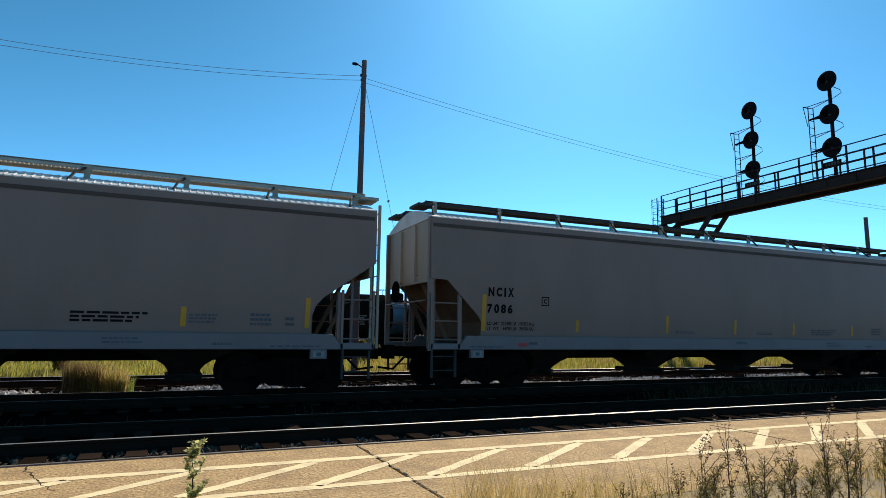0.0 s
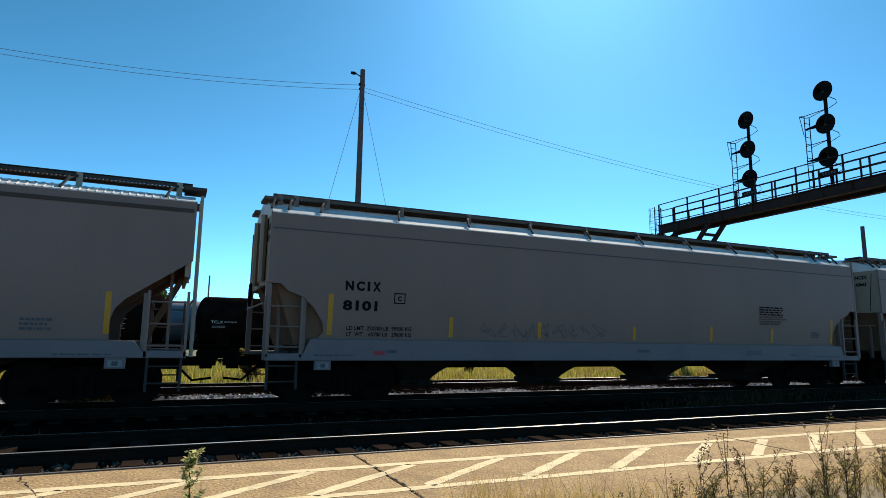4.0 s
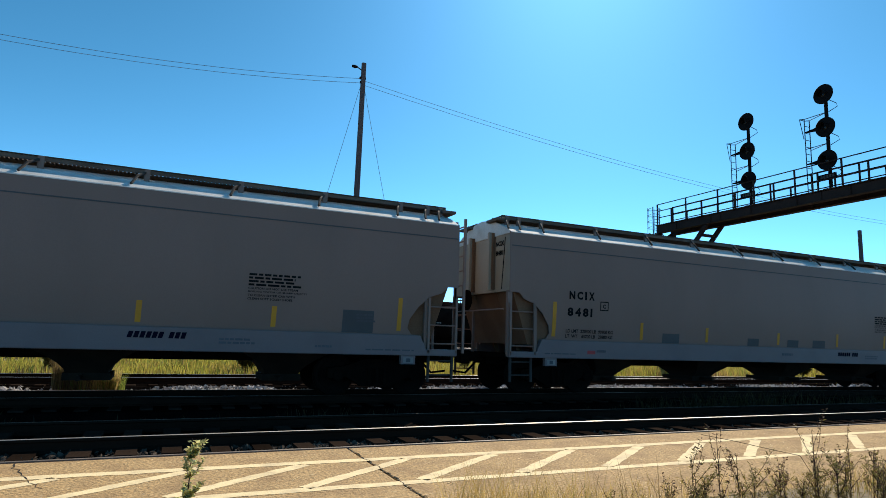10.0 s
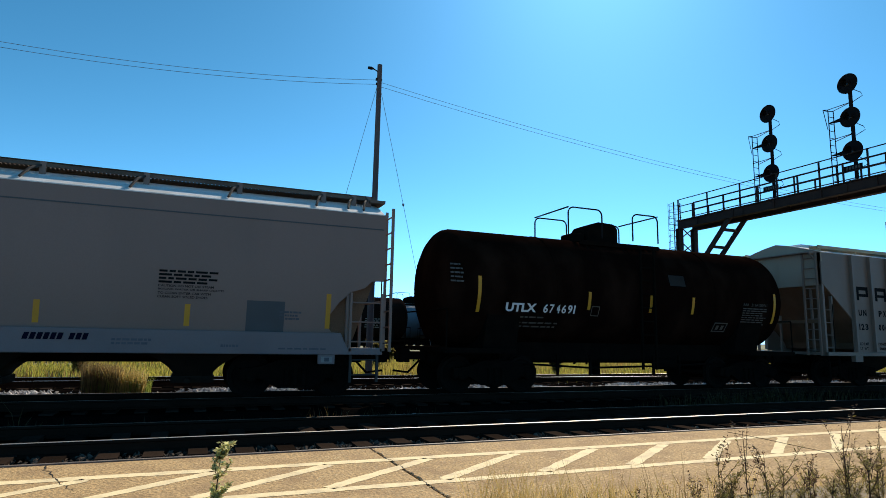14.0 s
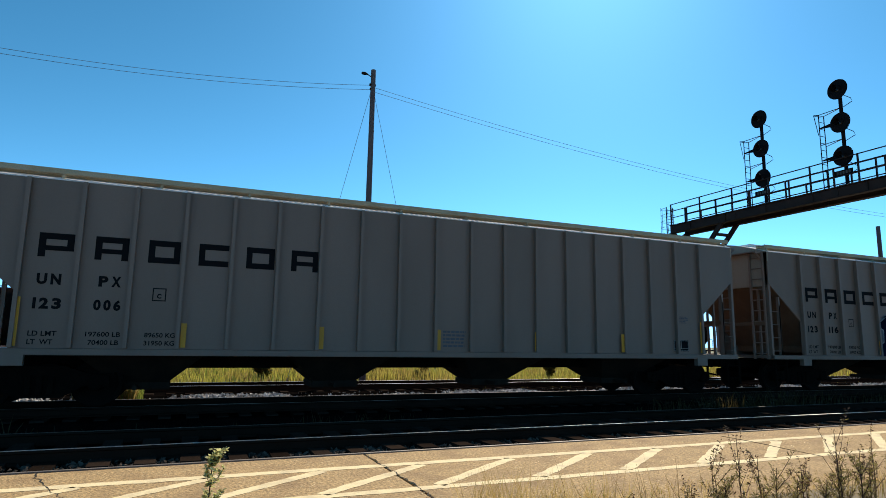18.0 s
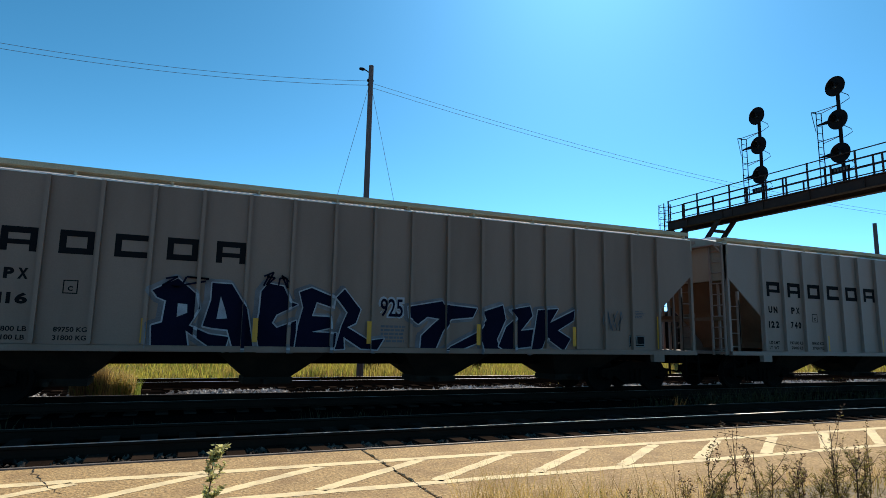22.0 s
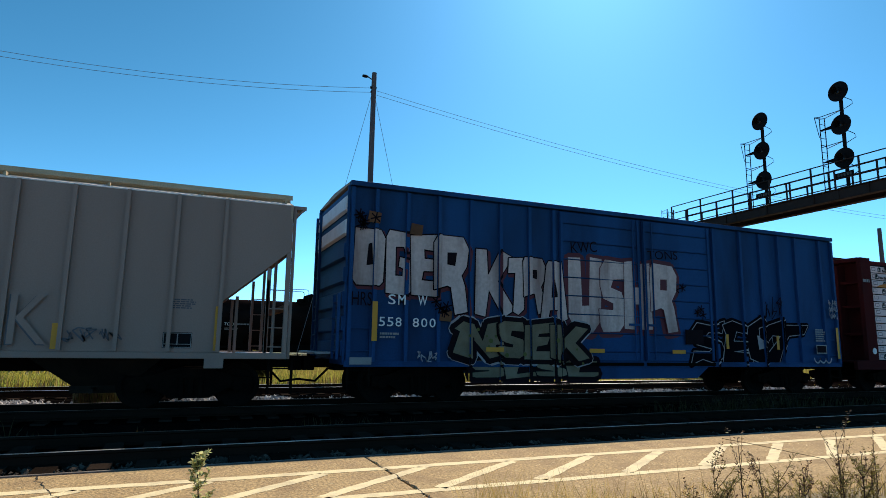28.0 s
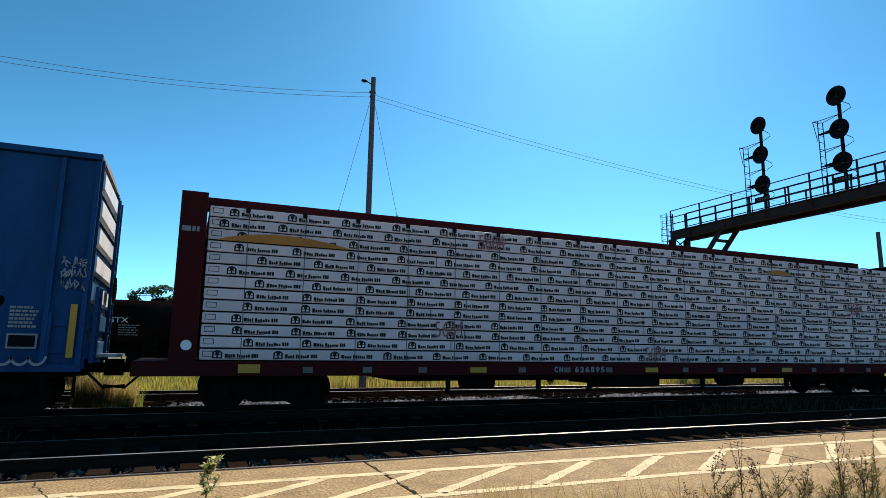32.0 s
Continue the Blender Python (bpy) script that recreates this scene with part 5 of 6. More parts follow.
smooth_hopper("grey smooth-sided covered hopper with dark running boards", 5.35, LA, "A", {
    "dark_board": True, "stripes": [(1.40, 1.42, 2.28, 0.11), (4.1, 1.42, 1.72, 0.09), (7.1, 1.42, 1.9, 0.09), (9.7, 1.42, 1.85, 0.09), (12.2, 1.42, 1.8, 0.09), (15.0, 1.42, 1.75, 0.09), (LA - 1.4, 1.42, 2.2, 0.1)],
    "print": [("NCIX", 1.50, 2.20, 2.24, 2.46), ("7086", 1.48, 2.18, 1.84, 2.06), ("LD LMT  221300 LB  100350 KG", 1.5, 2.8, 1.56, 1.64), ("LT  WT    64700 LB   29350 KG", 1.5, 2.8, 1.44, 1.52)],
    "faded": [(2, 7.4, 8.2, 1.42, 1.5), (2, 10.6, 11.4, 1.42, 1.5), (3, 13.0, 14.2, 1.42, 1.62), (3, 16.0, 16.5, 1.45, 1.7)], "plate": (3.0, 3.22, 2.05, 2.28)})
LB = 18.85


def cf_marks(number, wide, extra=(), patch=(), pen=(), shift=0.0):
    return {"stripes": [(1.33, 1.47, 2.34, 0.11), (4.18, 1.46, 1.92, 0.1), (6.6, 1.46, 1.87, 0.1), (9.6, 1.46, 1.82, 0.1), (12.4, 1.46, 1.87, 0.1), (14.9, 1.46, 1.88, 0.1), (LB - 1.2, 1.47, 2.2, 0.1)],
            "print": [("NCIX", 1.76 + shift, 2.56 + shift, 2.43, 2.64), (number, 1.72 + shift, 1.72 + wide + shift, 2.0, 2.22), ("LD LMT  220300 LB  99900 KG", 1.7, 3.2, 1.58, 1.67), ("LT  WT    65700 LB   29800 KG", 1.7, 3.2, 1.45, 1.54), (4, 14.35, 15.45, 2.26, 2.54), ("CAUTION DO NOT USE STEAM", 14.35, 15.35, 2.20, 2.245), ("BOILING WATER OR SHARP OBJECTS", 14.35, 15.55, 2.13, 2.175), ("TO CLEAN ENTER CAR WITH", 14.35, 15.3, 2.06, 2.105), ("CLEAN SOFT SOLED SHOES", 14.35, 15.25, 1.99, 2.035)] + list(extra),
            "faded": [(3, LB - 2.2, LB - 1.75, 1.62, 1.82)] + list(pen), "plate": (2.75, 3.02, 2.18, 2.42), "patch": list(patch)}


smooth_hopper("grey smooth-sided covered hopper with round end openings", 25.55, LB, "B", cf_marks("8101", 0.78, shift=-0.13))
car = smooth_hopper("grey smooth-sided covered hopper with scratched pen marks", 45.85, LB + 0.22, "B", cf_marks("40663", 0.95, patch=[(LB - 2.5, LB - 1.8, 1.4, 1.88)]))
part("paint_patch", on_side(Geo().quad_xz(1.70, 2.64, 2.37, 2.69, 0), 0.002), FADEDWHITE, car, "white backing of the black mark")
scribble(car, 3.6, 4.9, 1.45, 1.75, NEAR - 0.007, FADED, 3, 5, 0.008, on_side)
smooth_hopper("grey smooth-sided covered hopper with dark touch-up patches", 66.32, LB, "B", cf_marks(
    "8481", 0.78, patch=[(4.93, 5.55, 1.40, 1.66), (8.27, 8.75, 1.40, 1.62), (10.02, 10.53, 1.40, 1.62), (11.2, 11.8, 1.40, 1.64), (LB - 2.85, LB - 2.1, 1.34, 2.0)]))
for car, x in ((CARS[4][0], LB - 6.6), (CARS[3][0], LB - 6.6)):
    g = Geo()
    for k in range(9):
        g.add([(x + 0.105 * k + (0.08 if k > 5 else 0), NEAR - 0.037, 1.17), (x + 0.105 * k + 0.08 + (0.08 if k > 5 else 0), NEAR - 0.037, 1.17), (x + 0.105 * k + 0.11 + (0.08 if k > 5 else 0), NEAR - 0.037, 1.29), (x + 0.105 * k + 0.03 + (0.08 if k > 5 else 0), NEAR - 0.037, 1.29)], [(0, 1, 2, 3)])
    tagged(part("trade_mark", g, GRAFF_NAVY, car), kind="stuff")
scribble(CARS[2][0], 5.0, 8.6, 1.45, 1.85, NEAR - 0.007, FADED, 9, 9, 0.008, on_side)

# tank car
TL = 11.45
tank = tank_car("tank_car", "dirty brown-black tank car with a railed top platform", 86.65, TL, TANK)
g = Geo()
letters(g, "UTLX", 1.66, 2.52, 1.99, 2.2, 0, 0.04)
part("lettering", wrap_on_tank(g), WHITE, tank)
g = Geo()
spaced(g, "674691", 2.72, 3.66, 1.99, 2.2, 0, 0.02)
part("lettering", wrap_on_tank(g), WHITE, tank)
r9 = random.Random(9)
g = Geo()
bars(g, 1.6, 2.9, 1.84, 1.9, 1, 0, r9)
bars(g, 1.62, 3.3, 1.6, 1.78, 2, 0, r9, 8, 0.4)
bars(g, 9.4, 10.4, 1.85, 2.36, 8, 0, r9, 5, 0.45)
letters(g, "AAR", 9.4, 9.62, 2.4, 2.48, 0, 0.0)
letters(g, "211A100W1", 9.72, 10.35, 2.4, 2.48, 0, 0.0)
bars(g, 0.16, 0.5, 2.6, 3.1, 5, 0, r9, 3, 0.4)
frame_box(g, 8.45, 8.95, 1.64, 1.9, 0, 0.03)
g.quad_xz(8.56, 8.66, 1.7, 1.82, 0).quad_xz(8.74, 8.84, 1.7, 1.82, 0)
frame_box(g, 4.15, 4.4, 1.95, 2.2, 0, 0.02)
tagged(part("small_print", wrap_on_tank(g), DIMWHITE, tank), kind="stuff")
part("manway_plate", wrap_on_tank(Geo().box(6.7, 7.25, -1.51, -1.5, 2.85, 3.15), lift=0.02), BOARD, tank)
for x, z0, z1 in ((0.92, 1.95, 2.80), (4.06, 2.1, 2.56), (6.05, 2.1, 2.56), (7.52, 2.1, 2.56), (10.66, 1.92, 2.8)):
    g = Geo()
    for i in range(8):
        za, zb = z0 + (z1 - z0) * i / 8, z0 + (z1 - z0) * (i + 1) / 8
        g.quad_xz(x - 0.045, x + 0.045, za, zb, 0)
    part("reflector", wrap_on_tank(g), YELLOW, tank, "yellow reflector strip")

# ribbed hoppers
LP = 18.68
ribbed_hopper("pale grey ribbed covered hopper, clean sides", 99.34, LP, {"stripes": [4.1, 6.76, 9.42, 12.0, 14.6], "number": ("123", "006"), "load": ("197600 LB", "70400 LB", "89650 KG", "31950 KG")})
car = ribbed_hopper("pale grey ribbed covered hopper with navy and white graffiti", 119.48, LP, {"paint": RIBBED_WARM, "stripes": [4.88], "number": ("123", "116"), "load": ("197800 LB", "70100 LB", "89750 KG", "31800 KG")})
YG = NEAR - 0.04
RIBS = [(x - 0.035, x + 0.035, -1.679) for x in [1.33 + (LP - 2.66) * i / 18 for i in range(19)]]
NAVY_LETTERS = [(GRAFF_SLATE, 0.085, "halo", (-0.04, 0.0)), (GRAFF_PALE, 0.028, "outline", (0, 0)), (GRAFF_NAVY, 0.0, "fill", (0, 0)), (GRAFF_PALE, 0.0, "counter", (0, 0))]
graffiti(car, "RACEQ", WILD, [(4.9, 6.42, 1.08, 2.4), (5.9, 6.92, 1.08, 2.36), (6.92, 7.72, 1.08, 2.4), (7.7, 8.54, 1.08, 2.36), (8.5, 9.62, 1.08, 2.36)], RIBS, -1.574, NAVY_LETTERS, 5, 0.04)
for m, k, f in ((GRAFF_PALE, 0.0, 0.09), (GRAFF_NAVY, 0.05, 0.012)):
    letters_geo = Geo()
    letters(letters_geo, "925", 9.48 + k, 10.1 - k, 1.74 + k, 2.24 - k, -k * 0.08, f)
    part("graffiti_number", drape(letters_geo, RIBS, -1.575), m, car)
graffiti(car, "TVLK", WILD, [(10.17, 11.92, 1.08, 2.2), (11.08, 12.64, 1.08, 2.16), (12.48, 13.43, 1.08, 2.15), (13.35, 14.67, 1.08, 2.12)], RIBS, -1.574, NAVY_LETTERS, 8, 0.04)
scribble(car, 15.5, 16.1, 1.6, 2.15, YG, FADED, 12, 4, 0.012)
scribble(car, 5.1, 5.95, 2.2, 2.48, YG, GRAFF_NAVY, 13, 2, 0.018)
scribble(car, 7.0, 7.6, 2.25, 2.65, YG, GRAFF_NAVY, 14, 2, 0.018)
for x in (6.89, 9.25, 11.88, 14.55):
    reflector(car, x, 1.2, 1.68, YG - 0.07, 0.1)
car = ribbed_hopper("pale grey ribbed covered hopper with a small dark tag", 139.5, LP, {"paint": RIBBED_PALE, "stripes": [4.1, 6.76, 9.42, 12.0, 14.6], "number": ("122", "740"), "load": ("197600 LB", "70400 LB", "89650 KG", "31950 KG")})
# thin shadow-edged graffiti letters: dark strokes with a body-coloured face laid off them
for i, ch in enumerate("HORAK"):
    x = 10.35 + i * 0.88
    g = Geo()
    letters(g, ch, x, x + 0.6, 1.22, 2.1, YG - 0.012, 0.0)
    tagged(part("graffiti_shadow", g, FADED, car), kind="stuff")
    g = Geo()
    letters(g, ch, x + 0.022, x + 0.622, 1.24, 2.12, YG - 0.016, 0.0)
    tagged(part("graffiti_face", g, RIBBED_PALE, car), kind="stuff")
scribble(car, LP - 4.0, LP - 3.0, 1.25, 1.55, YG, FADED, 17, 5, 0.012)
scribble(car, LP - 6.2, LP - 5.3, 1.3, 2.0, YG, FADED, 18, 2, 0.012)


GRAFF_NAVYBLACK = material("blue_black_spray_paint", (0.005, 0.005, 0.0075), rough=0.8, var=0.3, spec=0.0)
OLIVE = material("olive_spray_paint", (0.09, 0.10, 0.02), rough=0.8, var=0.3)
RUSTORANGE = material("orange_brown_spray_paint", (0.12, 0.045, 0.015), rough=0.8, var=0.4, fine=12)


def box_car(left, L):
    c = freight_car("box_car", "blue boxcar with plug doors and large white graffiti", left, L, (1.9,))
    z0, z1 = 0.88, 4.79
    g = Geo().box(0.03, L - 0.03, -1.58, 1.58, z0, z1)
    part("body", g, BLUE, c, bevel=0.02)
    skirt = [(3.0, z0 + 0.02), (3.5, 0.55), (L - 5.9, 0.55), (L - 5.4, z0 + 0.02)]
    for s in (-1, 1):
        part("side_skirt", Geo().prism_y(skirt, min(s * 1.58, s * 1.62), max(s * 1.58, s * 1.62)), BLUE, c)
        part("roof_edge", Geo().box(0.0, L, min(s * 1.55, s * 1.70), max(s * 1.55, s * 1.70), z1, z1 + 0.11), BLUE, c, bevel=0.01)
        part("side_sill", Geo().box(0.0, L, min(s * 1.57, s * 1.66), max(s * 1.57, s * 1.66), z0 - 0.03, z0 + 0.1), BLUE, c)
    part("roof", Geo().prism_x([(-1.62, z1 + 0.1), (0, z1 + 0.18), (1.62, z1 + 0.1), (1.62, z1 + 0.06), (-1.62, z1 + 0.06)], 0, L), GALV, c, "galvanised ridged roof")
    rg = Geo()
    for i in range(14):
        x = 0.6 + (L - 1.2) * i / 13
        rg.prism_x([(-1.62, z1 + 0.1), (0, z1 + 0.21), (1.62, z1 + 0.1)], x - 0.04, x + 0.04)
    part("roof_rib", rg, GALV, c)
    rib = Geo().prism_x([(-0.09, z0 + 0.08), (0, z0 + 0.05), (0, z1), (-0.09, z1 - 0.03)], -0.04, 0.04).mesh("rib", BLUE)
    ribs_at = (0.07, 0.62, 1.36, 2.14, 2.95, 3.75, 4.55, 5.25, 10.62, 11.68, 12.48, 13.26, 14.0, 15.1, L - 0.05)
    for x in ribs_at:
        part("rib", rib, BLUE, c, at=pose(x, -1.585, 0))
        part("rib", rib, BLUE, c, at=pose(x, 1.585, 0, 0, 0, 180))
    for x0, x1 in ((5.42, 7.92), (8.06, 10.42)):
        d = part("door", Geo().box(x0, x1, -1.66, -1.585, z0 + 0.12, z1 - 0.04), BLUE, c, bevel=0.015)
        g = Geo()
        for k in range(8):
            z = z0 + 0.35 + k * 0.46
            g.prism_x([(-1.70, z), (-1.66, z - 0.022), (-1.66, z + 0.022)], x0 + 0.06, x1 - 0.06)
        for x in (x0 + 0.04, x1 - 0.04):
            g.box(x - 0.035, x + 0.035, -1.70, -1.66, z0 + 0.14, z1 - 0.06)
        part("door_rib", g, BLUE, d)
        g = Geo()
        for x in ((x1 - 0.25,) if x0 < 6 else (x0 + 0.25,)):
            g.rod((x, -1.73, z0 + 0.15), (x, -1.73, z1 - 0.1), 0.022, 6)
            g.box(x - 0.2, x + 0.2, -1.75, -1.72, 1.9, 1.96)
        part("lock_rod", g, BLUE, d)
        part("door_track", Geo().box(x0, x1, -1.72, -1.66, z0 + 0.0, z0 + 0.08), UNDER, c)
    for e, d in ((0.0, -1), (L, 1)):
        for k in range(7):
            z = 1.25 + k * 0.53
            g = Geo().prism_y([(e, z - 0.2), (e + d * 0.07, z - 0.16), (e + d * 0.07, z + 0.13), (e, z + 0.17)], -1.54, 1.54)
            # white paints in sunlight on the right end; the left end's top is weathered
            part("end_corrugation", g, BLUEWHITE if z > (3.8 if d < 0 else 2.2) else BLUE, c)
        for s in (-1, 1):
            part("corner_post", Geo().box(min(e - d * 0.02, e + d * 0.035), max(e - d * 0.02, e + d * 0.035), min(s * 1.545, s * 1.58), max(s * 1.545, s * 1.58), 0.9, 4.8), BLUE, c)
        ladder_y(c, e + d * 0.13, -1.5, -1.05, 1.0, 2.4, 4, BLUE)
        ladder_y(c, e + d * 0.1, 0.95, 1.4, 1.0, 4.6, 10, BLUE)
        part("end_board", Geo().box(min(e, e + d * 0.5), max(e, e + d * 0.5), -1.0, 1.0, 1.1, 1.15), GRATING, c)
        xs = sorted((e - d * 0.08, e - d * 0.55))
        ladder(c, xs[0], xs[1], -1.64, 0.95, 1.9, 2, BLUE)
        ladder(c, xs[0], xs[1], -1.62, 0.4, 0.9, 2, UNDER)
    part("brake_wheel", Geo().lathe_x([(L + 0.2, 0.05), (L + 0.2, 0.28), (L + 0.23, 0.28), (L + 0.23, 0.05)], 0.5, 2.5, 20), UNDER, c)
    y = -1.70
    prints(c, [("SM", 0.92, 1.32, 2.20, 2.42), ("W", 1.62, 1.84, 2.20, 2.42), ("558", 0.72, 1.24, 1.72, 1.92), ("800", 1.5, 2.05, 1.72, 1.92)], y, WHITE, 3, fat=0.005)
    prints(c, [(2, 0.75, 1.2, 1.45, 1.6), (6, 14.56, 15.02, 1.6, 2.0), (1, 0.1, 0.55, 0.92, 0.96)], y, FADEDWHITE, 4, "small_print")
    g = Geo()
    frame_box(g, 14.56, 15.02, 1.25, 1.51, y, 0.03)
    part("lube_plate", Geo().quad_xz(14.57, 15.01, 1.26, 1.50, y + 0.004), GRAFF_DARK, c)
    part("lube_stencil", g, FADEDWHITE, c)
    g = Geo()
    for x in (14.55, 14.8, 15.05):
        g.add([(x + a * math.cos(k * 0.35) * 0.15, y - 0.012, 1.12 - a * 0.17 * math.sin(k * 0.35)) for a in (1.0, 0.72) for k in range(10)], [(k, k + 1, k + 11, k + 10) for k in range(9)])
    tagged(part("sprayed_curl", g, GRAFF_PALE, c), kind="stuff")
    part("number_plate", Geo().quad_xz(0.1, 0.58, 0.9, 1.05, y - 0.004), FADEDWHITE, c)
    zones = [(x - 0.04, x + 0.04, -1.679) for x in ribs_at if x < 5.3 or x > 10.6] + [(5.42, 7.92, -1.664), (8.06, 10.42, -1.664)]
    white = [(GRAFF_MAROON, 0.045, "halo", (0.05, -0.06)), (GRAFF_DARK, 0.03, "outline", (0, 0)), (GRAFF_WHITE, 0.0, "fill", (0, 0)), (GRAFF_DARK, 0.0, "counter", (0, 0))]
    graffiti(c, "OGER", BLOCK, [(0.12, 0.84, 2.6, 3.88), (0.84, 1.5, 2.42, 3.86), (1.42, 2.2, 2.4, 3.84), (2.0, 2.9, 2.02, 3.88)], zones, -1.587, white, 3, 0.03)
    graffiti(c, "KIRA", BLOCK, [(3.08, 4.12, 2.0, 3.62), (3.9, 4.6, 2.08, 3.5), (4.38, 5.02, 2.12, 3.52), (4.85, 5.6, 1.9, 3.45)], zones, -1.587, white, 4, 0.05)
    graffiti(c, "USHR", BLOCK, [(5.62, 6.66, 1.7, 3.62), (6.58, 7.42, 1.74, 3.58), (7.36, 8.26, 1.8, 3.6), (8.2, 9.16, 1.72, 3.6)], zones, -1.587, [(GRAFF_MAROON, 0.13, "halo", (0, -0.03)), (GRAFF_MAROON, 0.02, "outline", (0, 0)), (GRAFF_WHITE, 0.0, "fill", (0, 0)), (GRAFF_MAROON, 0.0, "counter", (0, 0))], 6, 0.03)
    olive = [(GRAFF_PALE, 0.155, "halo", (0, 0)), (GRAFF_DARK, 0.135, "halo", (0, 0)), (GRAFF_DARK, 0.03, "outline", (0, 0)), (GRAFF_GREY, 0.0, "fill", (0, 0)), (GRAFF_DARK, 0.0, "counter", (0, 0))]
    graffiti(c, "SCSC", BLOCK, [(2.95, 3.9, 0.62, 1.0), (3.8, 4.8, 0.6, 1.0), (4.7, 5.6, 0.62, 1.0), (5.5, 6.5, 0.62, 1.0)], zones, -1.64, olive[1:], 9, 0.1)
    graffiti(c, "NSEK", BLOCK, [(2.5, 3.75, 1.02, 1.9), (3.62, 4.4, 1.05, 1.92), (4.32, 5.2, 1.02, 1.88), (5.05, 6.15, 1.0, 1.85)], zones, -1.587, olive, 7, 0.12, 0.03, 0.08)
    graffiti(c, "SEOT", WILD, [(9.6, 10.95, 0.93, 2.12), (10.8, 12.0, 0.93, 2.15), (11.75, 12.85, 0.93, 2.26), (12.25, 14.3, 0.93, 2.2)], zones, -1.587, [(GRAFF_NAVYBLACK, 0.10, "halo", (0, 0)), (GRAFF_PALE, 0.022, "outline", (0, 0)), (GRAFF_NAVYBLACK, 0.0, "fill", (0, 0)), (GRAFF_PALE, 0.0, "counter", (0, 0))], 12, 0.1)
    for x, z in ((0.55, 4.12), (1.55, 3.93), (2.3, 2.0)):
        g = Geo()
        g.prism_y([(x - 0.16, z - 0.12), (x + 0.13, z - 0.14), (x + 0.16, z + 0.1), (x - 0.12, z + 0.13)], y - 0.001, y + 0.02)
        part("orange_patch", g, RUSTORANGE, c, "orange-brown paint spot")
    g = Geo()
    r = random.Random(8)
    for i in range(16):
        x, z = r.choice([(0.5, 4.1), (0.25, 4.05), (0.9, 2.2), (2.2, 2.2), (3.2, 2.9), (9.6, 2.6), (9.3, 3.0), (9.9, 2.3), (5.3, 2.4), (3.6, 2.5), (1.5, 3.95)])
        x, z = x + r.uniform(-0.2, 0.2), z + r.uniform(-0.15, 0.15)
        for k in range(3):
            a = math.pi * k / 3 + 0.3
            s = 0.13
            dx, dz = math.cos(a) * s, math.sin(a) * s
            g.add([(x - dx - dz * 0.12, y - 0.003, z - dz + dx * 0.12), (x - dx + dz * 0.12, y - 0.003, z - dz - dx * 0.12), (x + dx + dz * 0.12, y - 0.003, z + dz - dx * 0.12), (x + dx - dz * 0.12, y - 0.003, z + dz + dx * 0.12)], [(0, 1, 2, 3)])
    tagged(part("sprayed_star", g, GRAFF_DARK, c), kind="stuff")
    letters_geo = Geo()
    letters(letters_geo, "KWC", 5.7, 6.5, 3.72, 4.0, y - 0.03, 0.0, 0.1)
    part("sprayed_tag", letters_geo, GRAFF_DARK, c)
    letters_geo = Geo()
    letters(letters_geo, "TONS", 8.15, 9.2, 3.72, 3.95, y - 0.03, 0.0, 0.05)
    part("sprayed_tag", letters_geo, GRAFF_DARK, c)
    part("paint_patch", Geo().quad_xz(9.35, 10.0, 1.45, 1.85, y - 0.03), GRAFF_DARK, c, "dark square of spray paint")
    spots = Geo()
    for k in range(14):
        a, b, w2 = r.uniform(2.8, 6.3), r.uniform(0.75, 1.8), r.uniform(0.025, 0.06)
        spots.add([(a + w2 * math.cos(m * 1.05), y - 0.14, b + w2 * math.sin(m * 1.05)) for m in range(6)], [tuple(range(6))])
    tagged(part("green_spot", spots, OLIVE, c), kind="stuff")
    scribble(c, 12.5, 13.2, 2.2, 2.9, y, GRAFF_DARK, 31, 3, 0.012)
    for k in range(3):
        scribble(c, 15.24, 15.66, 2.3 + k * 0.2, 2.52 + k * 0.2, y, GRAFF_PALE, 33 + k, 5, 0.009)
    scribble(c, 1.6, 2.1, 0.95, 1.2, y, GRAFF_PALE, 35, 4, 0.012)
    letters_geo = Geo()
    letters(letters_geo, "HRS", 0.1, 0.55, 2.15, 2.45, y, 0.0)
    part("sprayed_tag", letters_geo, GRAFF_DARK, c)
    for x, z0, z1, w in ((0.62, 1.4, 2.25, 0.12), (10.9, 1.35, 1.75, 0.1), (12.9, 1.35, 1.75, 0.1), (15.53, 1.1, 2.05, 0.11)):
        reflector(c, x, z0, z1, y - 0.02, w)
    for x in (3.48, 6.43, 9.1):
        reflector(c, x, 1.2, 1.3, y - 0.15 if x < 4 else y - 0.04, 0.46)
    return c


box_car(159.38, 15.72)

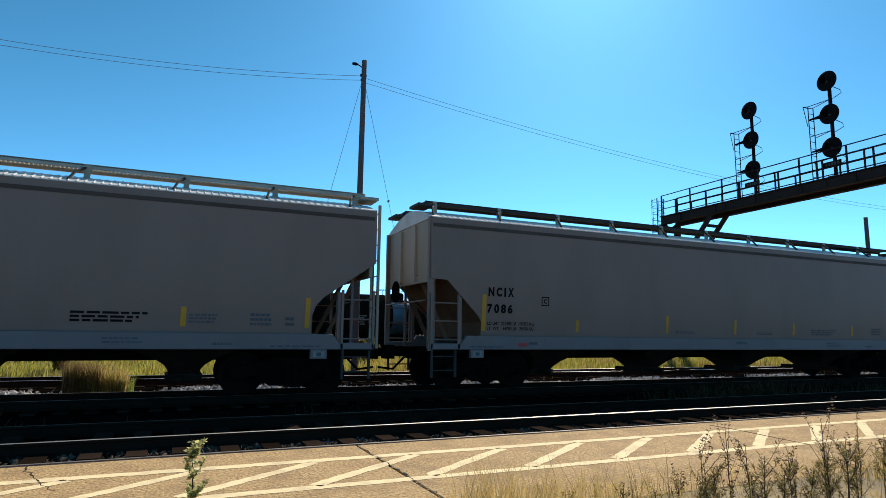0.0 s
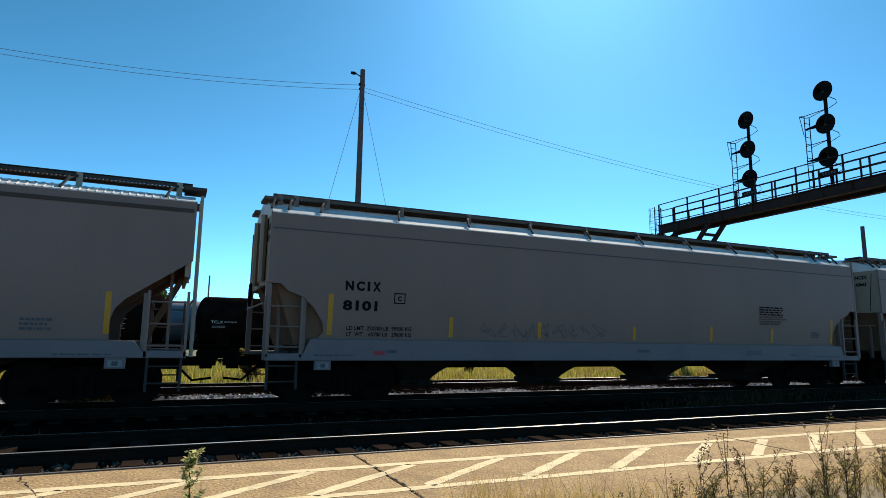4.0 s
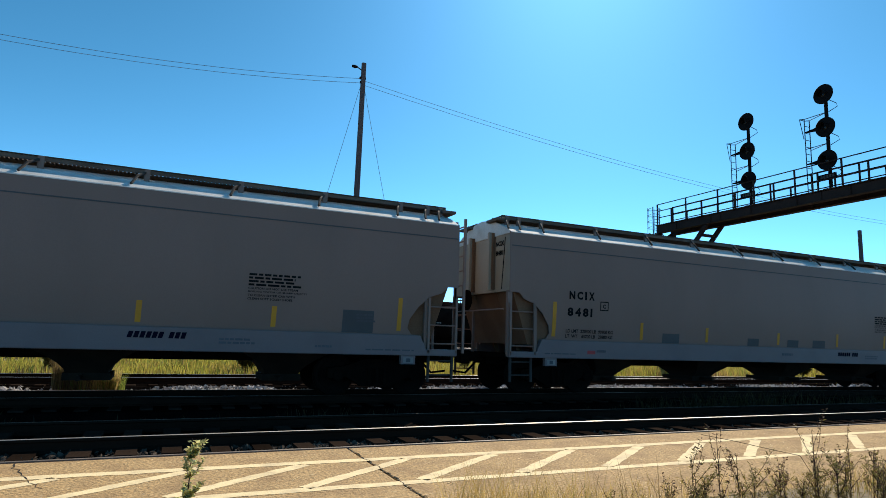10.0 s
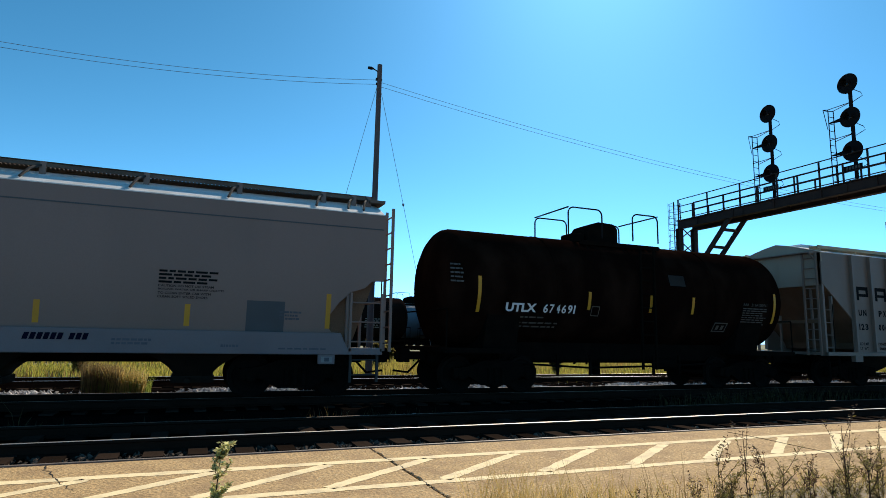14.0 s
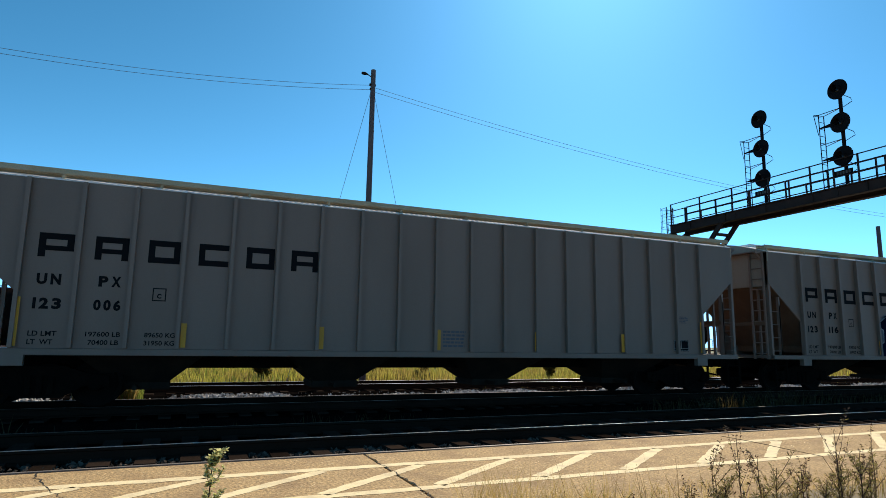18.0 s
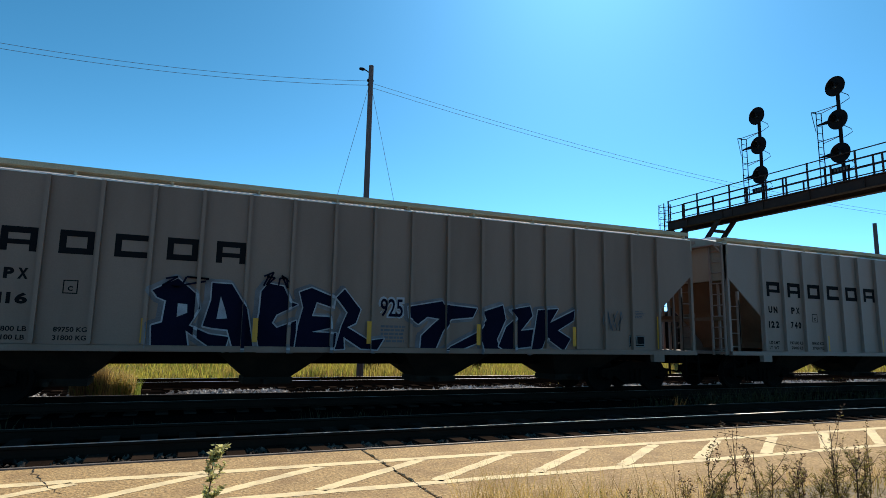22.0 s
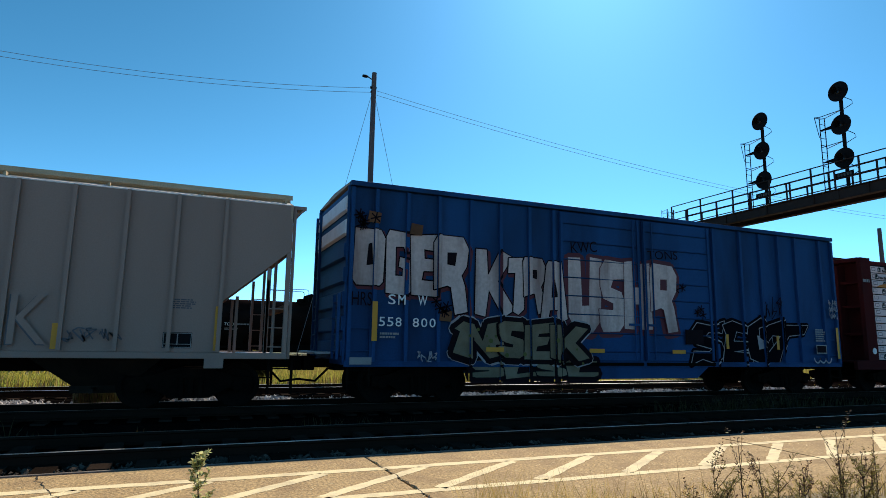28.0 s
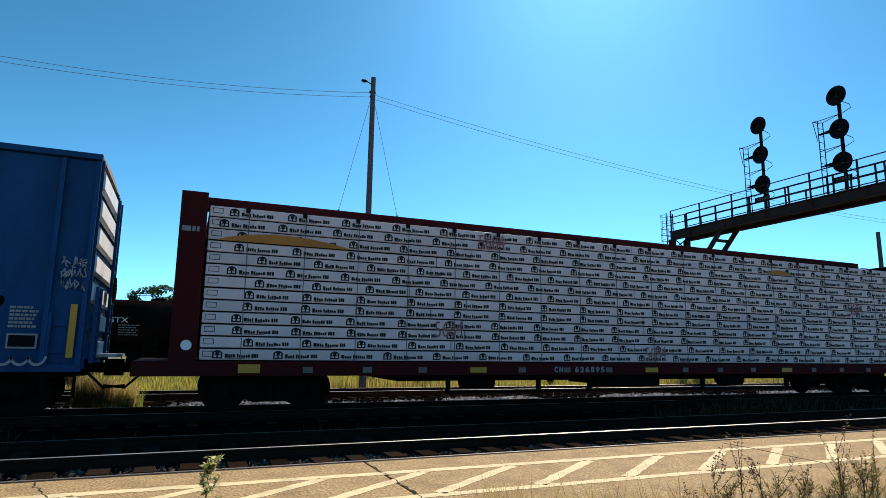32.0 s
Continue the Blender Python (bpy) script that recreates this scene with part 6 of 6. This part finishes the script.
# centre-beam flat car with its load
CB, CL = 175.9, 24.5
flat = freight_car("flat_car", "oxide-red centre-beam flat car with end bulkheads", CB, CL, (2.6,))
part("deck", Geo().box(0.0, CL, -1.5, 1.5, 0.98, 1.04), REDBROWN, flat)
for s in (-1, 1):
    part("side_sill", Geo().box(0.0, CL, min(s * 1.5, s * 1.62), max(s * 1.5, s * 1.62), 0.76, 1.05), REDBROWN, flat, bevel=0.01)
for x0, x1, d in ((0.62, 1.12, -1), (CL - 1.12, CL - 0.62, 1)):
    b = part("bulkhead", Geo().box(x0, x1, -1.6, -1.46, 1.0, 4.40).box(x0, x1, 1.46, 1.6, 1.0, 4.40).box(x1 - 0.1 if d < 0 else x0, x1 if d < 0 else x0 + 0.1, -1.5, 1.5, 1.0, 4.40).box(x0, x1, -1.5, 1.5, 4.28, 4.41), REDBROWN, flat, "oxide-red end bulkhead", bevel=0.01)
    for y in (-0.75, 0.0, 0.75):
        part("stiffener", Geo().box(x0, x1, y - 0.05, y + 0.05, 1.0, 4.2), REDBROWN, b)
    for z in (1.9, 2.8, 3.6):
        part("crossbar", Geo().box(x0 + 0.1, x1 - 0.05, -1.5, 1.5, z - 0.04, z + 0.04), REDBROWN, b)
    part("placard", Geo().lathe_y([(-1.612, 0.005), (-1.612, 0.1), (-1.604, 0.1)], (x0 + x1) / 2 + 0.05, 1.35, 16), WHITE, flat)
    bb = bars(Geo(), x0 + 0.05, x1 - 0.05, 3.55, 3.72, 1, -1.606, random.Random(2), 3)
    part("small_print", bb, FADEDWHITE, flat)
part("centre_beam", Geo().box(1.1, CL - 1.1, -0.15, 0.15, 4.36, 4.64), REDBROWN, flat)
g = Geo()
for i in range(13):
    x = 1.6 + (CL - 3.2) * i / 12
    g.box(x - 0.06, x + 0.06, -0.1, 0.1, 1.0, 4.36)
part("centre_post", g, REDBROWN, flat)
for i in range(17):
    x = 1.9 + i * 1.27
    w, nm, mt = (0.42, "reflector", YELLOW) if i % 4 == 0 else (0.2, "sill_label", SILLPAPER)
    part(nm, Geo().quad_xz(x, x + w, 0.82, 0.99 if i == 0 else 0.94, -1.626), mt, flat)
prints(flat, [("CN", 9.25, 9.5, 0.82, 0.96), ("626895", 9.85, 10.75, 0.82, 0.96)], -1.627, FADEDWHITE, 6)
g = Geo()
for x in (6.5, 8.9, 10.4, 14.2, 17.5):
    g.box(x - 0.04, x + 0.04, -1.5, -1.4, 0.35, 0.78)
g.box(6.5, 17.5, -1.48, -1.42, 0.35, 0.42).box(11.6, 12.9, -1.2, 1.2, 0.45, 0.8)
part("brake_rigging", g, UNDER, flat)
part("belly_girder", Geo().prism_y([(4.6, 0.76), (5.6, 0.58), (CL - 5.6, 0.58), (CL - 4.6, 0.76)], -0.5, 0.5), UNDER, flat)
for x in (7.4, 11.2, 15.6, 19.0):
    part("air_reservoir", Geo().lathe_x([(x - 0.45, 0.03), (x - 0.42, 0.16), (x + 0.42, 0.16), (x + 0.45, 0.03)], -1.1, 0.6, 14), UNDER, flat)
PENRED = material("faded_red_pen", (0.35, 0.12, 0.12), rough=0.8, var=0.4)
load = thing("lumber_load", "white-wrapped lumber packs strapped along a flat car", "lumber load", pose(CB, YC, RAILZ))
CARS.append((load, CB))
rl = random.Random(77)
ROWS_N = 13
zb, zt = 1.045, 4.15
rh = (zt - zb) / ROWS_N
for s in (-1, 1):
    for i in range(ROWS_N):
        z0 = zb + rh * i
        ends = [1.16, 1.16 + rl.uniform(4.2, 6.5), 12.2 + rl.uniform(-1.0, 1.0), 17.5 + rl.uniform(-1, 1), CL - 1.16]
        y0, y1 = sorted((s * 0.2, s * (1.57 + rl.uniform(-0.02, 0.015))))
        for a, b in zip(ends, ends[1:]):
            p = part("pack", Geo().box(a + 0.008, b - 0.008, y0, y1, z0 + 0.03, z0 + rh), WRAP, load, "white paper-wrapped lumber pack", bevel=0.012)
        # spacers near-black: shade in the gaps between rows, put into colour
        part("spacer", Geo().box(1.2, CL - 1.2, y0 + 0.06, y1 - 0.04, z0, z0 + 0.03), UNDER, load)
        if s < 0:
            g, hs = Geo(), Geo()
            x = 1.3 + rl.uniform(0, 0.9)
            yy = y0 - 0.004
            while x < CL - 2.15:
                c0 = z0 + 0.06
                g.add([(x, yy, c0 - 0.005), (x + 0.19, yy, c0 - 0.005), (x + 0.19, yy, c0 + 0.11), (x + 0.15, yy, c0 + 0.145), (x + 0.095, yy, c0 + 0.16), (x + 0.04, yy, c0 + 0.145), (x, yy, c0 + 0.11)], [tuple(range(7))])
                hs.quad_xz(x + 0.03, x + 0.08, c0 + 0.02, c0 + 0.06, yy - 0.002).quad_xz(x + 0.11, x + 0.16, c0 + 0.02, c0 + 0.06, yy - 0.002)
                hs.quad_xz(x + 0.035, x + 0.06, c0 + 0.075, c0 + 0.11, yy - 0.002).quad_xz(x + 0.13, x + 0.155, c0 + 0.075, c0 + 0.11, yy - 0.002)
                k = x + 0.235
                for count in (4, 6, 3):
                    for j in range(count):
                        w2 = rl.uniform(0.032, 0.046) * (1.5 if j == 0 and count == 4 else 1.0)
                        g.quad_xz(k, k + w2, c0 + 0.012, c0 + (0.088 if j == 0 or count == 3 else rl.choice((0.06, 0.064, 0.08))), yy)
                        k += w2 + 0.007
                    k += 0.026
                g.quad_xz(x + 0.235, x + 0.62, c0 - 0.004, c0 + 0.004, yy)
                x += 1.165
            tagged(part("print", g, PRINT, load), kind="stuff")
            tagged(part("print_inset", hs, WRAP, load), kind="stuff")
            g = Geo()
            frame_box(g, 1.22, 1.42, z0 + 0.09, z0 + 0.2, yy - 0.003, 0.012)
            part("label", g, PRINT, load)
g = Geo()
for i in range(18):
    x = 1.93 + i * 1.165
    g.box(x - 0.008, x + 0.008, -1.592, -1.586, 1.05, 4.16)
tagged(part("strap", g, FADED, load), kind="stuff")
g = Geo()
for i in range(18):
    x = 1.9 + i * 1.165
    g.prism_y([(x - 0.05, 4.16), (x + 0.05, 4.16), (x + 0.04, 4.05), (x - 0.04, 4.05)], -1.61, -1.59)
    g.tube([(x, -1.55, 4.17), (x - 0.25, -0.15, 4.5)], 0.012, 4)
tagged(part("tie_down", g, IRON, load), kind="stuff")
for xc, wd, z in ((2.72, 2.8, 3.45), (17.4, 1.1, 3.72)):
    g = Geo()
    n = 14
    top = [(xc - wd / 2 + wd * k / n, z + (0.09 + 0.05 * wd) * math.sin(math.pi * k / n) ** 0.8 * (1 - 0.3 * k / n)) for k in range(n + 1)]
    g.prism_y([(xc + wd / 2, z - 0.0), (xc - wd / 2, z - 0.0)] + top[1:-1], -1.602, -1.594)
    part("torn_wrap", g, TORN, load, "torn wrap baring amber timber")
g = Geo()
for x, z in ((7.2, 3.72), (6.1, 1.62), (12.1, 1.12), (20.4, 2.6)):
    letters(g, "5684", x, x + 0.7, z, z + 0.36, -1.6, 0.0, 0.05)
tagged(part("pen_number", g, PENRED, load), kind="stuff")

# ---- parked cars on the far yard track ----
for x in (-27.6, -13.1, 1.46, 15.9, 30.4):
    c = tank_car("tank_car", "parked sooty black tank car on a far yard track", x, 13.0, PARKED, False, TRACKS["far"], "parked tank cars")
    g = Geo()
    bars(g, 1.62, 2.4, 2.4, 2.55, 1, 0, random.Random(3), 4)
    bars(g, 0.9, 1.8, 2.1, 2.25, 2, 0, random.Random(5), 4)
    bars(g, 9.6, 10.8, 1.9, 2.6, 5, 0, random.Random(4), 4, 0.4)
    tagged(part("small_print", wrap_on_tank(g), FADEDWHITE, c), kind="stuff")
    if x == 1.46:
        g = Geo()
        letters(g, "TCLX", 0.85, 1.55, 2.38, 2.56, 0, 0.0)
        part("lettering", wrap_on_tank(g), WHITE, c)
    if x == -13.1:
        part("disc", Geo().lathe_y([(-1.515, 0.01), (-1.515, 0.36), (-1.49, 0.36)], 6.35, 2.45, 20), YELLOWDISC, c, "round yellow disc")
        g = Geo()
        letters(g, "CGTX", 8.6, 10.1, 2.68, 2.98, 0, 0.0)
        part("lettering", wrap_on_tank(g), WHITE, c)
for x in (-9.0, 9.5):
    c = tank_car("tank_car", "pale grey tank car parked beyond the black ones", x, 14.5, PALECAR, False, 47.5, "parked tank cars")

# ---- wooden poles and wires ----
def pole(x, y, h, r, label, arm=True):
    p = thing("utility_pole", label, "utility pole", pose(x, y, -0.2))
    part("shaft", Geo().tube([(0, 0, 0), (0, 0, h * 0.5), (0.02, 0, h)], r, 12, r * 0.72), POLEWOOD, p, smooth=True)
    if arm:
        part("lamp_arm", Geo().tube([(0, 0, h - 0.32), (-0.16, 0, h - 0.24), (-0.26, 0, h - 0.2)], 0.022, 6), IRON, p)
        part("lamp_head", Geo().lathe_x([(-0.46, 0.02), (-0.45, 0.05), (-0.32, 0.065), (-0.22, 0.03)], 0, h - 0.2, 12), IRON, p)
        part("insulator", Geo().lathe_x([(-0.12, 0.03), (-0.12, 0.06), (0.12, 0.06), (0.12, 0.03)], 0, h - 0.62, 8).lathe_x([(-0.1, 0.03), (-0.1, 0.05), (0.1, 0.05), (0.1, 0.03)], 0, h - 0.8, 8), IRON, p)
    return p


PY = 21.9
PX = 0.282 * PY
PTOP = EYE + 0.4847 * PY
pole(PX, PY, PTOP + 0.2, 0.135, "tall weathered wooden pole with a small lamp arm")
pole(1.676 * 24.0, 24.0, EYE + 0.3238 * 24.0 + 0.2, 0.16, "short dark wooden pole stub along the line", arm=False)
pole(-20, PY, PTOP + 0.2, 0.135, "tall weathered wooden pole along the line")
pole(67, PY, PTOP + 0.2, 0.135, "tall weathered wooden pole along the line")
pole(3.0, 60.0, 7.6, 0.09, "thin dark pole far behind the yard", arm=False)
KY = PY / 20.0
wires = thing("overhead_wire", "pair of thin sagging overhead wires between wooden poles", "wire")
for dz in (0.0, -0.18):
    def hang(x0, x1, z0, zv, xv):
        a = (z0 - zv) / (x0 - xv) ** 2
        return [(x0 + (x1 - x0) * i / 30, PY, EYE + zv + a * (x0 + (x1 - x0) * i / 30 - xv) ** 2 + dz) for i in range(31)]
    part("wire", Geo().tube(hang(PX, 67.0, 9.05 * KY, 7.22 * KY, 33.5 * KY), 0.008, 4), WIRE, wires)
    part("wire", Geo().tube(hang(PX, -20.0, 9.12 * KY, 8.17 * KY, -5.6 * KY), 0.008, 4), WIRE, wires)
guys = Geo()
for s in (-1, 1):
    guys.rod((PX, PY, EYE + 0.455 * PY), (PX + s * 2.75, PY, -0.2), 0.008, 4)
    k = 0.42
    guys.lathe_x([(PX + s * 2.75 * k - 0.03, 0.02), (PX + s * 2.75 * k - 0.03, 0.05), (PX + s * 2.75 * k + 0.03, 0.05), (PX + s * 2.75 * k + 0.03, 0.02)], PY, (EYE + 0.455 * PY) * (1 - k) - 0.2 * k, 8)
part("guy_wire", guys, WIRE, wires)

# ---- signal bridge ----
GX = 24.0
GZ = EYE + 5.94
bridge = thing("signal_bridge", "dark steel signal bridge with a railed walkway over the tracks", "signal bridge", pose(GX, 0, 0))
YA, YB = 4.4, 24.4
for s in (-0.5, 0.5):
    g = Geo().box(s - 0.03, s + 0.03, YA, YB, GZ, GZ + 0.39).box(s - 0.14, s + 0.14, YA, YB, GZ - 0.03, GZ).box(s - 0.14, s + 0.14, YA, YB, GZ + 0.39, GZ + 0.42)
    y = YA + 1.0
    while y < YB:
        g.box(s - 0.1, s + 0.1, y - 0.015, y + 0.015, GZ, GZ + 0.39)
        y += 2.2
    part("girder", g, GANTRY, bridge, bevel=0.006)
g = Geo()
y = YA
while y < YB:
    g.box(-0.55, 0.55, y, y + 0.06, GZ + 0.42, GZ + 0.45)
    y += 0.12
part("walkway_grating", g, GRATING, bridge)
for y in (15.6, 20.5, 10.5):
    part("splice_plate", Geo().box(-0.56, -0.535, y - 0.25, y + 0.25, GZ + 0.03, GZ + 0.37), GANTRY, bridge)
for s in (-0.55, 0.55):
    g = Geo()
    for k in (0.38, 0.74, 1.1):
        g.rod((s, YA, GZ + 0.43 + k), (s, YB - 0.1, GZ + 0.43 + k), 0.024, 6)
    part("handrail", g, GANTRY, bridge)
    y = YB - 0.12
    i = 0
    while y > YA:
        part("handrail_post", Geo().box(s - 0.028, s + 0.028, y - 0.028, y + 0.028, GZ + 0.41, GZ + (1.55 if i % 2 == 0 else 1.19)), GANTRY, bridge)
        y -= 0.98
        i += 1
for y in (YB - 0.1, YA + 0.25):
    for s in (-0.5, 0.5):
        part("leg", Geo().box(s - 0.12, s + 0.12, y - 0.14, y - 0.11, -0.2, GZ).box(s - 0.12, s + 0.12, y + 0.11, y + 0.14, -0.2, GZ).box(s - 0.015, s + 0.015, y - 0.11, y + 0.11, -0.2, GZ), GANTRY, bridge)
    z = 0.4
    while z < GZ - 0.5:
        part("lacing_bar", Geo().rod((-0.5, y, z), (0.5, y, z + 0.7), 0.03, 5), GANTRY, bridge)
        part("lacing_bar", Geo().rod((0.5, y - 0.04, z), (-0.5, y - 0.04, z + 0.7), 0.03, 5), GANTRY, bridge)
        z += 0.8
    d = -1 if y > 10 else 1
    for s in (-0.5, 0.5):
        g = Geo().add([(s + a, y + d * (b * 3.2 + c), GZ - 3.4 + b * 3.4) for b in (0, 1) for a in (-0.06, 0.06) for c in (-0.12, 0.16)], [(0, 1, 3, 2), (4, 6, 7, 5), (0, 4, 5, 1), (2, 3, 7, 6), (0, 2, 6, 4), (1, 5, 7, 3)])
        part("knee_brace", g, GANTRY, bridge)
    for k in (0.2, 0.42, 0.64, 0.86):
        part("brace_tie", Geo().box(-0.5, 0.5, y + d * k * 3.2 - 0.08, y + d * k * 3.2 + 0.08, GZ - 3.4 + k * 3.4 - 0.06, GZ - 3.4 + k * 3.4 + 0.06), GANTRY, bridge)
g = Geo()
for s in (-0.22, 0.22):
    g.box(s - 0.02 - 0.3, s + 0.02 - 0.3, YB + 0.22, YB + 0.26, 0.5, GZ + 1.5)
z = 0.7
while z < GZ + 1.4:
    g.rod((-0.52, YB + 0.24, z), (-0.08, YB + 0.24, z), 0.014, 4)
    z += 0.3
z = 3.0
while z < GZ + 1.5:
    g.tube([(-0.3 + 0.34 * math.cos(math.pi * k / 8), YB + 0.24 + 0.55 * math.sin(math.pi * k / 8), z) for k in range(9)], 0.014, 4)
    z += 0.34
for k in (2, 4, 6):
    g.rod((-0.3 + 0.34 * math.cos(math.pi * k / 8), YB + 0.24 + 0.55 * math.sin(math.pi * k / 8), 3.0), (-0.3 + 0.34 * math.cos(math.pi * k / 8), YB + 0.24 + 0.55 * math.sin(math.pi * k / 8), GZ + 1.5), 0.014, 4)
part("caged_ladder", g, GANTRY, bridge)


def signal(y, label):
    t = thing("railway_signal", label, "railway signal", pose(GX - 0.35, y, 0), group="signals on the signal bridge")
    zs = [EYE + z for z in (7.6, 8.98, 10.38)]
    part("mast", Geo().tube([(0.1, 0, GZ + 0.43), (0.1, 0, zs[2] + 0.1)], 0.07, 10), IRON, t)
    part("base_plate", Geo().box(-0.12, 0.3, -0.2, 0.2, GZ + 0.43, GZ + 0.49), IRON, t)
    for z in zs:
        h = part("signal_head", Geo().lathe_x([(-0.06, 0.02), (-0.06, 0.39), (-0.045, 0.41), (-0.03, 0.41), (-0.03, 0.3), (0.08, 0.2), (0.25, 0.16), (0.28, 0.02)], 0, z, 28), IRON, t, "round black signal disc", smooth=True)
        part("hood", Geo().add([(-0.06 - 0.26 * b, 0.15 * math.cos(a), z + 0.15 * math.sin(a)) for b in (0, 1) for a in [math.pi * (-0.15 + 1.3 * k / 12) for k in range(13)]], [(k, k + 1, 14 + k, 13 + k) for k in range(12)]), IRON, h)
        part("lens", Geo().lathe_x([(-0.085, 0.01), (-0.08, 0.07), (-0.062, 0.105), (-0.06, 0.02)], 0, z, 16), LENS, h)
        part("cable", Geo().tube([(0.15, -0.05, z - 0.2), (0.2, -0.35, z - 0.45), (0.2, -0.4, z - 0.6), (0.12, -0.08, z - 0.75)], 0.014, 5), IRON, t)
    for z in zs[:2]:
        part("step_bracket", Geo().prism_x([(0.3, z - 0.06), (0.86, z + 0.01), (0.86, z + 0.04), (0.3, z + 0.1)], -0.04, 0.04), IRON, t)
    g = Geo()
    yl = 0.78
    for dx in (-0.16, 0.16):
        g.rod((dx, yl, GZ + 0.42), (dx, yl, zs[2] - 0.85), 0.02, 5)
    z = GZ + 0.6
    while z < zs[2] - 0.9:
        g.rod((-0.16, yl, z), (0.16, yl, z), 0.014, 4)
        z += 0.3
    part("ladder", g, IRON, t)
    g = Geo()
    for z in (zs[2] - 0.85, zs[1] - 0.75):
        g.tube([(0.1, 0, z + 0.1), (0.16, yl, z)], 0.016, 4).tube([(0.1, 0, z + 0.1), (-0.16, yl, z)], 0.016, 4)
    g.tube([(-0.16, yl, zs[2] - 0.85), (-0.16, yl + 0.2, zs[2] - 0.8), (0.16, yl + 0.2, zs[2] - 0.8), (0.16, yl, zs[2] - 0.85)], 0.018, 4)
    g.tube([(-0.16, yl + 0.2, zs[2] - 0.8), (-0.16, yl + 0.05, zs[2] - 1.7)], 0.016, 4)
    part("ladder_bracket", g, IRON, t)
    p = part("number_board", Geo().box(-0.12, -0.1, -0.38, 0.38, GZ + 0.85, GZ + 1.07), IRON, t)
    for k in range(5):
        part("number_bar", Geo().box(-0.124, -0.121, -0.3 + k * 0.12, -0.22 + k * 0.12, GZ + 0.9, GZ + 1.02), DIMWHITE, p)


signal(18.78, "three-lamp black railway signal with a ladder on the bridge")
signal(15.13, "three-lamp black railway signal with a ladder on the bridge")
signal(11.3, "three-lamp black railway signal with a ladder on the bridge")


# ---- the train rolls ----
def motions():
    for c, left in CARS:
        walk(c, [(t, pose(left - WAY[t], YC, RAILZ)) for t in range(33)])
    times = [i / 10 for i in range(321)]
    turns = [math.degrees(-gone(t) / 0.44) for t in times]
    for w, k in WHEELSETS:
        walk(w, [(t, pose(k, 0, 0.46, 0, a, 0)) for t, a in zip(times, turns)])
    # seconds and degrees by which the wind bends the weed
    walk(SWAYING, [(t, pose(0.20, 4.4, -0.03, 0, a, 0)) for t, a in [
        (0, -3.3), (0.5, -1), (1, 0.8), (1.5, 2.1), (2, 1.7), (2.5, 4.4), (4.5, -4.2), (5, -1.4), (5.5, 0.4), (6, 0.9), (6.5, -0.5), (7, 0.3), (7.5, -0.9),
        (8, -2), (8.5, 1.6), (9, -1.4), (9.5, 0.3), (10, 1.7), (10.5, -1.6), (11, -0.2), (11.5, -1.1), (12, 0.2), (12.5, 1), (13, 2.2), (13.5, 3.2), (14,
        3.4), (14.5, 5.6), (16.5, 2.1), (17, 1.4), (17.5, 6.9), (18, 3.2), (18.5, 3.9), (19, 4.1), (19.5, 1.9), (20, 7.1), (20.5, 2.8), (21, 8), (21.5, 4),
        (22, 5.3), (22.5, 3.7), (23, 3.5), (23.5, 5), (24, 3.5), (24.5, 2.3), (25, 4.1), (25.5, 1.3), (28, -5.7), (28.6, -5), (31, -6.6), (32, 0.8)]])


motions()
